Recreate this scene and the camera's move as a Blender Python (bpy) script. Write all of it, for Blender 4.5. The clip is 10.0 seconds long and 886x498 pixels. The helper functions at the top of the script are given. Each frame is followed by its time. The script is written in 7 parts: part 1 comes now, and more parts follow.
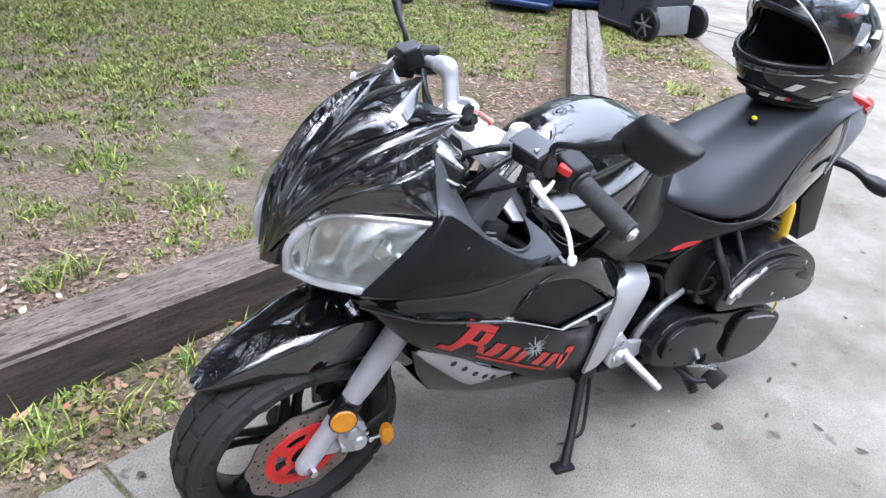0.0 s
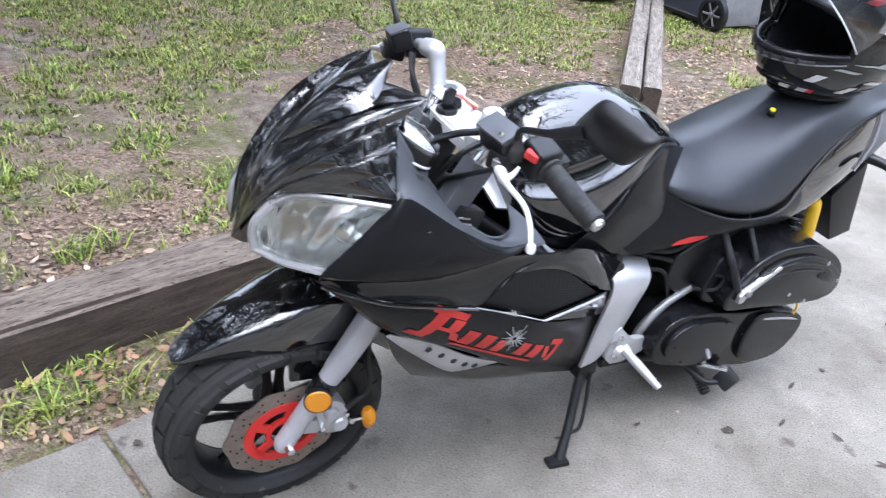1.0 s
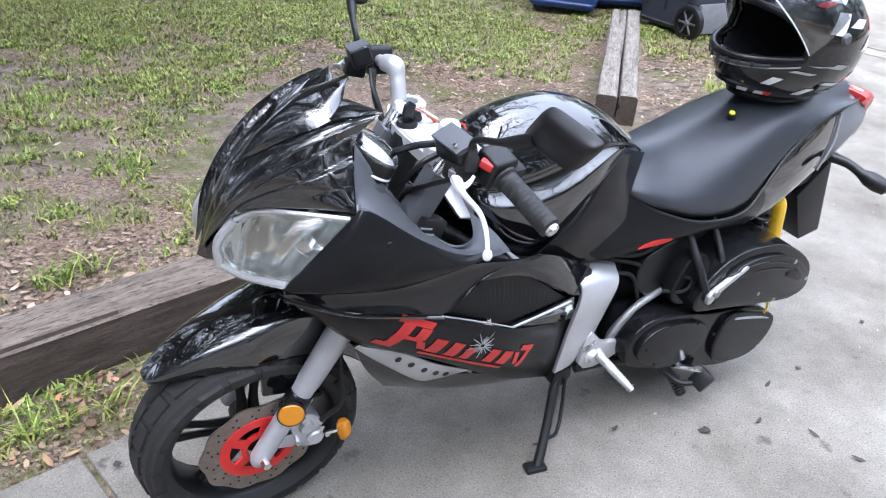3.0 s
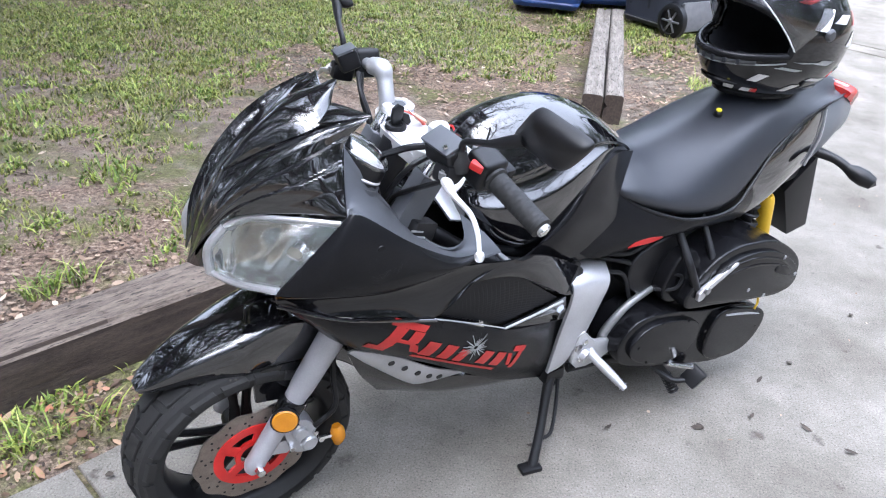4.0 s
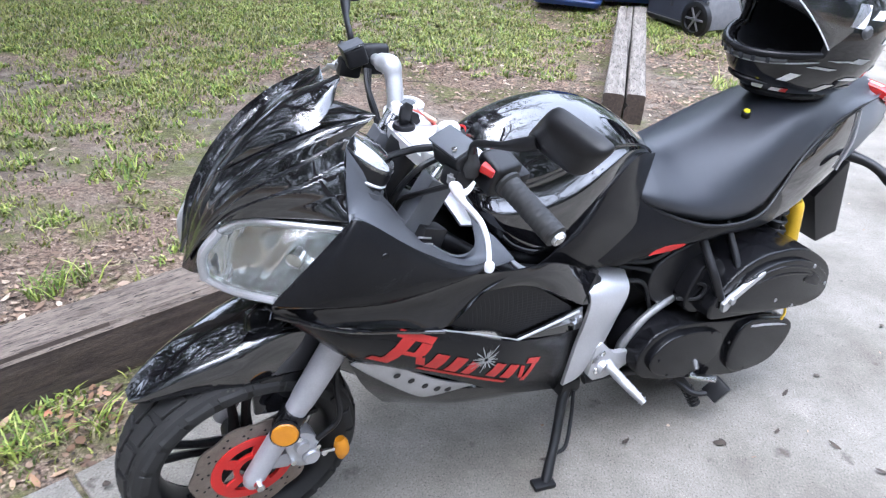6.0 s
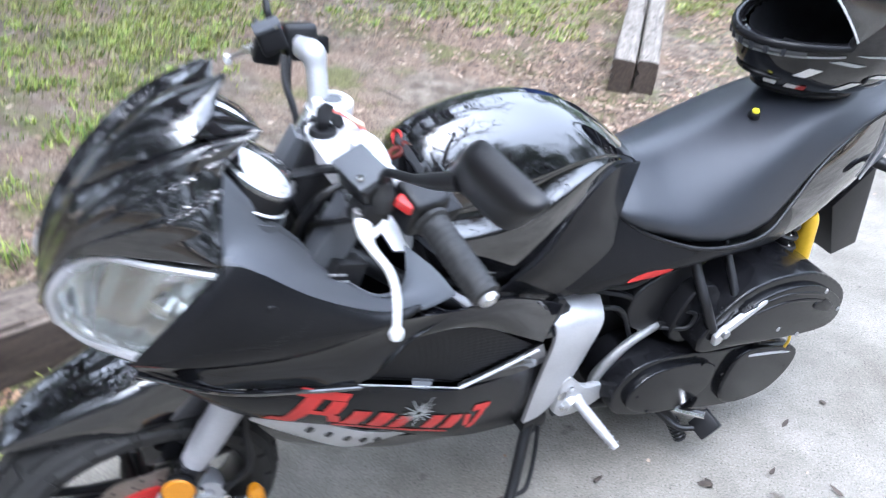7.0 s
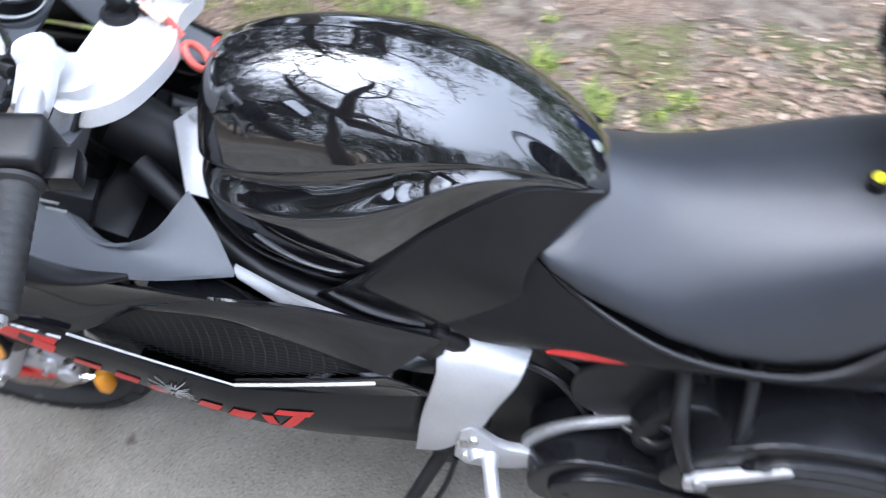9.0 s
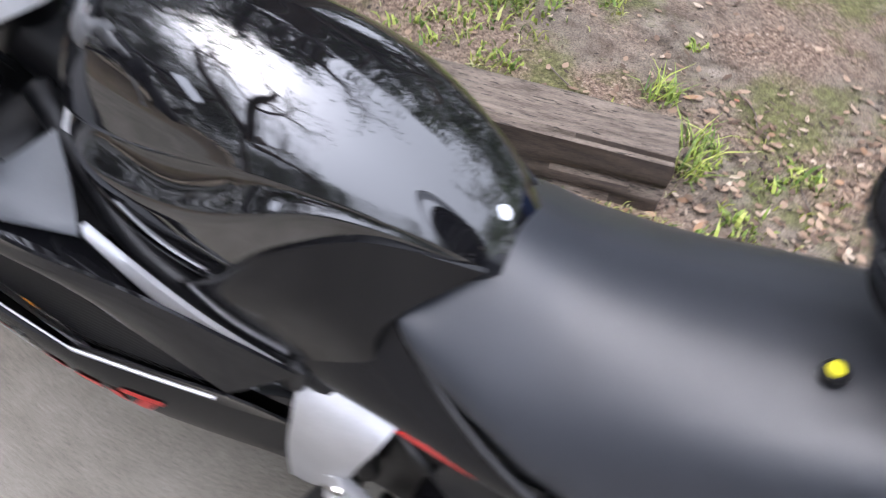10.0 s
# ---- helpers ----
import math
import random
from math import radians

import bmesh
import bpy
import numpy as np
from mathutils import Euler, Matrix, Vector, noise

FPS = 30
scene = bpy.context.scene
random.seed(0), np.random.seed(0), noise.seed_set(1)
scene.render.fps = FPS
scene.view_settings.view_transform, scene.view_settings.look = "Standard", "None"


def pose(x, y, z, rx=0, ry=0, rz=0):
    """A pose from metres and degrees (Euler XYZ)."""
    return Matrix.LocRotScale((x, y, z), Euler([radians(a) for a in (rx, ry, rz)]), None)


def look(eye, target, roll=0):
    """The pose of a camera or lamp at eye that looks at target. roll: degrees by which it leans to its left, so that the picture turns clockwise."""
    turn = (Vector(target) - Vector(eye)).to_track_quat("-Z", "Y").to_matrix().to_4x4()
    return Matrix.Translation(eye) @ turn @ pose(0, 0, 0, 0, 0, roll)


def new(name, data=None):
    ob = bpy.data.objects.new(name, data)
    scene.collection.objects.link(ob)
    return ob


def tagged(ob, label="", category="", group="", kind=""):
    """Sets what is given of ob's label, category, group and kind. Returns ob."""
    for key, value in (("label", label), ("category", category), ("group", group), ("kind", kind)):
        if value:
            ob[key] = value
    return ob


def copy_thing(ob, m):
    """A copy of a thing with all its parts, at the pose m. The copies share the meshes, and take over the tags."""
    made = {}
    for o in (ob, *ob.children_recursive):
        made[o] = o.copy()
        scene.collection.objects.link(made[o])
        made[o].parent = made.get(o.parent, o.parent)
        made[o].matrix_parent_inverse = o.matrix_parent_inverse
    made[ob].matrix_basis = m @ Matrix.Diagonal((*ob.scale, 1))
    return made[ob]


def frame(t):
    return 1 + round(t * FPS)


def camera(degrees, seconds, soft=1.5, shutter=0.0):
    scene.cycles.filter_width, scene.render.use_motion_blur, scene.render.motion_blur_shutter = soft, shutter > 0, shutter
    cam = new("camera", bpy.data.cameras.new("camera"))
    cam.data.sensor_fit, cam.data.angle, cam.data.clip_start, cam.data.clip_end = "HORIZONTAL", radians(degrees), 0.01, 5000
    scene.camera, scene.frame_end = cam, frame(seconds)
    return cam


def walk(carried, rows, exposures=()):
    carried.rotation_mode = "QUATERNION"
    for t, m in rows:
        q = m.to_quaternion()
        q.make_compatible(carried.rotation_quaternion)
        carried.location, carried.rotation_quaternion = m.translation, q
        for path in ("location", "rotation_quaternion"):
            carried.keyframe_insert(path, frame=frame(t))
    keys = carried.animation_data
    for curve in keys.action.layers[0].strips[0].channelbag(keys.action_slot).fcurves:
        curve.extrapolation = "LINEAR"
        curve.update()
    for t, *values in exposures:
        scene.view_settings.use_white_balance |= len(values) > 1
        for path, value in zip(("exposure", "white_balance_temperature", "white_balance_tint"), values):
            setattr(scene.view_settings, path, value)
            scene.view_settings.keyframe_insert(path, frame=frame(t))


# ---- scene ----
cam = camera(57.5, 10.0, soft=1.15, shutter=0.8)
PATH = [
    (0, (0.067, 0.059, 1.267), (0.025, 1.817, 0.313), 7.3),
    (0.5, (0.15, 0.09, 1.279), (0.011, 1.841, 0.323), 6.3),
    (1, (0.234, 0.089, 1.271), (0.01, 1.81, 0.276), 6.5),
    (1.5, (0.275, 0.077, 1.276), (0.061, 1.805, 0.293), 6.2),
    (2, (0.289, 0.074, 1.279), (0.099, 1.813, 0.31), 6.3),
    (2.5, (0.291, 0.071, 1.279), (0.061, 1.809, 0.317), 4.9),
    (4, (0.284, 0.074, 1.278), (0.094, 1.821, 0.325), 3.9),
    (4.5, (0.284, 0.075, 1.279), (0.09, 1.824, 0.329), 3.8),
    (5, (0.284, 0.08, 1.278), (0.075, 1.827, 0.327), 3.5),
    (5.2, (0.285, 0.085, 1.278), (0.069, 1.829, 0.324), 3.4),
    (6.5, (0.303, 0.262, 1.245), (0.061, 1.996, 0.278), 4.0),
    (7, (0.369, 0.437, 1.253), (0.108, 2.102, 0.176), 5.1),
    (7.5, (0.507, 0.586, 1.23), (0.073, 2.124, 0.027), 7.5),
    (8, (0.561, 0.758, 1.228), (-0.015, 2.21, -0.021), 5.2),
    (8.5, (0.633, 0.926, 1.241), (-0.096, 2.224, -0.095), 3.3),
    (9, (0.8, 1.094, 1.227), (-0.172, 2.112, -0.198), 4.2),
    (9.5, (0.8, 1.252, 1.204), (-0.331, 2.01, -0.262), 2.4),
    (10, (0.826, 1.406, 1.185), (-0.314, 2.089, -0.308), 10.1),
]
EXPOSURES = [(0, 2.15, 5750, 14), (5.0, 2.15, 5700, 14), (6.5, 2.35, 5600, 13), (8.0, 2.57, 5500, 10), (9.0, 2.25, 5700, 12), (9.5, 2.05, 5850, 14), (10.0, 1.9, 6150, 16)]
walk(cam, [(t, look(eye, target, roll)) for t, eye, target, roll in PATH], EXPOSURES)

# ---- world and sun: bright overcast day ----
SUN_ELEVATION, SUN_ROTATION = radians(66), radians(205)
world = bpy.data.worlds.new("sky")
scene.world = world
world.use_nodes = True
wn, wl = world.node_tree.nodes, world.node_tree.links
wn.clear()
sky = wn.new("ShaderNodeTexSky")
sky.sky_type, sky.sun_disc = "NISHITA", False
sky.sun_elevation, sky.sun_rotation = SUN_ELEVATION, SUN_ROTATION
sky.dust_density, sky.ozone_density = 5.0, 1.0
grey = wn.new("ShaderNodeRGBToBW")
cloud = wn.new("ShaderNodeMix")
cloud.data_type = "RGBA"
cloud.inputs[0].default_value = 0.8
veil = wn.new("ShaderNodeMath")
veil.operation, veil.inputs[1].default_value = "POWER", 0.35
tone = wn.new("ShaderNodeMix")
tone.data_type, tone.blend_type = "RGBA", "MULTIPLY"
tone.inputs[0].default_value = 1.0
tone.inputs[6].default_value = (3.5, 3.65, 3.9, 1)
back = wn.new("ShaderNodeBackground")
back.inputs["Strength"].default_value = 0.15
wout = wn.new("ShaderNodeOutputWorld")
# under even cloud the zenith is three times as bright as the horizon
aim = wn.new("ShaderNodeTexCoord")
split = wn.new("ShaderNodeSeparateXYZ")
lift = wn.new("ShaderNodeMapRange")
lift.inputs[3].default_value, lift.inputs[4].default_value = 0.4, 2.3
domed = wn.new("ShaderNodeVectorMath")
domed.operation = "SCALE"
wl.new(aim.outputs["Generated"], split.inputs[0])
wl.new(split.outputs[2], lift.inputs[0])
wl.new(lift.outputs[0], domed.inputs["Scale"])
wl.new(sky.outputs[0], grey.inputs[0])
wl.new(sky.outputs[0], cloud.inputs[6])
wl.new(grey.outputs[0], veil.inputs[0])
wl.new(veil.outputs[0], tone.inputs[7])
wl.new(tone.outputs[2], cloud.inputs[7])
wl.new(cloud.outputs[2], domed.inputs[0])
wl.new(domed.outputs[0], back.inputs["Color"])
wl.new(back.outputs[0], wout.inputs[0])
sun_data = bpy.data.lights.new("sun", "SUN")
sun_data.energy, sun_data.angle, sun_data.color = 0.6, radians(40), (1.0, 0.98, 0.95)
sun = new("sun", sun_data)
sun.matrix_world = look((0, 0, 10), (0 + 3 * math.sin(SUN_ROTATION) * -1, 3 * math.cos(SUN_ROTATION) * -1, 10 - 3 * math.tan(SUN_ELEVATION)))


# ---- materials ----
def surface(name, low, high, scale=20.0, rough=0.5, spread=0.1, metal=0.0, bump=0.0, fine=120.0, coat=0.0, stretch=(1, 1, 1), speck=None, ramp=(0.3, 0.7), spec=0.5):
    """Two-scale colour, gloss and relief; speck: (colour, amount, scale) of small flecks."""
    m = bpy.data.materials.new(name)
    m.use_nodes = True
    n, l = m.node_tree.nodes, m.node_tree.links
    b = n["Principled BSDF"]
    tc = n.new("ShaderNodeTexCoord")
    mp = n.new("ShaderNodeMapping")
    mp.inputs["Scale"].default_value = stretch
    l.new(tc.outputs["Object"], mp.inputs["Vector"])
    big = n.new("ShaderNodeTexNoise")
    big.inputs["Scale"].default_value, big.inputs["Detail"].default_value = scale, 6
    small = n.new("ShaderNodeTexNoise")
    small.inputs["Scale"].default_value, small.inputs["Detail"].default_value = fine, 4
    l.new(mp.outputs[0], big.inputs["Vector"])
    l.new(mp.outputs[0], small.inputs["Vector"])
    mixed = n.new("ShaderNodeMath")
    mixed.operation = "MULTIPLY_ADD"
    mixed.inputs[1].default_value = 0.4
    l.new(small.outputs[0], mixed.inputs[0])
    half = n.new("ShaderNodeMath")
    half.operation = "MULTIPLY"
    half.inputs[1].default_value = 0.6
    l.new(big.outputs[0], half.inputs[0])
    l.new(half.outputs[0], mixed.inputs[2])
    cr_ = n.new("ShaderNodeValToRGB")
    cr_.color_ramp.elements[0].position, cr_.color_ramp.elements[1].position = ramp
    cr_.color_ramp.elements[0].color, cr_.color_ramp.elements[1].color = (*low, 1), (*high, 1)
    l.new(mixed.outputs[0], cr_.inputs[0])
    colour = cr_.outputs[0]
    if speck:
        dots = n.new("ShaderNodeTexNoise")
        dots.inputs["Scale"].default_value, dots.inputs["Detail"].default_value = speck[2], 2
        l.new(mp.outputs[0], dots.inputs["Vector"])
        cut = n.new("ShaderNodeMapRange")
        cut.inputs[1].default_value, cut.inputs[2].default_value = 1 - speck[1], 1 - speck[1] + 0.06
        l.new(dots.outputs[0], cut.inputs[0])
        mx = n.new("ShaderNodeMix")
        mx.data_type = "RGBA"
        mx.inputs[7].default_value = (*speck[0], 1)
        l.new(cut.outputs[0], mx.inputs[0])
        l.new(colour, mx.inputs[6])
        colour = mx.outputs[2]
    l.new(colour, b.inputs["Base Color"])
    rr = n.new("ShaderNodeMapRange")
    rr.inputs[3].default_value, rr.inputs[4].default_value = max(0.02, rough - spread), min(1, rough + spread)
    l.new(mixed.outputs[0], rr.inputs[0])
    l.new(rr.outputs[0], b.inputs["Roughness"])
    b.inputs["Metallic"].default_value = metal
    b.inputs["Specular IOR Level"].default_value = spec
    b.inputs["Coat Weight"].default_value = coat
    b.inputs["Coat Roughness"].default_value = 0.03
    if bump:
        bp = n.new("ShaderNodeBump")
        bp.inputs["Strength"].default_value, bp.inputs["Distance"].default_value = min(1, bump), 0.004
        l.new(mixed.outputs[0], bp.inputs["Height"])
        l.new(bp.outputs[0], b.inputs["Normal"])
    return m


def clear(name, tint, rough=0.02, base_gloss=0.05):
    """A thin clear plastic pane: light passes straight, gloss by Fresnel."""
    m = bpy.data.materials.new(name)
    m.use_nodes = True
    n, l = m.node_tree.nodes, m.node_tree.links
    n.clear()
    o = n.new("ShaderNodeOutputMaterial")
    t = n.new("ShaderNodeBsdfTransparent")
    t.inputs[0].default_value = (*tint, 1)
    g = n.new("ShaderNodeBsdfGlossy")
    g.inputs["Roughness"].default_value = rough
    lw = n.new("ShaderNodeLayerWeight")
    lw.inputs[0].default_value = 0.5
    steep = n.new("ShaderNodeMath")
    steep.operation, steep.inputs[1].default_value = "POWER", 4.0
    f = n.new("ShaderNodeMath")
    f.operation, f.inputs[1].default_value, f.inputs[2].default_value = "MULTIPLY_ADD", 0.85, base_gloss
    l.new(lw.outputs["Facing"], steep.inputs[0])
    l.new(steep.outputs[0], f.inputs[0])
    mx = n.new("ShaderNodeMixShader")
    l.new(f.outputs[0], mx.inputs[0])
    l.new(t.outputs[0], mx.inputs[1])
    l.new(g.outputs[0], mx.inputs[2])
    l.new(mx.outputs[0], o.inputs[0])
    return m


GLOSS = surface("gloss_black_plastic", (0.004, 0.004, 0.005), (0.008, 0.008, 0.009), 6, 0.05, 0.02, coat=0.7, spec=0.2)
SEMI = surface("semi_gloss_black", (0.005, 0.005, 0.006), (0.009, 0.009, 0.01), 10, 0.16, 0.04, spec=0.3)
SATIN = surface("satin_black_plastic", (0.006, 0.006, 0.007), (0.011, 0.011, 0.012), 14, 0.26, 0.04, bump=0.015, fine=500, spec=0.18)
MATTE = surface("matte_grey_plastic", (0.068, 0.072, 0.08), (0.092, 0.097, 0.106), 12, 0.5, 0.07, bump=0.06, fine=600)
BLACK = surface("black_plastic", (0.004, 0.004, 0.005), (0.01, 0.01, 0.011), 18, 0.42, 0.12, bump=0.08, fine=300, spec=0.4)
VINYL = surface("seat_vinyl", (0.019, 0.021, 0.026), (0.028, 0.031, 0.038), 9, 0.38, 0.04, bump=0.08, fine=900, spec=0.5)
RUBBER = surface("tyre_rubber", (0.008, 0.008, 0.008), (0.019, 0.0185, 0.018), 25, 0.72, 0.12, bump=0.2, fine=260, speck=((0.09, 0.08, 0.07), 0.3, 40))
GRIP = surface("grip_rubber", (0.012, 0.012, 0.012), (0.025, 0.025, 0.025), 40, 0.6, 0.1, bump=0.3, fine=350)
SILVER = surface("silver_paint", (0.42, 0.42, 0.43), (0.53, 0.53, 0.54), 15, 0.38, 0.08, metal=0.5, bump=0.04, fine=300)
FORKS = surface("grey_fork_paint", (0.36, 0.36, 0.38), (0.46, 0.46, 0.48), 15, 0.42, 0.08, metal=0.35, bump=0.05, fine=300)
CHROME = surface("bright_metal", (0.7, 0.7, 0.7), (0.82, 0.82, 0.82), 20, 0.16, 0.08, metal=1.0, bump=0.03, fine=200)
ALLOY = surface("cast_alloy", (0.2, 0.2, 0.2), (0.34, 0.34, 0.34), 30, 0.5, 0.12, metal=0.6, bump=0.25, fine=220)
WHITEP = surface("white_lever_paint", (0.72, 0.72, 0.72), (0.82, 0.82, 0.82), 20, 0.3, 0.08, bump=0.03, fine=200)
RED = surface("red_paint", (0.55, 0.018, 0.016), (0.66, 0.03, 0.024), 20, 0.3, 0.08)
REDDECAL = surface("red_decal", (0.5, 0.02, 0.018), (0.62, 0.03, 0.026), 30, 0.45, 0.1)
GREYDECAL = surface("grey_decal", (0.25, 0.26, 0.26), (0.4, 0.41, 0.41), 60, 0.5, 0.1)
WHITEDECAL = surface("white_decal", (0.62, 0.62, 0.62), (0.78, 0.78, 0.78), 40, 0.35, 0.08)
DISC = surface("worn_brake_steel", (0.2, 0.165, 0.14), (0.34, 0.29, 0.25), 40, 0.36, 0.1, metal=0.75, bump=0.1, fine=300)
AMBER = surface("amber_plastic", (0.5, 0.19, 0.008), (0.6, 0.24, 0.012), 60, 0.2, 0.08, bump=0.2, fine=500)
YELLOW = surface("yellow_paint", (0.72, 0.44, 0.02), (0.8, 0.5, 0.03), 20, 0.35, 0.08)
BUTTON = surface("yellow_button", (0.75, 0.68, 0.02), (0.82, 0.74, 0.03), 20, 0.4, 0.05)
LENSRED = surface("red_lens", (0.5, 0.02, 0.02), (0.65, 0.04, 0.03), 60, 0.12, 0.05, bump=0.1, fine=400)
REFLECT = surface("lamp_reflector", (0.62, 0.63, 0.63), (0.78, 0.79, 0.79), 8, 0.1, 0.04, metal=0.92, bump=0.02, fine=60)
GREYTRIM = surface("dark_grey_trim", (0.05, 0.052, 0.056), (0.075, 0.078, 0.084), 20, 0.35, 0.08, bump=0.03, fine=300)
TAILGREY = surface("grey_tail_paint", (0.14, 0.148, 0.162), (0.19, 0.2, 0.215), 10, 0.36, 0.06, metal=0.3, bump=0.03, fine=400)
LENS = clear("clear_lens", (0.93, 0.94, 0.93))
SMOKE = clear("smoked_visor", (0.6, 0.61, 0.63), base_gloss=0.14)
LINER = surface("helmet_liner", (0.02, 0.022, 0.028), (0.04, 0.043, 0.052), 40, 0.9, 0.05, bump=0.2, fine=300)
PALE = surface("pale_silver_paint", (0.58, 0.58, 0.59), (0.69, 0.69, 0.7), 15, 0.34, 0.08, metal=0.2, bump=0.03, fine=300)
DIALGLASS = clear("dial_glass", (0.95, 0.95, 0.95), base_gloss=0.22)
PINK = surface("faded_red_plastic", (0.62, 0.1, 0.075), (0.75, 0.17, 0.13), 30, 0.4, 0.08)
MIRROR = surface("mirror_glass", (0.85, 0.86, 0.87), (0.88, 0.89, 0.9), 5, 0.03, 0.01, metal=1.0)


LACQUER = surface("black_lacquer", (0.004, 0.004, 0.005), (0.008, 0.008, 0.009), 6, 0.04, 0.02, coat=1.0, spec=0.5)
LACQUER.node_tree.nodes["Principled BSDF"].inputs["Coat IOR"].default_value = 1.75


# ---- mesh helpers ----
def finish(bm, name, material, sharp=38):
    bmesh.ops.recalc_face_normals(bm, faces=bm.faces)
    for f in bm.faces:
        f.smooth = True
    for e in bm.edges:
        e.smooth = not (len(e.link_faces) == 2 and e.calc_face_angle(0) > radians(sharp))
    me = bpy.data.meshes.new(name)
    bm.to_mesh(me)
    bm.free()
    me.materials.append(material)
    return me


def part(name, bm, material, parent=None, label="", sharp=38):
    ob = new(name, finish(bm, name, material, sharp))
    ob.parent = parent
    return tagged(ob, label=label)


def V(p):
    return Vector(p)


def spline(pts, n):
    """n points along a Catmull-Rom curve through pts."""
    p = [V(q) for q in pts]
    if len(p) == 1:
        return [p[0].copy() for _ in range(n)]
    if len(p) == 2:
        return [p[0].lerp(p[1], i / (n - 1)) for i in range(n)]
    p = [2 * p[0] - p[1]] + p + [2 * p[-1] - p[-2]]
    out = []
    for i in range(n):
        s = i / (n - 1) * (len(p) - 3)
        k = min(int(s), len(p) - 4)
        u = s - k
        a, b, c, d = p[k:k + 4]
        out.append(0.5 * (2 * b + (c - a) * u + (2 * a - 5 * b + 4 * c - d) * u * u + (3 * b - a - 3 * c + d) * u ** 3))
    return out


def grid_faces(bm, rows, close_u=False):
    vs = [[bm.verts.new(p) for p in r] for r in rows]
    n = len(vs[0])
    for i in range(len(vs) - 1):
        for j in range(n if close_u else n - 1):
            k = (j + 1) % n
            q = [vs[i][j], vs[i][k], vs[i + 1][k], vs[i + 1][j]]
            if len({tuple(round(c, 5) for c in v.co) for v in q}) > 2:
                bm.faces.new(q)
    return vs


def shell(rows, thick, toward):
    """A sheet of rows of points, given a thickness along the vector toward."""
    bm = bmesh.new()
    t = V(toward).normalized() * thick
    front = grid_faces(bm, rows)
    rear = grid_faces(bm, [[p + t for p in r] for r in rows])
    m, n = len(rows), len(rows[0])
    rim = [(0, j) for j in range(n)] + [(i, n - 1) for i in range(1, m)] + [(m - 1, j) for j in range(n - 2, -1, -1)] + [(i, 0) for i in range(m - 2, 0, -1)]
    for a, b in zip(rim, rim[1:] + rim[:1]):
        q = [front[a[0]][a[1]], front[b[0]][b[1]], rear[b[0]][b[1]], rear[a[0]][a[1]]]
        if (q[0].co - q[1].co).length > 1e-5:
            bm.faces.new(q)
    bmesh.ops.remove_doubles(bm, verts=bm.verts, dist=1e-5)
    return bm


def patch_rows(bottom, top, left, right, nu=16, nv=10, bulge=(0, 0, 0), crease=None):
    """A Coons patch inside four edge curves (bottom and top run left to right, left and right run bottom to top)."""
    b, t, l, r = spline(bottom, nu), spline(top, nu), spline(left, nv), spline(right, nv)
    rows = []
    for j in range(nv):
        v = j / (nv - 1)
        row = []
        for i in range(nu):
            u = i / (nu - 1)
            p = (1 - v) * b[i] + v * t[i] + (1 - u) * l[j] + u * r[j] - ((1 - u) * (1 - v) * b[0] + u * (1 - v) * b[-1] + (1 - u) * v * t[0] + u * v * t[-1])
            p = p + V(bulge) * (math.sin(math.pi * u) * math.sin(math.pi * v)) ** 0.6
            if crease:
                p = p + V(bulge).normalized() * crease(u, v)
            row.append(p)
        rows.append(row)
    return rows


def panel(bottom, top, left, right, nu=16, nv=10, bulge=(0, 0, 0), thick=0.004, toward=(0, 1, 0), crease=None):
    return shell(patch_rows(bottom, top, left, right, nu, nv, bulge, crease), thick, toward)


def strip(bottom, top, nu=18, nv=6, bulge=(0, 0, 0), thick=0.004, toward=(0, 1, 0)):
    """A sheet ruled between two edge curves."""
    b, t = spline(bottom, nu), spline(top, nu)
    rows = []
    for j in range(nv):
        v = j / (nv - 1)
        rows.append([b[i].lerp(t[i], v) + V(bulge) * math.sin(math.pi * v) for i in range(nu)])
    return shell(rows, thick, toward)


def mid(z):
    """The motorcycle leans: y of its middle plane at height z."""
    return 0.036 - 0.079 * z


def leant(bm):
    """Moves a mesh built round y = 0 onto the leaning middle plane."""
    for v in bm.verts:
        v.co.y += mid(v.co.z)
    return bm


def flip(bm):
    """The same mesh on the other side of the middle plane."""
    c = bm.copy()
    for v in c.verts:
        v.co.y = 2 * mid(v.co.z) - v.co.y
    bmesh.ops.reverse_faces(c, faces=c.faces)
    return c


def both(name, bm, material, parent, label="", sharp=38):
    other = flip(bm)
    part(name, bm, material, parent, label, sharp)
    part(name, other, material, parent, label, sharp)


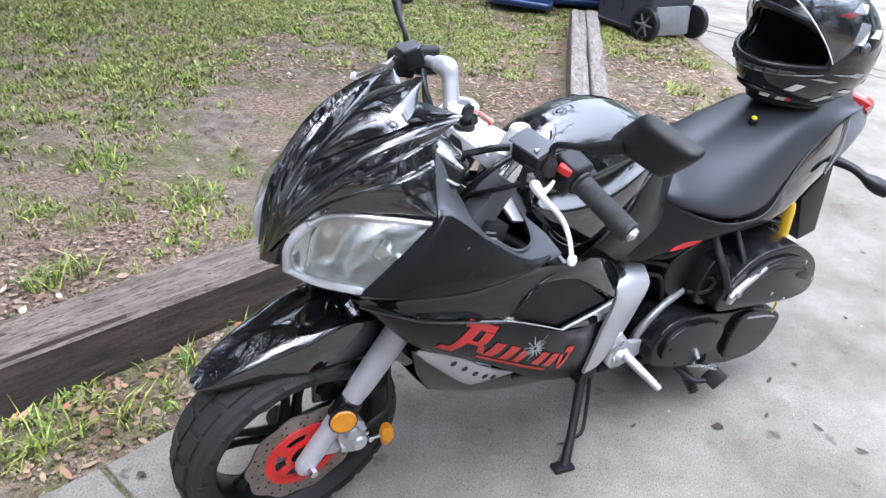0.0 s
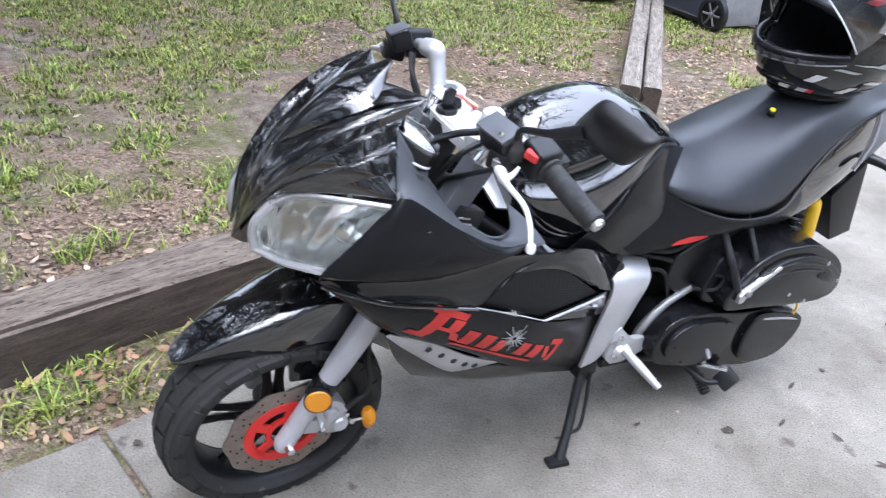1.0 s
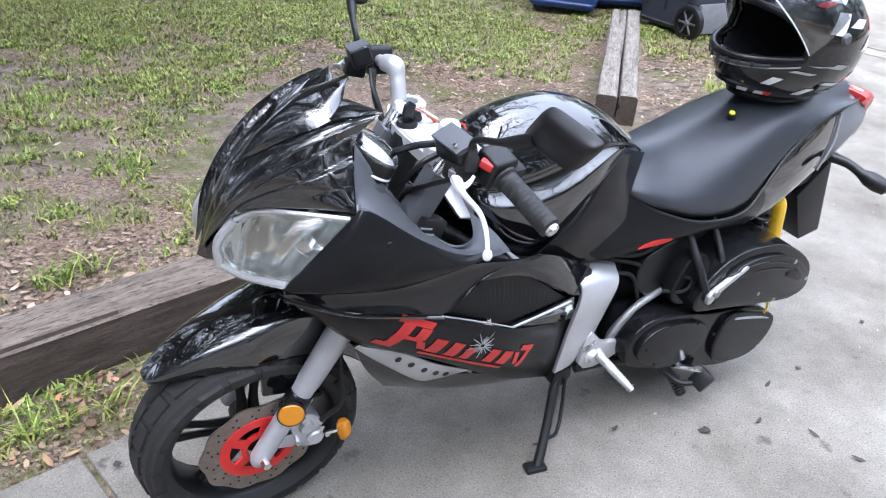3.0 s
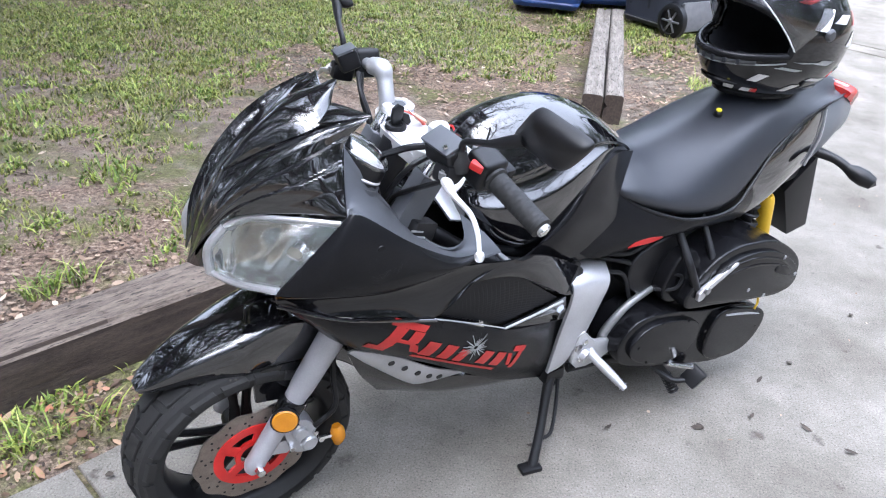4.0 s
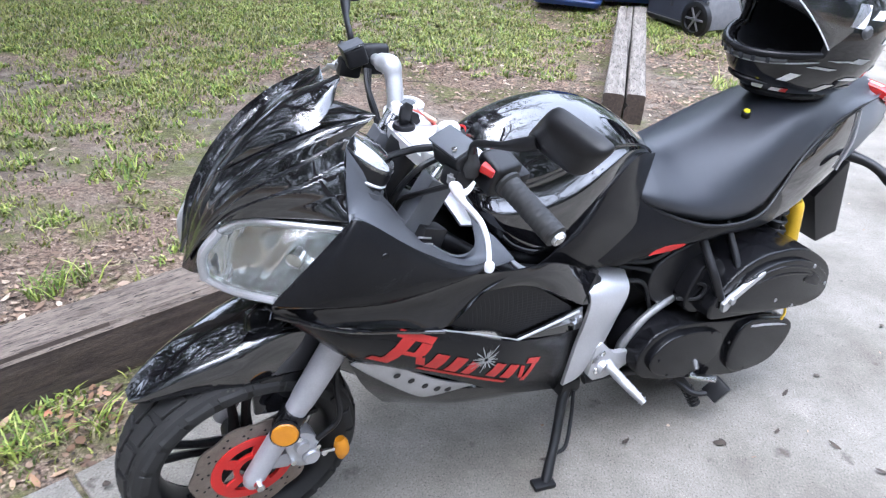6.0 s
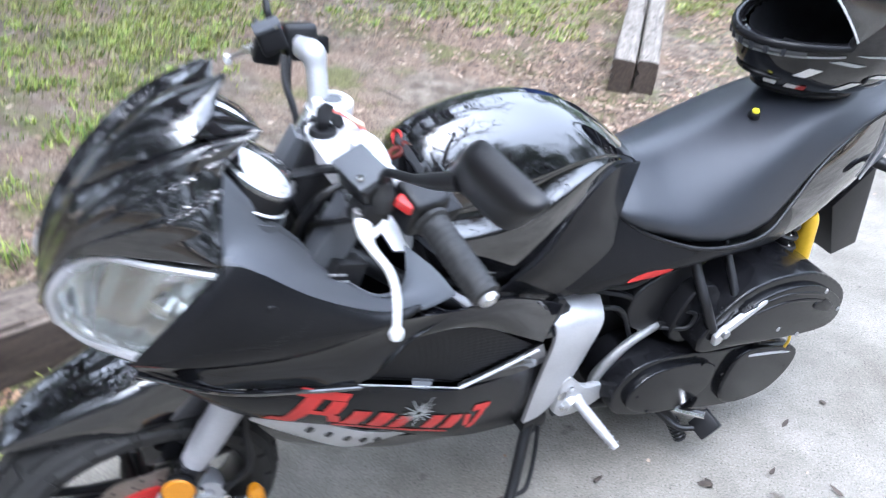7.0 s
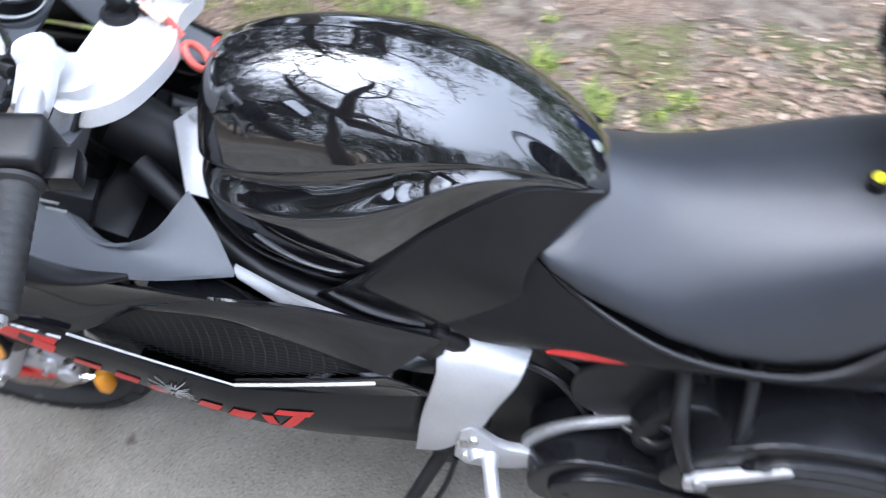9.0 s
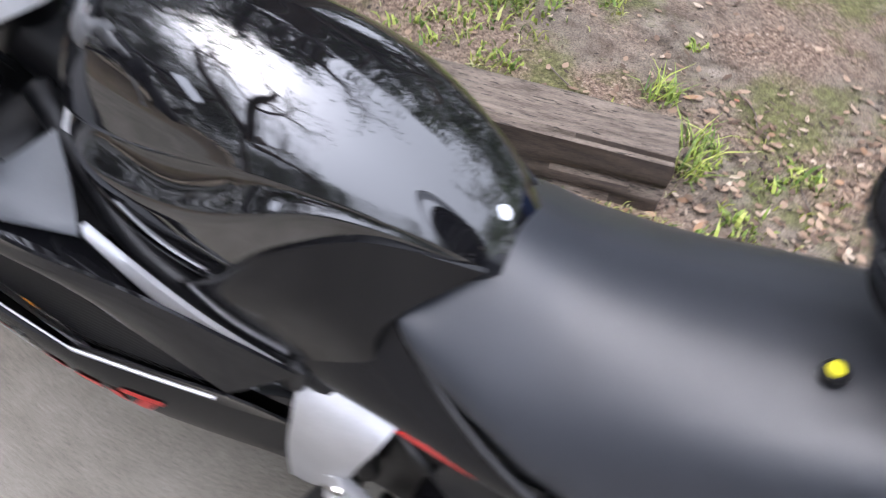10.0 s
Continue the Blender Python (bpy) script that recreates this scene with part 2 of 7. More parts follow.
def tube_into(bm, pts, radius, n=40, sides=12, cap=True, flat=(1, 1)):
    """A round bar along a curve; radius: a number or a list along it."""
    c = spline(pts, n) if len(pts) > 2 else spline(pts, max(2, n if isinstance(radius, (list, tuple)) else 2))
    n = len(c)
    rows, up = [], None
    for i, p in enumerate(c):
        d = (c[min(i + 1, n - 1)] - c[max(i - 1, 0)]).normalized()
        if up is None:
            up = d.orthogonal().normalized()
        up = (up - d * up.dot(d)).normalized()
        w = d.cross(up)
        if isinstance(radius, (list, tuple)):
            s = i / (n - 1) * (len(radius) - 1)
            k = min(int(s), len(radius) - 2)
            r = radius[k] + (radius[k + 1] - radius[k]) * (s - k)
        else:
            r = radius
        rows.append([p + (up * math.cos(a) * flat[0] + w * math.sin(a) * flat[1]) * r for a in (2 * math.pi * j / sides for j in range(sides))])
    vs = grid_faces(bm, rows, True)
    if cap:
        for ring in (vs[0], vs[-1]):
            try:
                bm.faces.new(ring)
            except ValueError:
                pass
    return bm


def tube(pts, radius, n=40, sides=12, **k):
    return tube_into(bmesh.new(), pts, radius, n, sides, **k)


def loft(rings, cap=True):
    bm = bmesh.new()
    vs = grid_faces(bm, [[V(p) for p in r] for r in rings], True)
    if cap:
        for ring in (vs[0], vs[-1]):
            if len({tuple(round(c, 5) for c in v.co) for v in ring}) > 2:
                bm.faces.new(ring)
    bmesh.ops.remove_doubles(bm, verts=bm.verts, dist=1e-5)
    return bm


def box_into(bm, m, size, bevel=0.0, seg=2):
    g = bmesh.ops.create_cube(bm, size=1, matrix=m @ Matrix.Diagonal((*size, 1)))
    if bevel:
        es = list({e for v in g["verts"] for e in v.link_edges})
        bmesh.ops.bevel(bm, geom=es, offset=bevel, segments=seg, affect="EDGES", profile=0.6)
    return bm


def box(m, size, bevel=0.0, seg=2):
    return box_into(bmesh.new(), m, size, bevel, seg)


def lathe_into(bm, profile, m, sides=32, cap=True):
    """Turns (radius, height) pairs round the z axis of m."""
    rows = [[m @ V((r * math.cos(a), r * math.sin(a), h)) for a in (2 * math.pi * j / sides for j in range(sides))] for r, h in profile]
    vs = grid_faces(bm, rows, True)
    if cap:
        for ring in (vs[0], vs[-1]):
            if (ring[0].co - ring[1].co).length > 1e-4:
                bm.faces.new(ring)
    bmesh.ops.remove_doubles(bm, verts=bm.verts, dist=1e-6)
    return bm


def lathe(profile, m, sides=32, cap=True):
    return lathe_into(bmesh.new(), profile, m, sides, cap)


def plate(outline, y0, y1, bevel=0.003, seg=2):
    """A flat piece with an outline in (x, z), between two depths y0 and y1."""
    bm = bmesh.new()
    f = bm.faces.new([bm.verts.new((x, y0, z)) for x, z in outline])
    g = bmesh.ops.extrude_face_region(bm, geom=[f])
    for e in g["geom"]:
        if isinstance(e, bmesh.types.BMVert):
            e.co.y = y1
    bmesh.ops.recalc_face_normals(bm, faces=bm.faces)
    if bevel:
        bmesh.ops.bevel(bm, geom=list(bm.edges), offset=bevel, segments=seg, affect="EDGES", profile=0.6, clamp_overlap=True)
    return bm


def smooth_outline(pts, n):
    """A closed smooth outline through (x, z) pairs."""
    p = [(x, 0, z) for x, z in pts]
    ring = spline([p[-1]] + p + [p[0], p[1]], n * (len(p) + 2) + 1)
    return [(q.x, q.z) for q in ring[n:n * (len(p) + 1)]]


def toward(p, q):
    """A pose at p whose z axis points to q."""
    return Matrix.Translation(p) @ (V(q) - V(p)).to_track_quat("Z", "Y").to_matrix().to_4x4()


def thing(name, m, label, category, group="", kind=""):
    ob = new(name)
    ob.empty_display_size = 0.05
    ob.matrix_world = m
    return tagged(ob, label, category, group, kind)


# ---- ground: soil with leaf litter, driveway slabs, timbers ----
D, N = Vector((0.609, 0.793, 0)).normalized(), Vector((-0.793, 0.609, 0)).normalized()
EDGE = Vector((-0.856, 1.375, 0))


def drive(s, n, z=0.0):
    """A place s metres along the driveway's edge timber and n metres to the lawn's side of its face."""
    return EDGE + D * s + N * n + Vector((0, 0, z))


def ground_material():
    m = bpy.data.materials.new("sandy_soil_with_litter")
    m.use_nodes = True
    n, l = m.node_tree.nodes, m.node_tree.links
    b = n["Principled BSDF"]
    tc = n.new("ShaderNodeTexCoord")

    def noise_node(scale, detail=6, rough=0.55):
        t = n.new("ShaderNodeTexNoise")
        t.inputs["Scale"].default_value, t.inputs["Detail"].default_value, t.inputs["Roughness"].default_value = scale, detail, rough
        l.new(tc.outputs["Object"], t.inputs["Vector"])
        return t.outputs[0]

    def ramp_node(src, stops):
        r = n.new("ShaderNodeValToRGB")
        while len(r.color_ramp.elements) < len(stops):
            r.color_ramp.elements.new(0.5)
        for e, (p, c) in zip(r.color_ramp.elements, stops):
            e.position, e.color = p, (*c, 1)
        l.new(src, r.inputs[0])
        return r.outputs[0]

    def mix_node(fac, a, c):
        x = n.new("ShaderNodeMix")
        x.data_type = "RGBA"
        l.new(fac, x.inputs[0])
        l.new(a, x.inputs[6])
        l.new(c, x.inputs[7])
        return x.outputs[2]

    sand = ramp_node(noise_node(14, 8), [(0.3, (0.085, 0.068, 0.052)), (0.5, (0.165, 0.136, 0.108)), (0.7, (0.265, 0.226, 0.186))])
    litter = ramp_node(noise_node(70, 5, 0.7), [(0.32, (0.05, 0.035, 0.026)), (0.48, (0.17, 0.12, 0.09)), (0.58, (0.27, 0.2, 0.15)), (0.7, (0.4, 0.33, 0.27))])
    moss = ramp_node(noise_node(50, 5), [(0.3, (0.05, 0.06, 0.02)), (0.7, (0.16, 0.17, 0.06))])
    where = ramp_node(noise_node(1.6, 4), [(0.4, (0, 0, 0)), (0.56, (1, 1, 1))])
    green = ramp_node(noise_node(2.3, 7, 0.65), [(0.5, (0, 0, 0)), (0.6, (0.75, 0.75, 0.75))])
    fine = ramp_node(noise_node(190, 4, 0.8), [(0.34, (0.4, 0.38, 0.36)), (0.48, (0.95, 0.95, 0.95)), (0.66, (1.45, 1.42, 1.38))])
    grains = n.new("ShaderNodeMix")
    grains.data_type, grains.blend_type = "RGBA", "MULTIPLY"
    grains.inputs[0].default_value = 1
    l.new(mix_node(green, mix_node(where, sand, litter), moss), grains.inputs[6])
    l.new(fine, grains.inputs[7])
    l.new(grains.outputs[2], b.inputs["Base Color"])
    b.inputs["Roughness"].default_value = 0.95
    b.inputs["Specular IOR Level"].default_value = 0.15
    bp = n.new("ShaderNodeBump")
    bp.inputs["Strength"].default_value, bp.inputs["Distance"].default_value = 0.7, 0.012
    l.new(noise_node(60, 6, 0.7), bp.inputs["Height"])
    l.new(bp.outputs[0], b.inputs["Normal"])
    return m


def concrete_material():
    m = bpy.data.materials.new("worn_concrete")
    m.use_nodes = True
    n, l = m.node_tree.nodes, m.node_tree.links
    b = n["Principled BSDF"]
    tc = n.new("ShaderNodeTexCoord")

    def noise_node(scale, detail=6, rough=0.55):
        t = n.new("ShaderNodeTexNoise")
        t.inputs["Scale"].default_value, t.inputs["Detail"].default_value, t.inputs["Roughness"].default_value = scale, detail, rough
        l.new(tc.outputs["Object"], t.inputs["Vector"])
        return t.outputs[0]

    def ramp_node(src, stops):
        r = n.new("ShaderNodeValToRGB")
        while len(r.color_ramp.elements) < len(stops):
            r.color_ramp.elements.new(0.5)
        for e, (p, c) in zip(r.color_ramp.elements, stops):
            e.position, e.color = p, (*c, 1)
        l.new(src, r.inputs[0])
        return r.outputs[0]

    def times(a, c):
        x = n.new("ShaderNodeMix")
        x.data_type, x.blend_type = "RGBA", "MULTIPLY"
        x.inputs[0].default_value = 1
        l.new(a, x.inputs[6])
        l.new(c, x.inputs[7])
        return x.outputs[2]

    base = ramp_node(noise_node(2.6, 9, 0.68), [(0.33, (0.13, 0.117, 0.097)), (0.5, (0.19, 0.175, 0.15)), (0.66, (0.255, 0.236, 0.206))])
    grit = ramp_node(noise_node(210, 4, 0.75), [(0.32, (0.3, 0.29, 0.27)), (0.43, (0.88, 0.88, 0.87)), (0.57, (1.06, 1.06, 1.05)), (0.68, (1.5, 1.49, 1.46))])
    crack = n.new("ShaderNodeTexVoronoi")
    crack.feature = "DISTANCE_TO_EDGE"
    crack.inputs["Scale"].default_value = 16
    warp = n.new("ShaderNodeTexNoise")
    warp.inputs["Scale"].default_value = 9
    l.new(tc.outputs["Object"], warp.inputs["Vector"])
    add = n.new("ShaderNodeVectorMath")
    add.operation = "MULTIPLY_ADD"
    add.inputs[1].default_value = (0.13, 0.13, 0.13)
    l.new(warp.outputs[1], add.inputs[0])
    l.new(tc.outputs["Object"], add.inputs[2])
    l.new(add.outputs[0], crack.inputs["Vector"])
    lines = ramp_node(crack.outputs[0], [(0.0, (0.86, 0.85, 0.84)), (0.012, (1, 1, 1))])
    spots = ramp_node(noise_node(14, 3, 0.5), [(0.24, (0.5, 0.48, 0.46)), (0.33, (1, 1, 1)), (0.66, (1, 1, 1)), (0.76, (1.2, 1.2, 1.19))])
    l.new(times(times(times(base, grit), lines), spots), b.inputs["Base Color"])
    b.inputs["Roughness"].default_value = 0.9
    b.inputs["Specular IOR Level"].default_value = 0.25
    bp = n.new("ShaderNodeBump")
    bp.inputs["Strength"].default_value, bp.inputs["Distance"].default_value = 0.35, 0.003
    l.new(noise_node(120, 5, 0.65), bp.inputs["Height"])
    l.new(bp.outputs[0], b.inputs["Normal"])
    return m


SOIL, CONCRETE = ground_material(), concrete_material()


def ground_height(x, y):
    p = Vector((x, y, 0)) - EDGE
    s, n = p.dot(D), p.dot(N)
    flat = min(1.0, max(0.0, (n - 0.2) / 1.2))
    return -0.012 + 0.03 * flat * (noise.noise((x * 0.9, y * 0.9, 1.7)) + 0.4 * noise.noise((x * 3, y * 3, 4.1))) + 0.006 * noise.noise((x * 9, y * 9, 0.3)) * min(1, flat + 0.3)


def build_ground():
    xs = [-400, -120, -40, -15, -8] + [-6 + 0.12 * i for i in range(100)] + [7, 10, 18, 45, 120, 400]
    ys = [-400, -120, -40, -15, -6, -3, -1] + [0.2 + 0.12 * i for i in range(75)] + [10.2, 13, 20, 45, 120, 400]
    bm = bmesh.new()
    grid_faces(bm, [[Vector((x, y, ground_height(x, y))) for x in xs] for y in ys])
    return tagged(part("ground", bm, SOIL), "sandy soil with leaf litter and thin patchy grass", "ground", kind="structure")


build_ground()


def slab(outline, top=0.0):
    bm = bmesh.new()
    f = bm.faces.new([bm.verts.new((p.x, p.y, top)) for p in outline])
    g = bmesh.ops.extrude_face_region(bm, geom=[f])
    for e in g["geom"]:
        if isinstance(e, bmesh.types.BMVert):
            e.co.z = -0.1
    bmesh.ops.recalc_face_normals(bm, faces=bm.faces)
    tops = [e for e in bm.edges if all(abs(v.co.z - top) < 1e-4 for v in e.verts)]
    bmesh.ops.bevel(bm, geom=tops, offset=0.007, segments=3, affect="EDGES", profile=0.5)
    bmesh.ops.triangulate(bm, faces=[f for f in bm.faces if len(f.verts) > 4])
    return bm


def ragged(pts, amount=0.012, step=0.07):
    """The line through pts, broken up a little, as worn concrete edges are."""
    out = []
    for a, b in zip(pts, pts[1:]):
        k = max(1, int((b - a).length / step))
        for i in range(k):
            p = a.lerp(b, i / k)
            out.append(p + N * (amount * noise.noise((p.x * 5, p.y * 5, 9)) + 0.5 * amount * noise.noise((p.x * 19, p.y * 19, 3))))
    return out + [pts[-1]]


driveway = tagged(new("driveway"), "pale worn concrete driveway slabs with gritty surface", "driveway", kind="structure")
GAP = 0.006
for left, right_s in (
    ([drive(-3.2, -0.27), drive(0.06 - GAP, -0.27)], (-3.2, 0.06 - GAP)),
    ([drive(0.06 + GAP, -0.27), drive(3.6, -0.27), drive(4.3, -0.1), drive(4.75, 0.45), drive(5.1, 0.85), drive(5.58, 1.25)], (0.06 + GAP, 5.58)),
    ([drive(5.61, 1.3), drive(5.8, 1.7)], (5.61, 5.8)),
    ([drive(5.83, 1.8), drive(7.2, 4.5), drive(12, 6)], (5.83, 12)),
):
    edge = ragged(left)
    part("slab", slab(edge + [drive(right_s[1], -7), drive(right_s[0], -7)]), CONCRETE, driveway)

# weathered timbers
TIMBER = surface("weathered_timber", (0.055, 0.041, 0.031), (0.235, 0.188, 0.15), 10, 0.9, 0.06, bump=1.0, fine=75, stretch=(1.1, 7, 7), speck=((0.04, 0.032, 0.026), 0.4, 26), ramp=(0.34, 0.66))
TIMBERPALE = surface("bleached_timber", (0.09, 0.078, 0.064), (0.3, 0.265, 0.225), 9, 0.9, 0.06, bump=1.0, fine=60, stretch=(1.0, 6, 6), speck=((0.045, 0.038, 0.03), 0.4, 30), ramp=(0.34, 0.66))
MOSSY = surface("dark_damp_wood", (0.035, 0.027, 0.021), (0.085, 0.066, 0.052), 16, 0.9, 0.06, bump=0.8, fine=70, stretch=(0.5, 3, 3))

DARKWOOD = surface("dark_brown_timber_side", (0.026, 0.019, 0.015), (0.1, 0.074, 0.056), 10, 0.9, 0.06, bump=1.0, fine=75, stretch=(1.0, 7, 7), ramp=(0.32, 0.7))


def timber(name, start, end, wide, high, material, seed, label):
    """A squared old timber along its own x axis, with rounded worn edges and splits along the grain."""
    length = (end - start).length
    k = int(length / 0.035)
    rows = []
    r = 0.014
    outline = []
    for cx, cz, a0 in ((wide / 2 - r, high - r, 0), (-wide / 2 + r, high - r, 90), (-wide / 2 + r, 0.0, 180), (wide / 2 - r, 0.0, 270)):
        outline += [(cx + r * math.cos(radians(a0 + a)), cz + r * math.sin(radians(a0 + a))) for a in (0, 45, 90)]
    ring = []
    for (y0, z0), (y1, z1) in zip(outline, outline[1:] + outline[:1]):
        m = max(1, int(math.hypot(y1 - y0, z1 - z0) / 0.012))
        ring += [(y0 + (y1 - y0) * i / m, z0 + (z1 - z0) * i / m) for i in range(m)]
    for i in range(k + 1):
        x = length * i / k
        row = []
        for y, z in ring:
            grain = noise.noise((x * 1.3 + seed, y * 60, z * 60))
            wave = noise.noise((x * 4 + seed, y * 12, z * 12))
            split = -0.016 * max(0, noise.noise((x * 1.1 + seed, y * 38, z * 38 + 5)) - 0.2) * 3 - 0.012 * max(0, noise.noise((x * 9 + seed, y * 3, z * 3)) - 0.45)
            d = 0.0025 * grain + 0.004 * wave + split
            c = Vector((0, y, z - high / 2))
            c = c.normalized() * d if c.length > 1e-6 else c
            row.append(Vector((x + 0.01 * noise.noise((y * 30, z * 30, seed)) * (1 if i == k else 0), y + c.y, z + c.z)))
        rows.append(row)
    bm = loft(rows)
    ob = part(name, bm, material, sharp=50)
    # the -y side and both ends take a darker brown than the top
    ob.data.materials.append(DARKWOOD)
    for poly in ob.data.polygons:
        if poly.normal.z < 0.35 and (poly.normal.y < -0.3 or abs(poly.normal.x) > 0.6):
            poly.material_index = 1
    side = (end - start).normalized()
    ob.matrix_world = Matrix.Translation(start) @ side.to_track_quat("X", "Z").to_matrix().to_4x4()
    return tagged(ob, label, "timber")


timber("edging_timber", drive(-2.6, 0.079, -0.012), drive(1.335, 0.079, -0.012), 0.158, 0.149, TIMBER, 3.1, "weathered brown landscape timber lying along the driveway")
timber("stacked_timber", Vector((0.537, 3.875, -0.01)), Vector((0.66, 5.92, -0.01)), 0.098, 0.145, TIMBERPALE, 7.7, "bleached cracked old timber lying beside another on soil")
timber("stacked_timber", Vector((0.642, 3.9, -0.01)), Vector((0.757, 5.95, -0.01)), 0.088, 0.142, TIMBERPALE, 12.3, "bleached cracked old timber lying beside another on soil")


# ---- the motorcycle: x to the rear, y to its right, z up, origin under the front axle ----
BIKE = pose(-0.217, 1.233, 0, 0, 0, 40) @ pose(0, 0, 0, 4.5, 0, 0)
bike = thing("motorcycle", BIKE, "black sports-style small motorcycle leaning on its side stand, with red lettering", "motorcycle")

# upper cowl: fluted gloss panels on both sides of a ridge
def flutes(u, v):
    # straight facets that fan out from the nose, each with a crisp upper edge
    a = 0
    for low, high, rise, drop, h in ((-0.12, 0.5, 0.2, 0.03, 0.005), (0.1, 0.72, 0.18, 0.03, 0.007), (0.32, 0.93, 0.18, 0.03, 0.008), (0.55, 1.15, 0.18, 0.03, 0.007)):
        w = v - low - (high - low) * u
        a += h * max(0, 1 + w / rise if w < 0 else 1 - w / drop)
    return a * min(1, u / 0.15) * min(1, (1 - v) / 0.06) * min(1, v / 0.12)


both("upper_cowl", panel(
    [(-0.08, -0.03, 0.645), (-0.06, -0.064, 0.7), (-0.022, -0.098, 0.742), (0.04, -0.155, 0.764), (0.102, -0.2, 0.77)],
    [(-0.022, -0.03, 0.784), (0.05, -0.07, 0.834), (0.115, -0.108, 0.871), (0.168, -0.132, 0.889)],
    [(-0.08, -0.03, 0.645), (-0.06, -0.03, 0.7), (-0.022, -0.03, 0.784)],
    [(0.102, -0.2, 0.77), (0.108, -0.175, 0.81), (0.124, -0.141, 0.856), (0.168, -0.132, 0.889)],
    40, 120, (-0.006, -0.014, 0.008), 0.004, (0.5, 0.6, -0.5), flutes), LACQUER, bike, sharp=16)
both("cowl_nose", panel(
    [(-0.082, mid(0.625), 0.625), (-0.072, -0.04, 0.63), (-0.06, -0.062, 0.64)],
    [(-0.02, mid(0.786), 0.786), (-0.02, -0.034, 0.785)],
    [(-0.082, mid(0.625), 0.625), (-0.058, mid(0.712), 0.712), (-0.02, mid(0.786), 0.786)],
    [(-0.06, -0.062, 0.64), (-0.052, -0.045, 0.7), (-0.02, -0.034, 0.785)],
    8, 12, (-0.002, 0, 0), 0.004, (1, 0, -0.2)), LACQUER, bike)
# screen with its raised lip, and the pointed ledge under it
screen_rows = []
for ex, ey, ez, cx, cz in ((-0.022, -0.03, 0.784, -0.018, 0.79), (0.02, -0.052, 0.815, 0.012, 0.828), (0.05, -0.069, 0.836, 0.04, 0.855), (0.085, -0.09, 0.857, 0.072, 0.878), (0.112, -0.092, 0.871, 0.102, 0.892), (0.133, -0.07, 0.884, 0.13, 0.902), (0.152, -0.043, 0.908, 0.158, 0.913)):
    my, ey = mid(cz), ey + 0.002
    screen_rows.append(spline([(ex, ey, ez), ((0.45 * ex + 0.55 * cx), 0.5 * ey + 0.5 * my - 0.004, 0.3 * ez + 0.7 * cz), (cx, my, cz), ((0.45 * ex + 0.55 * cx), 1.5 * my - 0.5 * ey + 0.004, 0.3 * ez + 0.7 * cz), (ex, 2 * my - ey, ez)], 25))
columns = [spline([r[k] for r in screen_rows], 40) for k in range(25)]
part("windscreen", shell([[c[k] for c in columns] for k in range(40)], 0.003, (0.4, 0, -0.8)), LACQUER, bike, "dark smoked windscreen")
both("screen_ledge", panel(
    [(0.098, -0.08, 0.868), (0.13, -0.11, 0.88), (0.17, -0.133, 0.89)],
    [(0.128, -0.03, 0.878), (0.148, -0.06, 0.884), (0.17, -0.133, 0.892)],
    [(0.1, -0.085, 0.868), (0.128, -0.03, 0.878)],
    [(0.17, -0.133, 0.89), (0.17, -0.133, 0.892)],
    12, 6, (0, 0, 0.004), 0.004, (0, 0, -1)), LACQUER, bike)

# headlights
HL = dict(bottom=[(-0.062, -0.068, 0.635), (-0.035, -0.12, 0.638), (0.006, -0.178, 0.65)],
          top=[(-0.04, -0.082, 0.72), (-0.01, -0.1, 0.74), (0.04, -0.158, 0.756), (0.094, -0.2, 0.76)],
          left=[(-0.062, -0.068, 0.635), (-0.064, -0.072, 0.68), (-0.04, -0.082, 0.72)],
          right=[(0.006, -0.178, 0.65), (0.05, -0.196, 0.71), (0.094, -0.2, 0.76)])


def shifted(d, v):
    return {k: [tuple(V(p) + V(v)) for p in pts] for k, pts in d.items()}


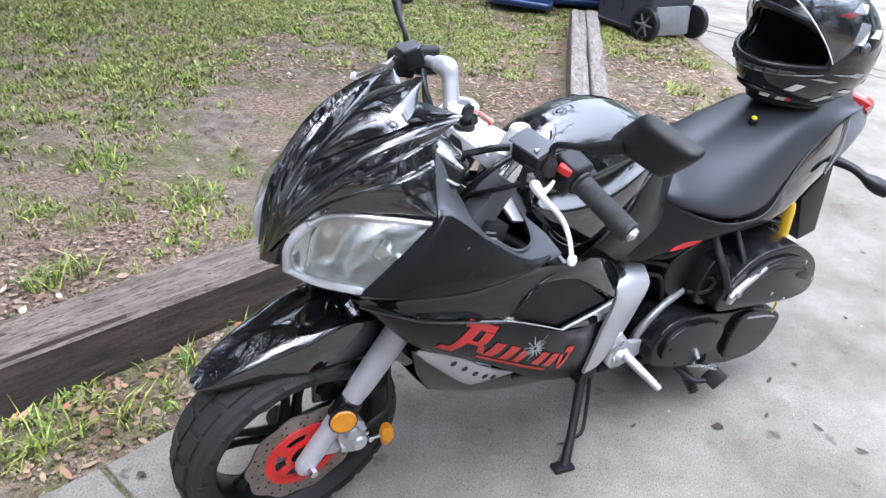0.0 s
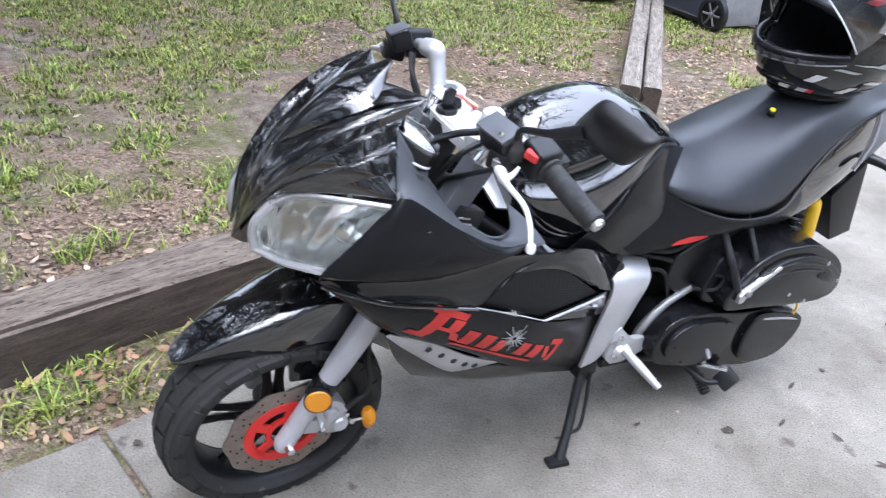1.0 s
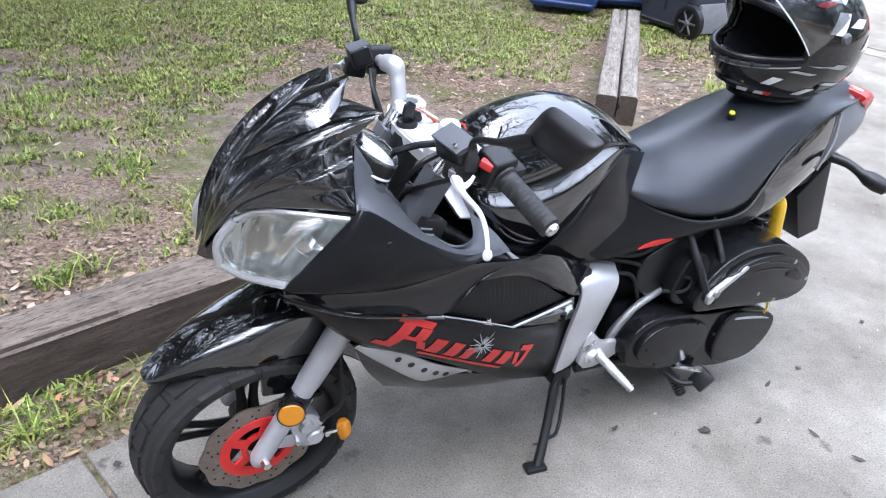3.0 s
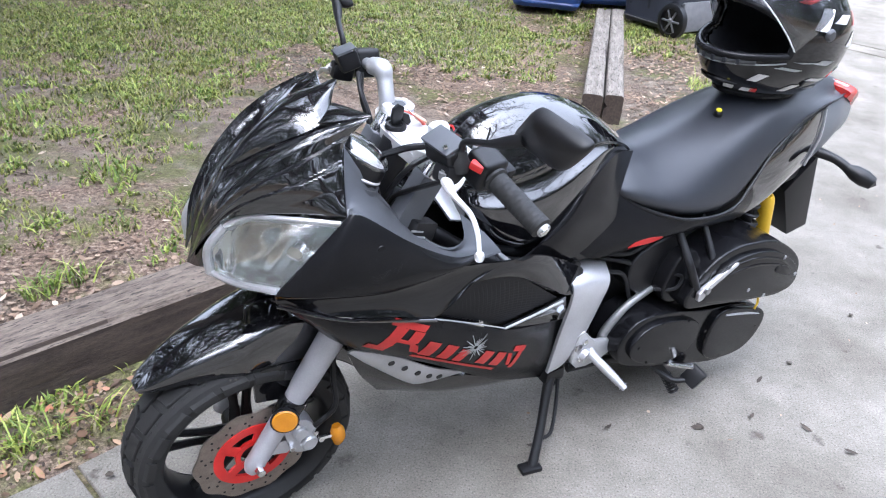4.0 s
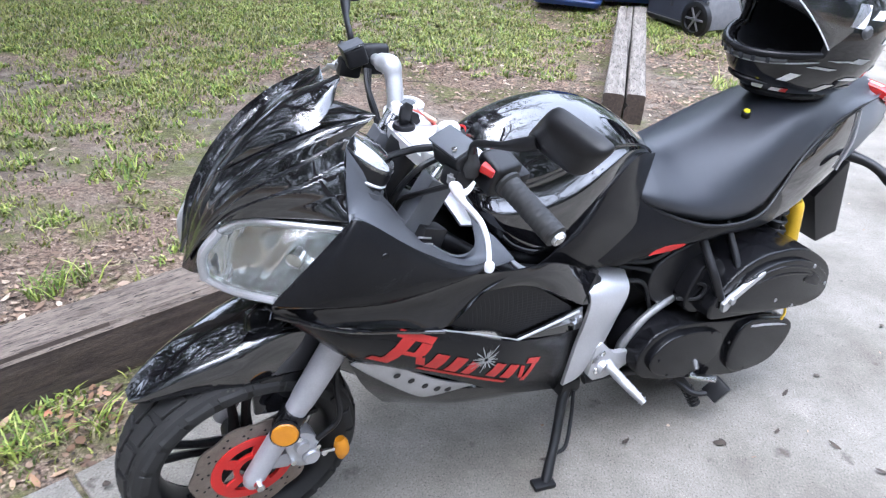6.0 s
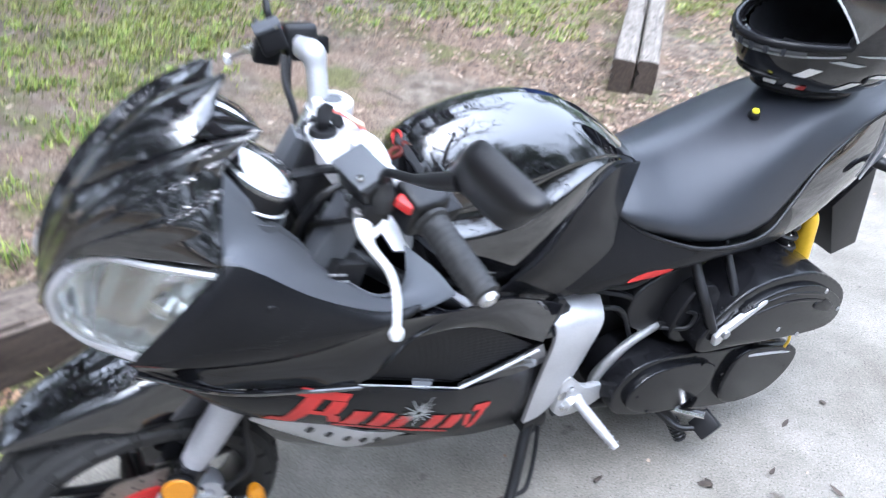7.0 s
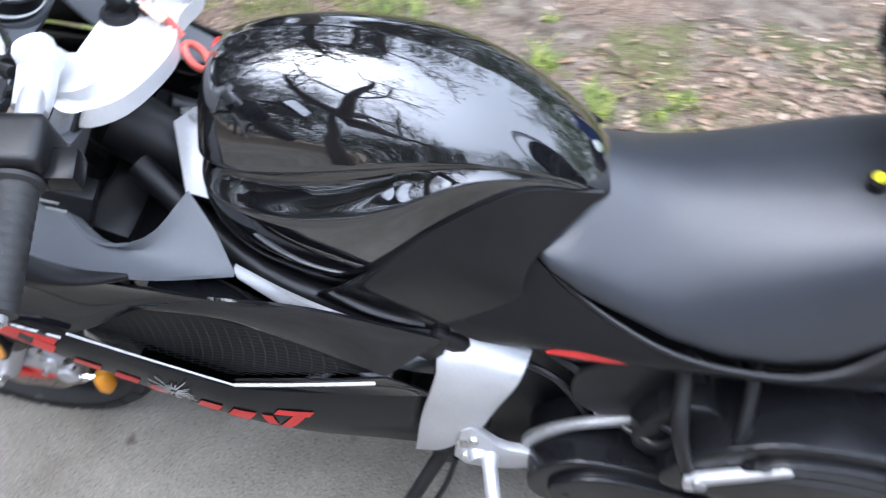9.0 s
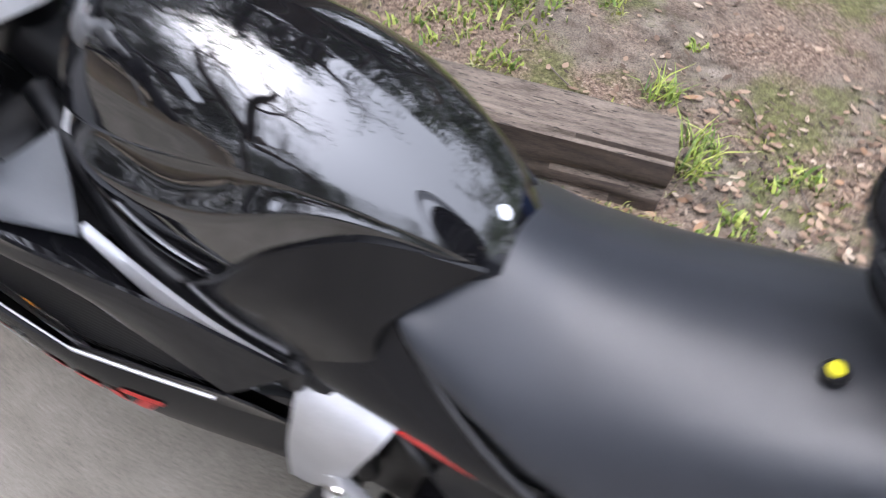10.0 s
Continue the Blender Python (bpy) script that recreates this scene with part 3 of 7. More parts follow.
for side in (1, -1):
    lens = panel(**HL, nu=16, nv=12, bulge=(-0.016, -0.012, 0), thick=0.003, toward=(0.7, 0.6, 0))
    bowl_rows = patch_rows(**shifted(HL, (0.012, 0.008, 0)), nu=32, nv=12, bulge=(0.01, 0.01, 0), crease=lambda u, v: 0.005 * abs((u * 4) % 1 - 0.5))
    bowl = shell(bowl_rows, 0.003, (0.7, 0.6, 0))
    rim = bmesh.new()
    tube_into(rim, HL["bottom"], 0.0055, 20, 8)
    tube_into(rim, HL["left"], 0.0075, 14, 8)
    tube_into(rim, HL["top"], 0.004, 20, 8)
    wall = bmesh.new()
    for key in ("bottom", "left", "top", "right"):
        a = spline(HL[key], 14)
        grid_faces(wall, [a, [p + V((0.013, 0.009, 0)) for p in a]])
    bulb = lathe([(0.0, -0.012), (0.012, -0.01), (0.013, 0.012), (0.0, 0.016)], toward((0.044, -0.163, 0.705), (-0.02, -0.22, 0.7)), 16)
    low_strip = strip([(-0.06, -0.066, 0.628), (-0.035, -0.118, 0.63), (0.004, -0.176, 0.642)], HL["bottom"], 14, 3, (-0.004, -0.004, 0), 0.003, (0.7, 0.6, 0))
    top_strip = strip([tuple(V(q) + V((0.012, 0.01, -0.016))) for q in HL["top"]], [tuple(V(q) + V((0.006, 0.004, -0.003))) for q in HL["top"]], 18, 4, (-0.003, -0.003, 0), 0.002, (0.7, 0.6, 0))
    ridge = bmesh.new()
    tube_into(ridge, [bowl_rows[j][7] + V((-0.004, -0.003, 0)) for j in range(1, 11)], 0.0022, 16, 6)
    pieces = [lens, bowl, rim, wall, bulb, low_strip, ridge, top_strip]
    if side < 0:
        pieces = [flip(b) for b in pieces]
    lamp = part("headlight", pieces[1], REFLECT, bike, "clear headlight with bright reflector")
    part("lens", pieces[0], LENS, lamp, "clear lens").visible_shadow = False
    part("bezel", pieces[2], SILVER, lamp, "pale silver rim")
    part("housing", pieces[3], REFLECT, lamp)
    part("bulb", pieces[4], CHROME, lamp)
    part("lower_trim", pieces[5], REFLECT, lamp)
    part("reflector_ridge", pieces[6], CHROME, lamp)
    part("upper_reflector", pieces[7], PALE, lamp, "bright upper reflector strip")

# side fairing
both("side_fairing", panel(
    [(0.0, -0.182, 0.645), (0.06, -0.215, 0.648), (0.18, -0.228, 0.634), (0.285, -0.224, 0.641), (0.35, -0.212, 0.643)],
    [(0.098, -0.205, 0.764), (0.118, -0.212, 0.776), (0.2, -0.228, 0.718), (0.29, -0.22, 0.662), (0.35, -0.212, 0.65)],
    [(0.0, -0.182, 0.645), (0.048, -0.2, 0.71), (0.098, -0.205, 0.764)],
    [(0.35, -0.212, 0.643), (0.35, -0.212, 0.65)],
    24, 12, (0, -0.012, 0), 0.004, (0, 1, 0)), SATIN, bike)
both("fairing_band", panel(
    [(0.006, -0.17, 0.622), (0.09, -0.212, 0.6), (0.19, -0.222, 0.576), (0.268, -0.222, 0.552), (0.338, -0.214, 0.592)],
    [(0.0, -0.18, 0.643), (0.06, -0.208, 0.646), (0.18, -0.218, 0.632), (0.285, -0.215, 0.639), (0.42, -0.2, 0.61)],
    [(0.006, -0.17, 0.622), (0.0, -0.18, 0.643)],
    [(0.338, -0.214, 0.592), (0.38, -0.206, 0.604), (0.42, -0.2, 0.61)],
    24, 8, (0, 0.008, 0), 0.004, (0, 1, 0)), GLOSS, bike)
both("lower_fairing", panel(
    [(0.05, -0.17, 0.575), (0.13, -0.178, 0.5), (0.29, -0.184, 0.412), (0.47, -0.165, 0.29), (0.645, -0.115, 0.19)],
    [(-0.004, -0.165, 0.63), (0.09, -0.214, 0.598), (0.19, -0.223, 0.572), (0.265, -0.224, 0.55), (0.43, -0.216, 0.466), (0.66, -0.13, 0.36)],
    [(0.05, -0.17, 0.575), (-0.004, -0.165, 0.63)],
    [(0.645, -0.115, 0.19), (0.652, -0.13, 0.27), (0.66, -0.13, 0.36)],
    30, 12, (0, -0.012, 0), 0.004, (0, 1, 0)), SATIN, bike)

both("fairing_lip", tube([(0.004, -0.178, 0.622), (0.09, -0.219, 0.599), (0.19, -0.231, 0.574), (0.262, -0.232, 0.553)], 0.0028, 40, 8), LACQUER, bike, "gloss black lip along the lower fairing")

# side vent with its mesh and bright edges
VENT = dict(bottom=[(0.263, -0.222, 0.552), (0.43, -0.212, 0.47)], top=[(0.335, -0.212, 0.592), (0.45, -0.2, 0.565), (0.585, -0.188, 0.466)],
            left=[(0.263, -0.222, 0.552), (0.335, -0.212, 0.592)], right=[(0.43, -0.212, 0.47), (0.585, -0.188, 0.466)])
both("vent_panel", panel(
    [(0.335, -0.21, 0.594), (0.45, -0.198, 0.568), (0.6, -0.18, 0.472)],
    [(0.42, -0.2, 0.61), (0.52, -0.18, 0.585), (0.66, -0.14, 0.5)],
    [(0.335, -0.21, 0.594), (0.42, -0.2, 0.61)],
    [(0.6, -0.18, 0.472), (0.66, -0.14, 0.5)], 16, 6, (0, -0.006, 0), 0.004), GLOSS, bike)
for side in (1, -1):
    inner = panel(**shifted(VENT, (0, 0.014, 0)), nu=14, nv=8, thick=0.003)
    mesh = bmesh.new()
    rows = patch_rows(**shifted(VENT, (0.0, 0.008, 0)), nu=40, nv=22)
    for j in range(21):
        for i in range(2 + j % 2, 38, 2):
            for k in (-1, 1):
                a, q = rows[j][i], rows[j + 1][i + k]
                w = (q - a).cross(Vector((0, 1, 0))).normalized() * 0.0009
                mesh.faces.new([mesh.verts.new(p) for p in (a - w, a + w, q + w, q - w)])
    edge = bmesh.new()
    tube_into(edge, [V(p) + V((0, -0.002, 0)) for p in ((0.263, -0.222, 0.55), (0.35, -0.219, 0.51), (0.43, -0.213, 0.469))], 0.0014, 16, 8)
    tube_into(edge, [V(p) + V((0, -0.002, 0)) for p in ((0.43, -0.213, 0.469), (0.51, -0.2, 0.467), (0.588, -0.186, 0.466))], 0.0024, 16, 8)
    tail = panel([(0.43, -0.21, 0.466), (0.55, -0.178, 0.415), (0.655, -0.14, 0.37)], [(0.43, -0.21, 0.47), (0.51, -0.196, 0.466), (0.6, -0.182, 0.47)],
                 [(0.43, -0.21, 0.466), (0.43, -0.21, 0.47)], [(0.655, -0.14, 0.37), (0.63, -0.16, 0.42), (0.6, -0.182, 0.47)], 14, 6, (0, 0.006, 0), 0.003)
    pieces = [inner, mesh, edge, tail]
    if side < 0:
        pieces = [flip(b) for b in pieces]
    vent = part("vent", pieces[0], BLACK, bike, "black vent with mesh and bright edge")
    part("mesh", pieces[1], BLACK, vent)
    part("bright_edge", pieces[2], SILVER, vent, "thin bright edge strip")
    part("rear_insert", pieces[3], GLOSS, vent)

# belly pan
TRIM = dict(bottom=[(0.134, -0.168, 0.478), (0.18, -0.166, 0.432), (0.27, -0.16, 0.352), (0.318, -0.158, 0.336)],
            top=[(0.14, -0.174, 0.486), (0.224, -0.18, 0.446), (0.3, -0.182, 0.396), (0.384, -0.17, 0.345)],
            left=[(0.134, -0.168, 0.478), (0.14, -0.174, 0.486)], right=[(0.318, -0.158, 0.336), (0.384, -0.17, 0.345)])
for side in (1, -1):
    trim_rows = patch_rows(**TRIM, nu=18, nv=7, bulge=(0, -0.004, -0.003))
    trim_bm = shell(trim_rows, 0.004, (0, 1, 0))
    trim = part("belly_trim", trim_bm if side > 0 else flip(trim_bm), SILVER, bike, "pale silver lower fairing trim with round holes")
    for k in range(5):
        p = trim_rows[4][6 + 2 * k]
        dot = lathe([(0.0, 0.0012), (0.006, 0.0012), (0.0066, 0.0)], toward(p + V((0, -0.0005, 0)), p + V((-0.02, -0.2, -0.05))), 14)
        part("trim_hole", dot if side > 0 else flip(dot), BLACK, trim)
both("belly_pan", panel(
    [(0.235, -0.1, 0.3), (0.37, -0.1, 0.242), (0.52, -0.095, 0.2), (0.645, -0.085, 0.172)],
    [(0.135, -0.155, 0.474), (0.235, -0.15, 0.398), (0.33, -0.158, 0.345), (0.4, -0.166, 0.328), (0.48, -0.158, 0.285), (0.645, -0.11, 0.192)],
    [(0.235, -0.1, 0.3), (0.175, -0.135, 0.39), (0.135, -0.155, 0.474)],
    [(0.645, -0.085, 0.172), (0.645, -0.11, 0.192)], 20, 8, (0, -0.006, -0.004), 0.004), GLOSS, bike)
part("belly_floor", strip([(0.235, -0.1, 0.3), (0.4, -0.098, 0.234), (0.645, -0.085, 0.172)], [(0.235, 0.1, 0.3), (0.4, 0.098, 0.234), (0.645, 0.085, 0.172)], 12, 6, (0, 0, -0.01), 0.004, (0, 0, 1)), GLOSS, bike)

# matte cockpit surround
both("cockpit_surround", panel(
    [(0.104, -0.2, 0.772), (0.118, -0.21, 0.778), (0.2, -0.222, 0.716), (0.29, -0.214, 0.662), (0.36, -0.198, 0.634), (0.436, -0.158, 0.604)],
    [(0.124, -0.14, 0.852), (0.165, -0.138, 0.79), (0.21, -0.125, 0.735), (0.245, -0.135, 0.69), (0.3, -0.17, 0.652), (0.35, -0.158, 0.648), (0.378, -0.1, 0.662)],
    [(0.104, -0.2, 0.772), (0.112, -0.17, 0.812), (0.124, -0.14, 0.852)],
    [(0.436, -0.158, 0.604), (0.412, -0.13, 0.634), (0.378, -0.1, 0.662)],
    24, 12, (0.012, 0.02, -0.016), 0.004, (-0.2, -0.6, -0.7)), MATTE, bike)
part("dash_panel", strip([(0.15, -0.112, 0.862), (0.13, -0.07, 0.868), (0.13, 0.01, 0.868), (0.15, 0.052, 0.86)], [(0.195, -0.1, 0.775), (0.2, -0.06, 0.768), (0.2, 0.02, 0.765), (0.195, 0.09, 0.77)], 16, 8, (-0.01, 0, -0.01), 0.004, (-0.4, 0, -1)), MATTE, bike)

# instruments: two round pods with black walls, a bright ring and low domed clear faces, each in a moulded cup
for gx, gy, gz, gk in ((0.172, -0.088, 0.806, 1.06), (0.172, 0.026, 0.818, 0.88)):
    m = toward((gx, gy, gz), (gx + 0.032, gy - 0.006, gz + 0.05)) @ Matrix.Scale(gk, 4)
    pod = part("instrument", lathe([(0.05, -0.04), (0.053, -0.03), (0.052, -0.006), (0.05, 0.008), (0.047, 0.01), (0.045, 0.006), (0.0, 0.006)], m, 40), BLACK, bike, "round instrument pod with bright ring and clear face")
    part("cup", lathe([(0.05, -0.026), (0.057, -0.024), (0.06, -0.03), (0.06, -0.05), (0.055, -0.08), (0.048, -0.1)], m, 40, False), MATTE, pod, "grey moulded cup")
    part("bezel", lathe([(0.0522, -0.017), (0.054, -0.0145), (0.0522, -0.012)], m, 40, False), WHITEP, pod, "thin bright ring")
    # dial made whiter to stand in for sky reflected in the dome
    part("dial", lathe([(0.0, 0.0065), (0.0445, 0.0065), (0.0445, 0.007), (0.0, 0.007)], m, 32), WHITEDECAL, pod, "pale dial face, whitened in place of sky shine")
    part("glass", lathe([(0.0505, 0.004), (0.05, 0.012), (0.044, 0.019), (0.028, 0.024), (0.0, 0.026)], m, 36, False), DIALGLASS, pod, "low domed clear face").visible_shadow = False
    for k in range(9):
        a = radians(-130 + 32.5 * k)
        part("tick", box(m @ pose(0.037 * math.cos(a), 0.037 * math.sin(a), 0.0078, 0, 0, math.degrees(a)), (0.006, 0.001, 0.0006)), GREYDECAL, pod)
    part("needle", box(m @ pose(0.012, 0, 0.0082, 0, 0, 20), (0.028, 0.0015, 0.0008)), REDDECAL, pod)


# fuel tank: a dome above a creased shoulder, a hollow under it and a raised line along each side
def eased(pts, times):
    """A row of points with its small unevenness smoothed away; its ends stay."""
    for _ in range(times):
        pts = [pts[0]] + [(a + 2 * b + c) * 0.25 for a, b, c in zip(pts, pts[1:], pts[2:])] + [pts[-1]]
    return pts


def tank_ring(x, top, zc, oc, zr, wr, zb):
    """Half section: dome, shoulder (oc, zc), hollow, raised line (wr, zr), flank; then its mirror image."""
    rise = top - zc
    dome = spline([(x, 0, top), (x, -0.3 * oc, top - 0.08 * rise), (x, -0.6 * oc, top - 0.3 * rise), (x, -0.84 * oc, top - 0.64 * rise), (x, -oc, zc)], 60)
    gap = zc - zr
    deep = 0.015 * min(1, gap / 0.05)
    hollow = spline([(x, -oc, zc), (x, -oc + deep, zc - 0.3 * gap), (x, -0.5 * (oc + wr) + 0.9 * deep, zc - 0.62 * gap), (x, -wr, zr)], 26)
    flank = spline([(x, -wr, zr), (x, -1.02 * wr, zr - 0.3 * (zr - zb)), (x, -0.98 * wr, zr - 0.65 * (zr - zb)), (x, -0.84 * wr, zb)], 24)
    half = eased(dome + hollow[1:] + flank[1:], 2)
    return [V(p) for p in reversed(half)] + [V((p[0], -p[1], p[2])) for p in half[1:]]


stations = [(0.386, 0.727, 0.703, 0.03, 0.688, 0.034, 0.665), (0.391, 0.762, 0.71, 0.06, 0.68, 0.068, 0.64), (0.405, 0.795, 0.714, 0.083, 0.674, 0.092, 0.61), (0.437, 0.817, 0.717, 0.097, 0.671, 0.11, 0.575),
            (0.485, 0.831, 0.727, 0.104, 0.672, 0.119, 0.55), (0.53, 0.836, 0.741, 0.107, 0.679, 0.122, 0.535), (0.58, 0.834, 0.754, 0.107, 0.697, 0.122, 0.53), (0.63, 0.822, 0.764, 0.104, 0.726, 0.116, 0.53),
            (0.68, 0.803, 0.762, 0.095, 0.746, 0.102, 0.53), (0.73, 0.773, 0.747, 0.081, 0.737, 0.084, 0.535), (0.77, 0.743, 0.728, 0.067, 0.72, 0.069, 0.55), (0.8, 0.717, 0.706, 0.055, 0.7, 0.056, 0.57), (0.818, 0.696, 0.688, 0.043, 0.683, 0.044, 0.59)]
curves = [eased(spline([(a[0], 0, a[i]) for a in stations], 200), 40) for i in range(1, 7)]
tank = part("fuel_tank", leant(loft([tank_ring(curves[0][k].x, *(c[k].z for c in curves)) for k in range(200)])), LACQUER, bike, "gloss black fuel tank with creased shoulders and hollowed sides", sharp=60)

# tank: small badge, button, side covers and trims
badge = bmesh.new()
tube_into(badge, [(0.4, -0.03, 0.776), (0.402, -0.012, 0.788), (0.4, 0.004, 0.78), (0.396, -0.012, 0.768), (0.4, -0.03, 0.776)], 0.0022, 24, 6)
part("tank_badge", badge, REDDECAL, tank, "small red oval badge")
part("rear_button", lathe([(0.0, 0.004), (0.007, 0.0035), (0.009, 0.0), (0.009, -0.006)], toward((0.797, -0.022, 0.716), (0.83, -0.03, 0.76)), 20), CHROME, tank, "small bright round button")

# lower tank cover, satin, running up behind the tank to the seat
both("tank_side_cover", panel(
    [(0.5, -0.125, 0.53), (0.58, -0.13, 0.505), (0.68, -0.13, 0.505), (0.76, -0.132, 0.508)],
    [(0.585, -0.139, 0.62), (0.64, -0.138, 0.684), (0.72, -0.114, 0.728), (0.808, -0.076, 0.704)],
    [(0.5, -0.125, 0.53), (0.545, -0.138, 0.575), (0.585, -0.139, 0.62)],
    [(0.76, -0.132, 0.508), (0.742, -0.128, 0.63), (0.808, -0.076, 0.704)],
    18, 14, (0, -0.005, 0), 0.005), SEMI, bike)
both("frame_trim", strip([(0.44, -0.149, 0.582), (0.5, -0.148, 0.522), (0.57, -0.147, 0.478), (0.62, -0.142, 0.466)],
                         [(0.432, -0.149, 0.602), (0.487, -0.146, 0.558), (0.555, -0.145, 0.524), (0.637, -0.14, 0.496)], 24, 6, (0, -0.006, 0), 0.006), SILVER, bike, "curved silver frame trim")
both("frame_spar", panel([(0.345, -0.03, 0.692), (0.368, -0.088, 0.645)], [(0.392, 0.012, 0.712), (0.396, -0.088, 0.638)],
                         [(0.345, -0.03, 0.692), (0.392, 0.012, 0.712)], [(0.368, -0.088, 0.645), (0.396, -0.088, 0.638)], 8, 6, (0, -0.004, 0.003), 0.006, (0, 0.5, -0.8)), PALE, bike, "bright silver frame spar")
both("frame_cover", panel(
    [(0.36, -0.2, 0.622), (0.46, -0.188, 0.562), (0.6, -0.16, 0.462), (0.665, -0.145, 0.432)],
    [(0.36, -0.155, 0.62), (0.44, -0.15, 0.562), (0.53, -0.146, 0.494), (0.66, -0.138, 0.45)],
    [(0.36, -0.2, 0.622), (0.36, -0.155, 0.62)], [(0.665, -0.145, 0.432), (0.66, -0.138, 0.45)],
    16, 5, (0, -0.004, 0.003), 0.004, (0, 0.6, -0.6)), GLOSS, bike)


# seat
def seat_ring(x, top, w, edge, round_=0.6):
    drop = 0.03 + 0.022 * max(0, 1 - abs(x - 0.92) / 0.25)
    c = [(-w * 0.9, edge - 0.004), (-w, edge + 0.012), (-w * 0.95, edge + 0.32 * (top - edge)), (-w * 0.72, top - drop), (-w * 0.35, top - 0.28 * drop), (0, top)]
    return spline([(x, y, z) for y, z in c] + [(x, -y, z) for y, z in reversed(c[:-1])], 32)


seat = part("seat", leant(loft([seat_ring(x, t_, w_ - 0.015, e_) for x, t_, w_, e_ in (
    (0.715, 0.655, 0.085, 0.62), (0.742, 0.688, 0.108, 0.635), (0.765, 0.703, 0.126, 0.62), (0.8, 0.704, 0.14, 0.605), (0.85, 0.694, 0.152, 0.588), (0.9, 0.698, 0.165, 0.574), (0.96, 0.71, 0.172, 0.564), (1.02, 0.726, 0.172, 0.562),
    (1.07, 0.742, 0.167, 0.572), (1.11, 0.756, 0.157, 0.6), (1.15, 0.77, 0.146, 0.638), (1.2, 0.781, 0.135, 0.676), (1.28, 0.79, 0.122, 0.715), (1.36, 0.79, 0.11, 0.735), (1.44, 0.782, 0.095, 0.74), (1.5, 0.768, 0.07, 0.742))])), VINYL, bike, "smooth black vinyl seat", sharp=70)
piping = spline([(0.742, -0.104, 0.645), (0.8, -0.134, 0.605), (0.9, -0.168, 0.572), (1.0, -0.175, 0.561), (1.07, -0.17, 0.57), (1.12, -0.157, 0.606), (1.19, -0.14, 0.67), (1.3, -0.12, 0.72), (1.44, -0.096, 0.74)], 40)
both("piping", tube(piping, 0.004, 40, 8), BLACK, seat)
button = part("seat_button", lathe([(0.0, 0.006), (0.008, 0.0055), (0.01, 0.003), (0.01, -0.006)], toward((1.066, -0.057, 0.744), (1.051, -0.07, 0.822)), 20), BLACK, bike)
part("cap", lathe([(0.0, 0.009), (0.0058, 0.0085), (0.0066, 0.005)], toward((1.066, -0.057, 0.744), (1.051, -0.07, 0.822)), 20), BUTTON, button, "yellow cap")

# dark filler standing in for shade under the seat; hides see-through gaps
part("dark_seat_filler", leant(loft([[(x, -w, 0.53), (x, -w, zt), (x, w, zt), (x, w, 0.53)] for x, w, zt in ((0.72, 0.09, 0.6), (0.9, 0.135, 0.6), (1.1, 0.13, 0.62), (1.25, 0.1, 0.69), (1.42, 0.07, 0.7))])), BLACK, bike)

# tail: side covers, gloss tail panels, lamp, flap, indicators
both("side_cover", panel(
    [(0.655, -0.134, 0.53), (0.7, -0.14, 0.508), (0.8, -0.142, 0.508), (0.93, -0.15, 0.52), (1.1, -0.15, 0.515), (1.2, -0.145, 0.54)],
    [(0.742, -0.112, 0.642), (0.8, -0.138, 0.603), (0.9, -0.168, 0.57), (1.0, -0.174, 0.558), (1.07, -0.17, 0.566), (1.14, -0.152, 0.612)],
    [(0.655, -0.134, 0.53), (0.69, -0.13, 0.58), (0.742, -0.112, 0.642)], [(1.2, -0.145, 0.54), (1.17, -0.15, 0.58), (1.14, -0.152, 0.612)],
    26, 8, (0, -0.004, 0), 0.005), SATIN, bike)
both("tail_panel", panel(
    [(1.12, -0.152, 0.52), (1.21, -0.147, 0.548), (1.345, -0.124, 0.6)],
    [(1.125, -0.157, 0.606), (1.19, -0.142, 0.668), (1.285, -0.126, 0.714), (1.375, -0.11, 0.733)],
    [(1.12, -0.152, 0.52), (1.125, -0.157, 0.606)], [(1.345, -0.124, 0.6), (1.365, -0.123, 0.67), (1.375, -0.11, 0.733)],
    20, 10, (0, -0.008, 0), 0.005), LACQUER, bike, "gloss black tail panel")
both("tail_cowl", panel(
    [(1.348, -0.124, 0.6), (1.42, -0.11, 0.628), (1.5, -0.082, 0.655)],
    [(1.378, -0.11, 0.735), (1.44, -0.098, 0.748), (1.527, -0.068, 0.74)],
    [(1.348, -0.124, 0.6), (1.368, -0.123, 0.67), (1.378, -0.11, 0.735)], [(1.5, -0.082, 0.655), (1.538, -0.08, 0.698), (1.527, -0.068, 0.74)],
    16, 10, (0, -0.008, 0), 0.005), TAILGREY, bike, "grey painted tail cowl")
both("tail_seam", tube([(1.346, -0.128, 0.6), (1.367, -0.129, 0.67), (1.377, -0.114, 0.734)], 0.0022, 20, 6), SILVER, bike)
part("tail_cap", leant(loft([spline([(x, -w, zb), (x, -w * 1.05, (zt + zb) / 2), (x, -w * 0.7, zt), (x, 0, zt + 0.006), (x, w * 0.7, zt), (x, w * 1.05, (zt + zb) / 2), (x, w, zb), (x, 0, zb - 0.008)], 28)
                                 for x, w, zt, zb in ((1.42, 0.09, 0.742, 0.645), (1.46, 0.085, 0.748, 0.65), (1.51, 0.073, 0.74, 0.655), (1.545, 0.055, 0.715, 0.66), (1.56, 0.035, 0.7, 0.666))])), TAILGREY, bike, "grey tail cap")
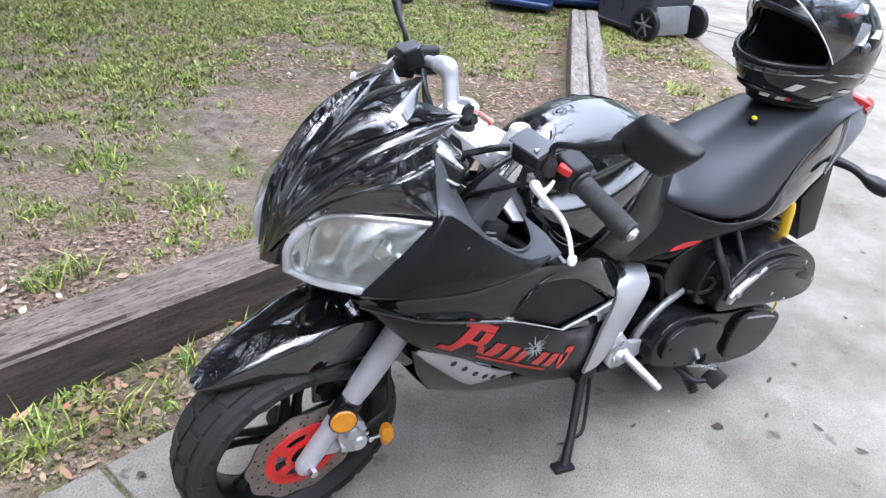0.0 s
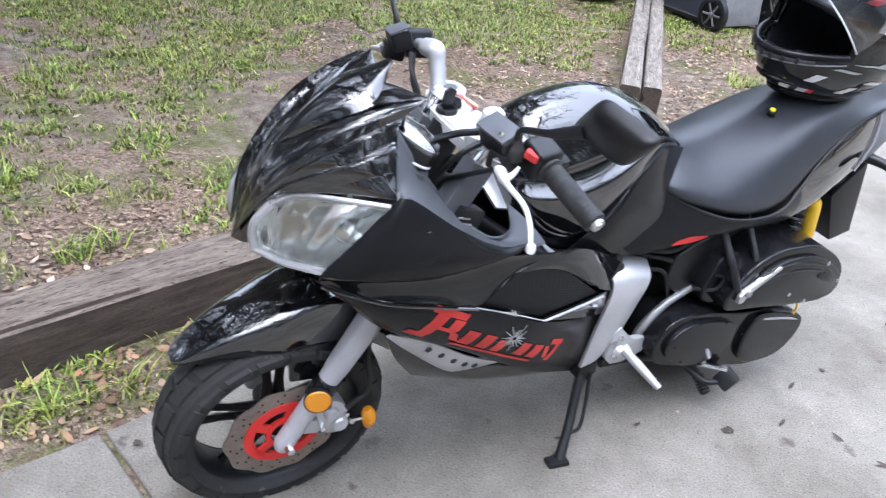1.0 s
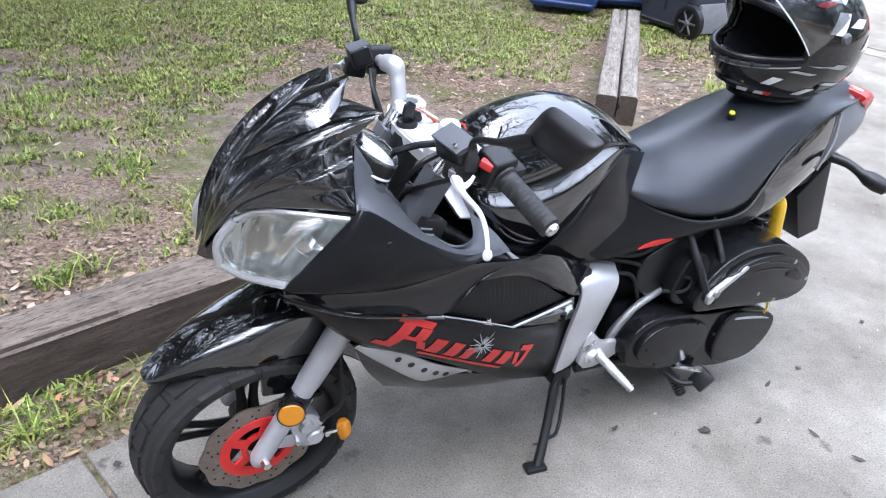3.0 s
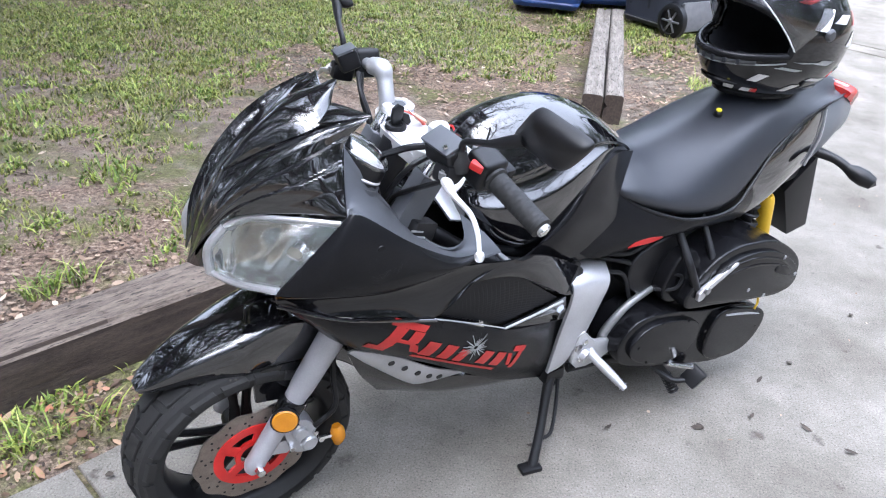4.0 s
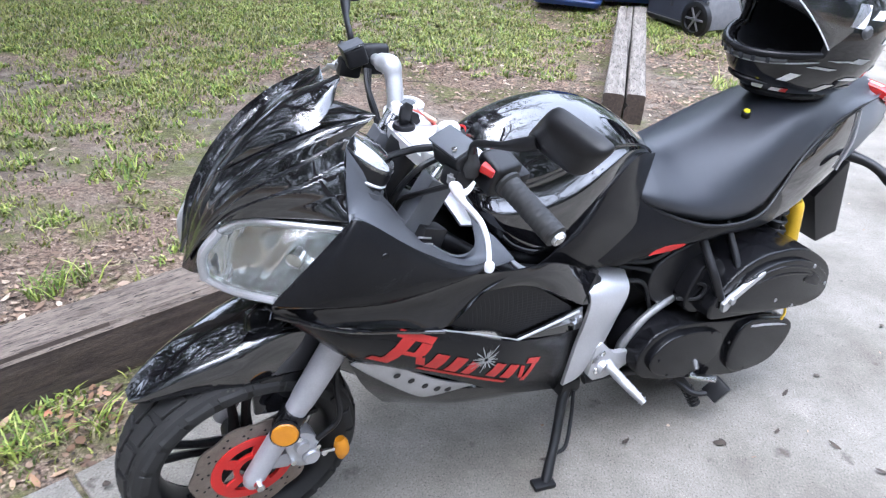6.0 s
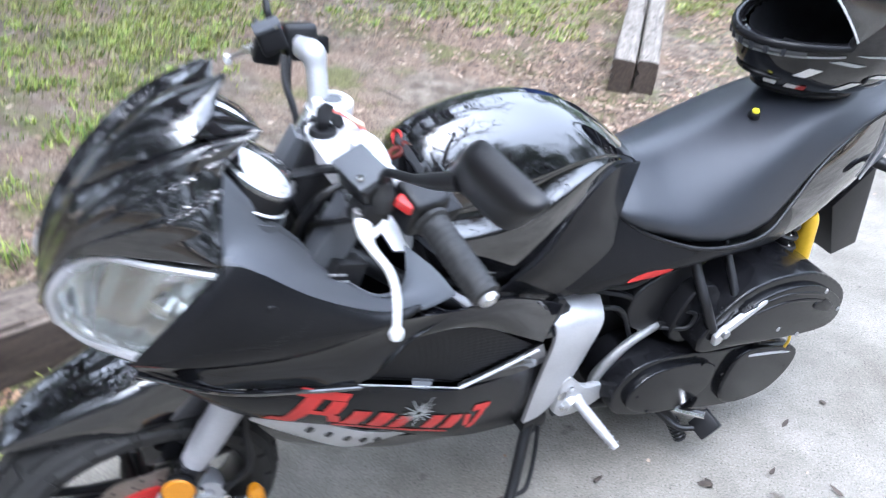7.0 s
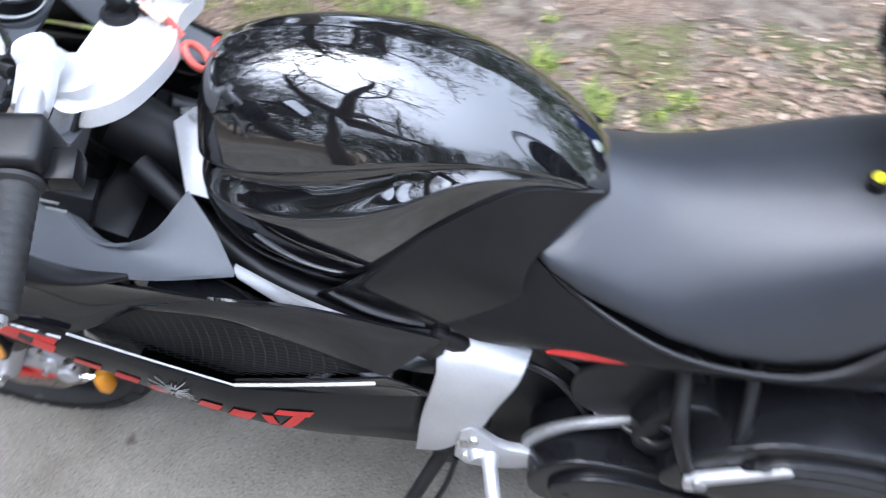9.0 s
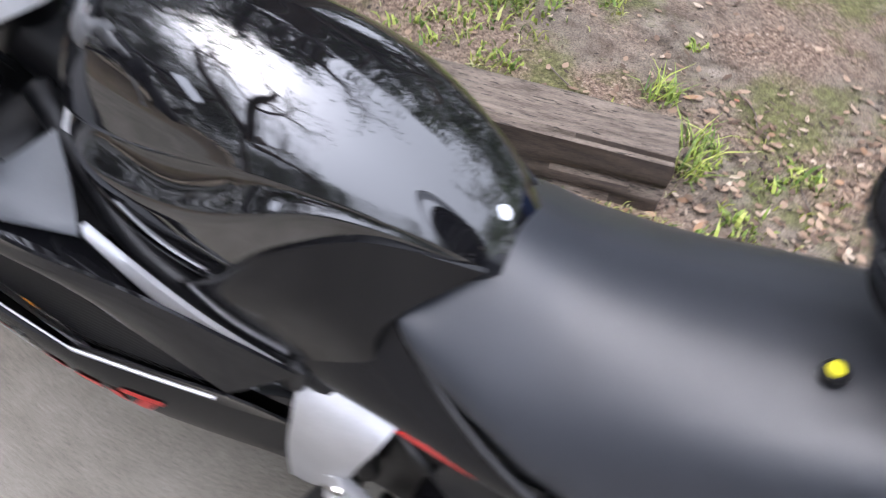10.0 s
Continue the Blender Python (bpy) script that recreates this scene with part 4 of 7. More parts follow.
lamp = part("tail_light", leant(loft([spline([(x, -w, z - h), (x, -w, z + h), (x, 0, z + h * 1.2), (x, w, z + h), (x, w, z - h), (x, 0, z - h * 1.1)], 24) for x, w, z, h in
                                ((1.47, 0.075, 0.752, 0.008), (1.5, 0.07, 0.746, 0.016), (1.535, 0.06, 0.727, 0.022), (1.552, 0.045, 0.707, 0.018))])), LENSRED, bike, "red and clear tail light")
for x, z, wide in ((1.49, 0.7625, 0.034), (1.511, 0.757, 0.03)):
    for k in (-1, 0, 1):
        part("clear_cell", box(pose(x, mid(z) + k * (wide + 0.005), z, 0, 18, 0), (0.017, wide, 0.008), 0.003), WHITEDECAL, lamp, "clear lamp cell")
flap = part("mud_flap", plate([(1.38, 0.5), (1.47, 0.585), (1.535, 0.37), (1.46, 0.355)], -0.085, 0.085, 0.004), BLACK, bike, "black plate holder and flap")
both("tail_underside", strip([(1.1, -0.14, 0.512), (1.3, -0.12, 0.56), (1.48, -0.07, 0.64)], [(1.1, -0.02, 0.55), (1.3, -0.02, 0.585), (1.48, -0.01, 0.645)], 12, 4, (0, 0, 0), 0.005, (0, 0, 1)), BLACK, bike)
for side in (1, -1):
    stem = tube([(1.4, side * -0.1, 0.62), (1.425, side * -0.15, 0.615), (1.44, side * -0.19, 0.6)], [0.014, 0.011, 0.012], 12, 10)
    ind = part("indicator", stem, BLACK, bike, "black rear indicator on a stalk")
    m = toward((1.438, side * -0.185, 0.602), (1.475, side * -0.262, 0.578))
    part("housing", lathe([(0.0, -0.012), (0.01, -0.008), (0.019, 0.015), (0.021, 0.04), (0.016, 0.062), (0.0, 0.072)], m, 20), BLACK, ind)
    part("lens", lathe([(0.0, 0.0), (0.017, 0.0), (0.014, 0.008), (0.0, 0.012)], m @ pose(0.006, 0, 0.03, 0, 90, 0), 16), SATIN, ind)

# red arrow decal on the side covers
both("arrow_decal", panel(
    [(0.777, -0.1545, 0.522), (0.85, -0.161, 0.527), (0.93, -0.1668, 0.553)], [(0.81, -0.158, 0.55), (0.87, -0.164, 0.553), (0.935, -0.1685, 0.556)],
    [(0.777, -0.1545, 0.522), (0.81, -0.158, 0.55)], [(0.93, -0.1668, 0.553), (0.935, -0.1685, 0.556)], 12, 5, (0, -0.003, 0), 0.002), REDDECAL, bike, "red arrow decal")

# front wheel with tyre blocks, disc and hub
AX = V((0.0, 0.0, 0.2))


def grounded(bm):
    """Flattens a tyre where it stands on the ground."""
    for v in bm.verts:
        v.co.z = max(v.co.z, 0.001 - 0.0787 * v.co.y)
    return bm


def wheel(cx, parent, name, disc):
    aside = -0.018
    m = pose(cx, aside, AX.z, 90, 0, 0)
    rim = lathe([(0.159, -0.04), (0.164, -0.046), (0.168, -0.04), (0.16, -0.028), (0.154, 0.0), (0.16, 0.028), (0.168, 0.04), (0.164, 0.046), (0.159, 0.04), (0.153, 0.026), (0.148, 0.0), (0.153, -0.026), (0.159, -0.04)], m, 56, False)
    ob = part(name, leant(rim), BLACK, parent, "black cast alloy wheel")
    for k in range(5):
        a = 2 * math.pi * k / 5 + 0.35
        d, e = V((math.cos(a), 0, math.sin(a))), V((-math.sin(a), 0, math.cos(a)))
        c = V((cx, aside, AX.z))
        sp = bmesh.new()
        for s in (-1, 1):
            tube_into(sp, [c + d * 0.022 + e * 0.012 * s, c + d * 0.09 + e * 0.012 * s, c + d * 0.152 + e * 0.02 * s], [0.012, 0.0075, 0.009], 10, 8, flat=(1, 1.2))
        part("spoke", leant(sp), BLACK, ob)
    part("hub", lathe([(0.0, -0.05), (0.024, -0.05), (0.028, -0.03), (0.034, 0.0), (0.028, 0.03), (0.024, 0.05), (0.0, 0.05)], pose(0, mid(AX.z), 0) @ m, 28), BLACK, ob)
    carcass = [(0.16, -0.044), (0.166, -0.052), (0.178, -0.06), (0.193, -0.061), (0.207, -0.051), (0.213, -0.026), (0.215, 0.0), (0.213, 0.026), (0.207, 0.051), (0.193, 0.061), (0.178, 0.06), (0.166, 0.052), (0.16, 0.044)]
    tyre = lathe(carcass, m, 84, False)
    part("tyre", grounded(leant(tyre)), RUBBER, ob, "block-treaded black tyre", sharp=30)
    count = 21
    for row, (h0, h1, r0, r1, shift) in enumerate(((-0.064, -0.038, 0.196, 0.212, 0), (-0.034, -0.003, 0.217, 0.222, 0.5), (0.003, 0.034, 0.222, 0.217, 0), (0.038, 0.064, 0.212, 0.196, 0.5))):
        for k in range(count):
            a0 = 2 * math.pi * (k + shift) / count
            a1 = a0 + 2 * math.pi / count * 0.8
            lean_ = 0.03 * (1 if row < 2 else -1)
            block, top, base = bmesh.new(), [], []
            for a, h, r in ((a0, h0, r0), (a1, h0, r0), (a1 + lean_, h1, r1), (a0 + lean_, h1, r1)):
                base.append(block.verts.new(m @ V((math.cos(a) * (r - 0.014), math.sin(a) * (r - 0.014), h))))
                top.append(block.verts.new(m @ V((math.cos(a) * r, math.sin(a) * r, h))))
            block.faces.new(top)
            for i in range(4):
                block.faces.new([top[i], top[(i + 1) % 4], base[(i + 1) % 4], base[i]])
            bmesh.ops.bevel(block, geom=[e for e in block.edges if e.verts[0] in top and e.verts[1] in top], offset=0.0016, segments=1, affect="EDGES")
            part("tread_block", grounded(leant(block)), RUBBER, ob, sharp=30)
    if disc:
        bm = bmesh.new()
        y = -0.064 + aside
        n, holes = 120, 30
        ring = lambda r, yy: [V((cx + r * math.cos(2 * math.pi * j / n), yy, AX.z + r * math.sin(2 * math.pi * j / n))) for j in range(n)]
        wav = lambda r, yy: [V((cx + (r + 0.003 * math.cos(10 * 2 * math.pi * j / n)) * math.cos(2 * math.pi * j / n), yy, AX.z + (r + 0.003 * math.cos(10 * 2 * math.pi * j / n)) * math.sin(2 * math.pi * j / n))) for j in range(n)]
        grid_faces(bm, [ring(0.074, y + 0.004), ring(0.074, y), wav(0.112, y), wav(0.112, y + 0.004), ring(0.074, y + 0.004)], True)
        part("brake_disc", leant(bm), DISC, ob, "drilled brake disc")
        hole = finish(lathe([(0.0, 0.0), (0.0026, 0.0)], Matrix.Identity(4), 10, False), "drilled_hole", BLACK)
        for k in range(holes):
            for r, o in ((0.082, 0.0), (0.092, 0.33), (0.102, 0.66)):
                a = 2 * math.pi * (k + o) / holes
                if (k + int(o * 3)) % 2 == 0:
                    pit = new("drilled_hole", hole)
                    pit.parent = ob
                    z = AX.z + r * math.sin(a)
                    pit.matrix_basis = Matrix.Translation((cx + r * math.cos(a), y - 0.0007 + mid(z), z)) @ pose(0, 0, 0, 90, 0, 0)
        spider = bmesh.new()
        grid_faces(spider, [ring(0.058, y + 0.005), ring(0.058, y - 0.002), ring(0.077, y - 0.002), ring(0.077, y + 0.005), ring(0.058, y + 0.005)], True)
        grid_faces(spider, [ring(0.026, y + 0.005), ring(0.026, y - 0.003), ring(0.036, y - 0.003), ring(0.036, y + 0.005), ring(0.026, y + 0.005)], True)
        for k in range(5):
            a = 2 * math.pi * k / 5 + 0.1
            box_into(spider, Matrix.Translation((cx + 0.048 * math.cos(a), y + 0.001, AX.z + 0.048 * math.sin(a))) @ pose(0, 0, 0, 0, -math.degrees(a), 0), (0.034, 0.006, 0.02), 0.001, 1)
        part("disc_carrier", leant(spider), RED, ob, "red disc carrier")
    return ob


wheel(0.0, bike, "front_wheel", True)
wheel(1.2, bike, "rear_wheel", False)

# fork legs
FA, FB = V((-0.004, 0, 0.196)), V((0.3, 0, 0.79))
def fork_at(z, y, dx=0.0):
    k = (z - FA.z) / (FB.z - FA.z)
    p = FA.lerp(FB, k)
    return p + V((dx, y + mid(p.z) - 0.012, 0))


for side in (1, -1):
    y = side * -0.09
    leg = part("fork_leg", tube([fork_at(0.178, y), fork_at(0.19, y), fork_at(0.21, y), fork_at(0.34, y), fork_at(0.37, y), fork_at(0.47, y), fork_at(0.475, y)], [0.013, 0.0188, 0.0192, 0.0198, 0.0225, 0.025, 0.023], 40, 22), FORKS, bike, "grey painted fork leg")
    part("reflector_band", tube([fork_at(0.298, y), fork_at(0.302, y), fork_at(0.336, y), fork_at(0.34, y)], [0.02, 0.0245, 0.0245, 0.02], 12, 20), SEMI, leg, "black band behind the reflector")
    part("stanchion", tube([fork_at(0.47, y), fork_at(0.8, y)], 0.018, 2, 18), CHROME, leg)
    part("axle_nut", lathe([(0.0, 0.011), (0.008, 0.01), (0.0095, 0.0), (0.0095, -0.006)], toward((-0.003, mid(0.196) - 0.012 + y + side * -0.022, 0.196), (-0.003, mid(0.196) - 0.012 + y + side * -0.1, 0.196)), 6), CHROME, leg)
    m = toward((0.04, mid(0.318) - 0.012 + y + side * -0.026, 0.318), (0.01, mid(0.318) - 0.012 + y + side * -0.12, 0.33))
    ref = part("reflector", lathe([(0.0, 0.008), (0.021, 0.0075), (0.0235, 0.005), (0.0235, 0.0)], m, 28), AMBER, leg, "round amber reflector")
    part("cup", lathe([(0.0, -0.012), (0.02, -0.01), (0.026, 0.0), (0.026, 0.004), (0.0235, 0.005)], m, 28), BLACK, ref)
cal = part("brake_caliper", plate(smooth_outline([(0.052, 0.262), (0.085, 0.272), (0.112, 0.25), (0.118, 0.212), (0.1, 0.186), (0.07, 0.196), (0.058, 0.225)], 4), -0.088, -0.052, 0.005), SILVER, bike, "silver brake caliper")
for px, pz, r in ((0.082, 0.243, 0.015), (0.1, 0.21, 0.017)):
    part("piston_cover", lathe([(0.0, 0.01), (r * 0.8, 0.01), (r, 0.006), (r, -0.002)], toward((px, -0.087, pz), (px, -0.2, pz)), 24), SILVER, cal)
for px, pz in ((0.065, 0.21), (0.112, 0.232), (0.125, 0.208), (0.075, 0.265)):
    part("bolt", lathe([(0.0, 0.008), (0.0055, 0.008), (0.006, 0.0)], toward((px, -0.087, pz), (px, -0.2, pz)), 6), CHROME, cal)
part("caliper_bracket", plate([(0.02, 0.2), (0.06, 0.19), (0.075, 0.205), (0.06, 0.225), (0.025, 0.225)], -0.08, -0.068, 0.002), SILVER, cal)
tip = part("bleed_cap", tube([(0.155, -0.092, 0.232), (0.157, -0.094, 0.222), (0.159, -0.095, 0.205), (0.158, -0.095, 0.188)], [0.009, 0.014, 0.015, 0.008], 14, 14), AMBER, bike, "orange end cap on the brake")
part("stem", tube([(0.12, -0.09, 0.212), (0.155, -0.093, 0.212)], 0.005, 2, 8), CHROME, tip)
part("brake_hose", tube([(0.11, -0.092, 0.25), (0.15, -0.095, 0.29), (0.15, -0.08, 0.36), (0.16, -0.06, 0.46)], 0.0055, 24, 8), BLACK, bike)

# front mudguard
GA = [radians(135 - 100 * k / 24) for k in range(25)]
crowns = [p.z for p in spline([(0, 0, 0.26), (0, 0, 0.268), (0, 0, 0.288), (0, 0, 0.326), (0, 0, 0.315), (0, 0, 0.285)], 25)]
edges_ = [p.z for p in spline([(0, 0, 0.25), (0, 0, 0.222), (0, 0, 0.205), (0, 0, 0.21), (0, 0, 0.235), (0, 0, 0.25)], 25)]
rings = []
for k in range(25):
    u = k / 24
    a, crown, edge = GA[k], crowns[k], edges_[k]
    w = 0.014 + 0.06 * min(1, u * 2.4) ** 0.6
    sec = []
    for y, r in ((-w, edge), (-w * 1.04, edge + 0.4 * (crown - edge)), (-w * 1.0, crown - 0.034 * min(1, u * 3)), (-w * 0.86, crown - 0.014 * min(1, u * 3)), (-w * 0.44, crown - 0.005 * min(1, u * 3)), (0, crown)):
        sec.append((r * math.cos(a), y, AX.z + r * math.sin(a)))
    half = spline(sec, 18)
    rings.append(half + [V((p.x, -p.y, p.z)) for p in reversed(half[:-1])])
inner = [[V((p.x - 0.0035 * math.cos(GA[k]), p.y * 0.96, p.z - 0.0035 * math.sin(GA[k]))) for p in r] for k, r in enumerate(rings)]
guard = bmesh.new()
o, i_ = grid_faces(guard, rings), grid_faces(guard, inner)
for r in range(24):
    for j in (0, len(rings[0]) - 1):
        guard.faces.new([o[r][j], o[r + 1][j], i_[r + 1][j], i_[r][j]])
for r in (0, 24):
    for j in range(len(rings[0]) - 1):
        guard.faces.new([o[r][j], o[r][j + 1], i_[r][j + 1], i_[r][j]])
part("front_mudguard", leant(guard), LACQUER, bike, "gloss black front mudguard")
both("mudguard_bracket", plate([(0.005, 0.33), (0.07, 0.32), (0.085, 0.4), (0.05, 0.43), (0.0, 0.39)], -0.07, -0.06, 0.004), GLOSS, bike)

# frame tubes, and dark fillers for engine and radiator where the inside is shaded
part("dark_engine_filler", plate(smooth_outline([(0.62, 0.2), (0.66, 0.4), (0.8, 0.47), (1.0, 0.46), (1.05, 0.35), (1.0, 0.2), (0.8, 0.15)], 4), -0.085, 0.085, 0.012), BLACK, bike)
part("dark_front_filler", box(pose(0.24, 0, 0.5, 0, 22, 0), (0.05, 0.24, 0.22), 0.008), BLACK, bike)
part("steering_head", tube([(0.2, 0, 0.56), (0.3, 0, 0.77)], 0.03, 2, 16), BLACK, bike)
part("frame_spine", tube([(0.26, 0, 0.66), (0.5, 0, 0.52), (0.75, 0, 0.5), (1.1, 0, 0.56), (1.45, 0, 0.66)], 0.04, 30, 12), BLACK, bike)
part("dash_underside", box(pose(0.15, -0.02, 0.72, 0, 30, 0), (0.02, 0.19, 0.1), 0.005), BLACK, bike)
for y in (-0.085, 0.085):
    part("frame_tube", tube([(0.3, y * 0.6, 0.64), (0.45, y * 1.3, 0.55), (0.6, y * 1.4, 0.5), (0.7, y * 1.35, 0.44), (0.72, y * 1.2, 0.25)], 0.016, 30, 10), BLACK, bike)

# dark sheet filling the open cockpit with shade, so no ground shows through
part("dark_cockpit_filler", strip([(0.16, -0.15, 0.6), (0.28, -0.16, 0.58), (0.44, -0.12, 0.56)], [(0.16, 0.11, 0.6), (0.28, 0.11, 0.58), (0.44, 0.06, 0.56)], 12, 8, (0, 0, -0.012), 0.004, (0, 0, -1)), BLACK, bike)

# left side: silver frame plate, foot peg, stands
part("frame_plate", panel(
    [(0.634, -0.146, 0.228), (0.672, -0.149, 0.244), (0.715, -0.147, 0.295)],
    [(0.648, -0.116, 0.474), (0.7, -0.11, 0.482), (0.768, -0.112, 0.464)],
    [(0.634, -0.146, 0.228), (0.64, -0.151, 0.33), (0.655, -0.15, 0.44), (0.648, -0.116, 0.474)],
    [(0.715, -0.147, 0.295), (0.735, -0.152, 0.38), (0.755, -0.148, 0.44), (0.768, -0.112, 0.464)],
    14, 20, (0, -0.006, 0), 0.008), SILVER, bike, "silver painted frame cover, folded over at its top")
part("frame_gusset", plate([(0.63, 0.475), (0.652, 0.512), (0.668, 0.505), (0.662, 0.468), (0.64, 0.44)], -0.14, -0.115, 0.004), BLACK, bike)
peg = part("foot_peg_bracket", plate([(0.692, 0.318), (0.706, 0.33), (0.745, 0.29), (0.76, 0.283), (0.828, 0.277), (0.832, 0.262), (0.8, 0.242), (0.772, 0.228), (0.735, 0.222), (0.706, 0.226), (0.688, 0.245)], -0.158, -0.143, 0.004), SILVER, bike, "silver foot peg bracket")
for bx, bz in ((0.712, 0.3), (0.705, 0.255)):
    part("bracket_bolt", lathe([(0.0, 0.006), (0.007, 0.006), (0.008, 0.0)], toward((bx, -0.157, bz), (bx, -0.25, bz)), 6), CHROME, peg)
part("hinge", tube([(0.715, -0.138, 0.262), (0.725, -0.165, 0.258)], [0.02, 0.016], 8, 14), SILVER, peg)
part("foot_peg", tube([(0.735, -0.155, 0.262), (0.745, -0.2, 0.248), (0.76, -0.259, 0.228)], [0.014, 0.0105, 0.0105, 0.0095, 0.007], 26, 14), SILVER, peg, "silver foot peg")
for k in range(7):
    c = V((0.742, -0.188, 0.2515)).lerp(V((0.759, -0.252, 0.2305)), k / 6)
    part("ridge", lathe([(0.0105, -0.0012), (0.0112, 0), (0.0105, 0.0012)], toward(c, c + V((0.25, -0.82, -0.35))), 14, False), SILVER, peg)
part("boss", lathe([(0.0, 0.01), (0.011, 0.01), (0.012, 0)], toward((0.7, -0.148, 0.285), (0.7, -0.25, 0.285)), 16), CHROME, peg)
stand = part("side_stand", tube([(0.69, -0.105, 0.2), (0.665, -0.125, 0.16), (0.63, -0.165, 0.09), (0.588, -0.207, 0.02)], [0.013, 0.012, 0.011, 0.0105, 0.012], 30, 12), BLACK, bike, "black side stand with spring")
part("pivot", plate([(0.66, 0.2), (0.705, 0.205), (0.71, 0.175), (0.68, 0.15), (0.655, 0.17)], -0.125, -0.09, 0.004), BLACK, stand)
part("foot", box(BIKE.inverted() @ pose(0.362, 1.445, 0.006, 0, 0, 30), (0.05, 0.03, 0.012), 0.004), BLACK, stand)
part("spring", tube([(0.692, -0.125, 0.175), (0.68, -0.148, 0.12), (0.652, -0.178, 0.075), (0.628, -0.178, 0.062)], 0.0045, 24, 8), BLACK, stand)
main_stand = part("main_stand", tube([(0.74, -0.1, 0.17), (0.84, -0.12, 0.175), (0.95, -0.15, 0.16), (1.0, -0.18, 0.115), (1.02, -0.2, 0.075)], 0.0115, 30, 10), BLACK, bike, "black folded main stand")
part("foot_lever", tube([(0.955, -0.15, 0.165), (0.985, -0.19, 0.165), (1.015, -0.235, 0.18)], [0.007, 0.007, 0.008], 16, 8), CHROME, main_stand)
part("pedal_pad", box(pose(1.045, -0.225, 0.13, 20, 30, 20), (0.022, 0.045, 0.05), 0.006), BLACK, main_stand)
part("pad_arm", tube([(0.965, -0.16, 0.14), (1.0, -0.2, 0.115), (1.04, -0.222, 0.12)], 0.007, 14, 8), BLACK, main_stand)
for k in range(6):
    c = V((1.0, -0.18, 0.115)).lerp(V((1.02, -0.2, 0.075)), k / 5)
    part("ridge", lathe([(0.0125, -0.0018), (0.0145, 0), (0.0125, 0.0018)], toward(c, c + V((0.02, -0.02, -0.04))), 12, False), BLACK, main_stand)

# transmission case
case = part("transmission_case", plate(smooth_outline([(0.79, 0.29), (0.835, 0.338), (0.93, 0.335), (1.05, 0.305), (1.16, 0.29), (1.25, 0.262), (1.29, 0.205), (1.26, 0.14), (1.17, 0.112), (1.02, 0.15), (0.86, 0.2), (0.8, 0.235)], 4), -0.192, -0.09, 0.022, 4), SEMI, bike, "black transmission case")
part("rear_cover", plate(smooth_outline([(1.1, 0.29), (1.2, 0.275), (1.28, 0.24), (1.282, 0.18), (1.23, 0.132), (1.12, 0.14), (1.075, 0.2)], 4), -0.206, -0.172, 0.016, 5), SEMI, case)
part("front_cover", plate(smooth_outline([(0.82, 0.29), (0.87, 0.322), (0.96, 0.312), (1.03, 0.28), (1.03, 0.22), (0.96, 0.19), (0.87, 0.215), (0.822, 0.25)], 4), -0.204, -0.172, 0.018, 5), SEMI, case)
part("rib", tube([(1.12, -0.205, 0.278), (1.19, -0.208, 0.264), (1.26, -0.203, 0.24)], 0.003, 12, 8), SILVER, case)
for px, pz in ((0.84, 0.27), (0.9, 0.32), (0.99, 0.3), (1.0, 0.2), (0.88, 0.215), (1.06, 0.25), (1.15, 0.145), (1.26, 0.2), (1.23, 0.26)):
    part("bolt", lathe([(0.0, 0.004), (0.0035, 0.004), (0.004, 0.0)], toward((px, -0.202, pz), (px, -0.3, pz)), 6), SEMI, case)
part("casting", tube([(0.8, -0.125, 0.225), (0.788, -0.14, 0.29), (0.83, -0.145, 0.35), (0.9, -0.14, 0.375), (0.965, -0.13, 0.385)], [0.01, 0.011, 0.0085, 0.0085, 0.007], 30, 10), ALLOY, case, "bare cast alloy flange")
part("casting", tube([(0.86, -0.13, 0.372), (0.9, -0.12, 0.42), (0.86, -0.11, 0.45)], [0.01, 0.012, 0.009], 16, 10), ALLOY, case)
# air box
air = part("air_box", plate(smooth_outline([(0.94, 0.36), (0.96, 0.43), (1.04, 0.485), (1.16, 0.482), (1.24, 0.455), (1.318, 0.4), (1.342, 0.345), (1.31, 0.3), (1.22, 0.305), (1.05, 0.335)], 4), -0.215, -0.11, 0.02, 4), SEMI, bike, "black plastic air box")
part("lid", plate(smooth_outline([(0.985, 0.372), (1.0, 0.42), (1.06, 0.462), (1.155, 0.462), (1.232, 0.436), (1.302, 0.388), (1.324, 0.345), (1.3, 0.316), (1.215, 0.32), (1.06, 0.348)], 4), -0.226, -0.2, 0.009, 3), SEMI, air)
for dz in (0.0, 0.022):
    part("ridge", tube([(1.03, -0.2245, 0.425 + dz), (1.12, -0.2255, 0.432 + dz * 0.9), (1.215, -0.2255, 0.412 + dz * 0.7), (1.27, -0.2245, 0.38 + dz * 0.6)], 0.0035, 24, 8), SEMI, air)
part("recess", plate(smooth_outline([(1.225, 0.402), (1.255, 0.4), (1.282, 0.378), (1.276, 0.366), (1.245, 0.378), (1.222, 0.39)], 4), -0.2285, -0.222, 0.002, 2), BLACK, air)
for px, pz in ((1.14, 0.36), (1.24, 0.425), (1.31, 0.36), (1.21, 0.325)):
    part("screw", lathe([(0.0, 0.004), (0.005, 0.003), (0.006, 0.0)], toward((px, -0.224, pz), (px, -0.3, pz)), 10), ALLOY, air)
part("drain_tube", tube([(1.225, -0.2, 0.315), (1.232, -0.206, 0.285), (1.228, -0.206, 0.265)], 0.003, 10, 8), YELLOW, air, "short yellowish drain tube")
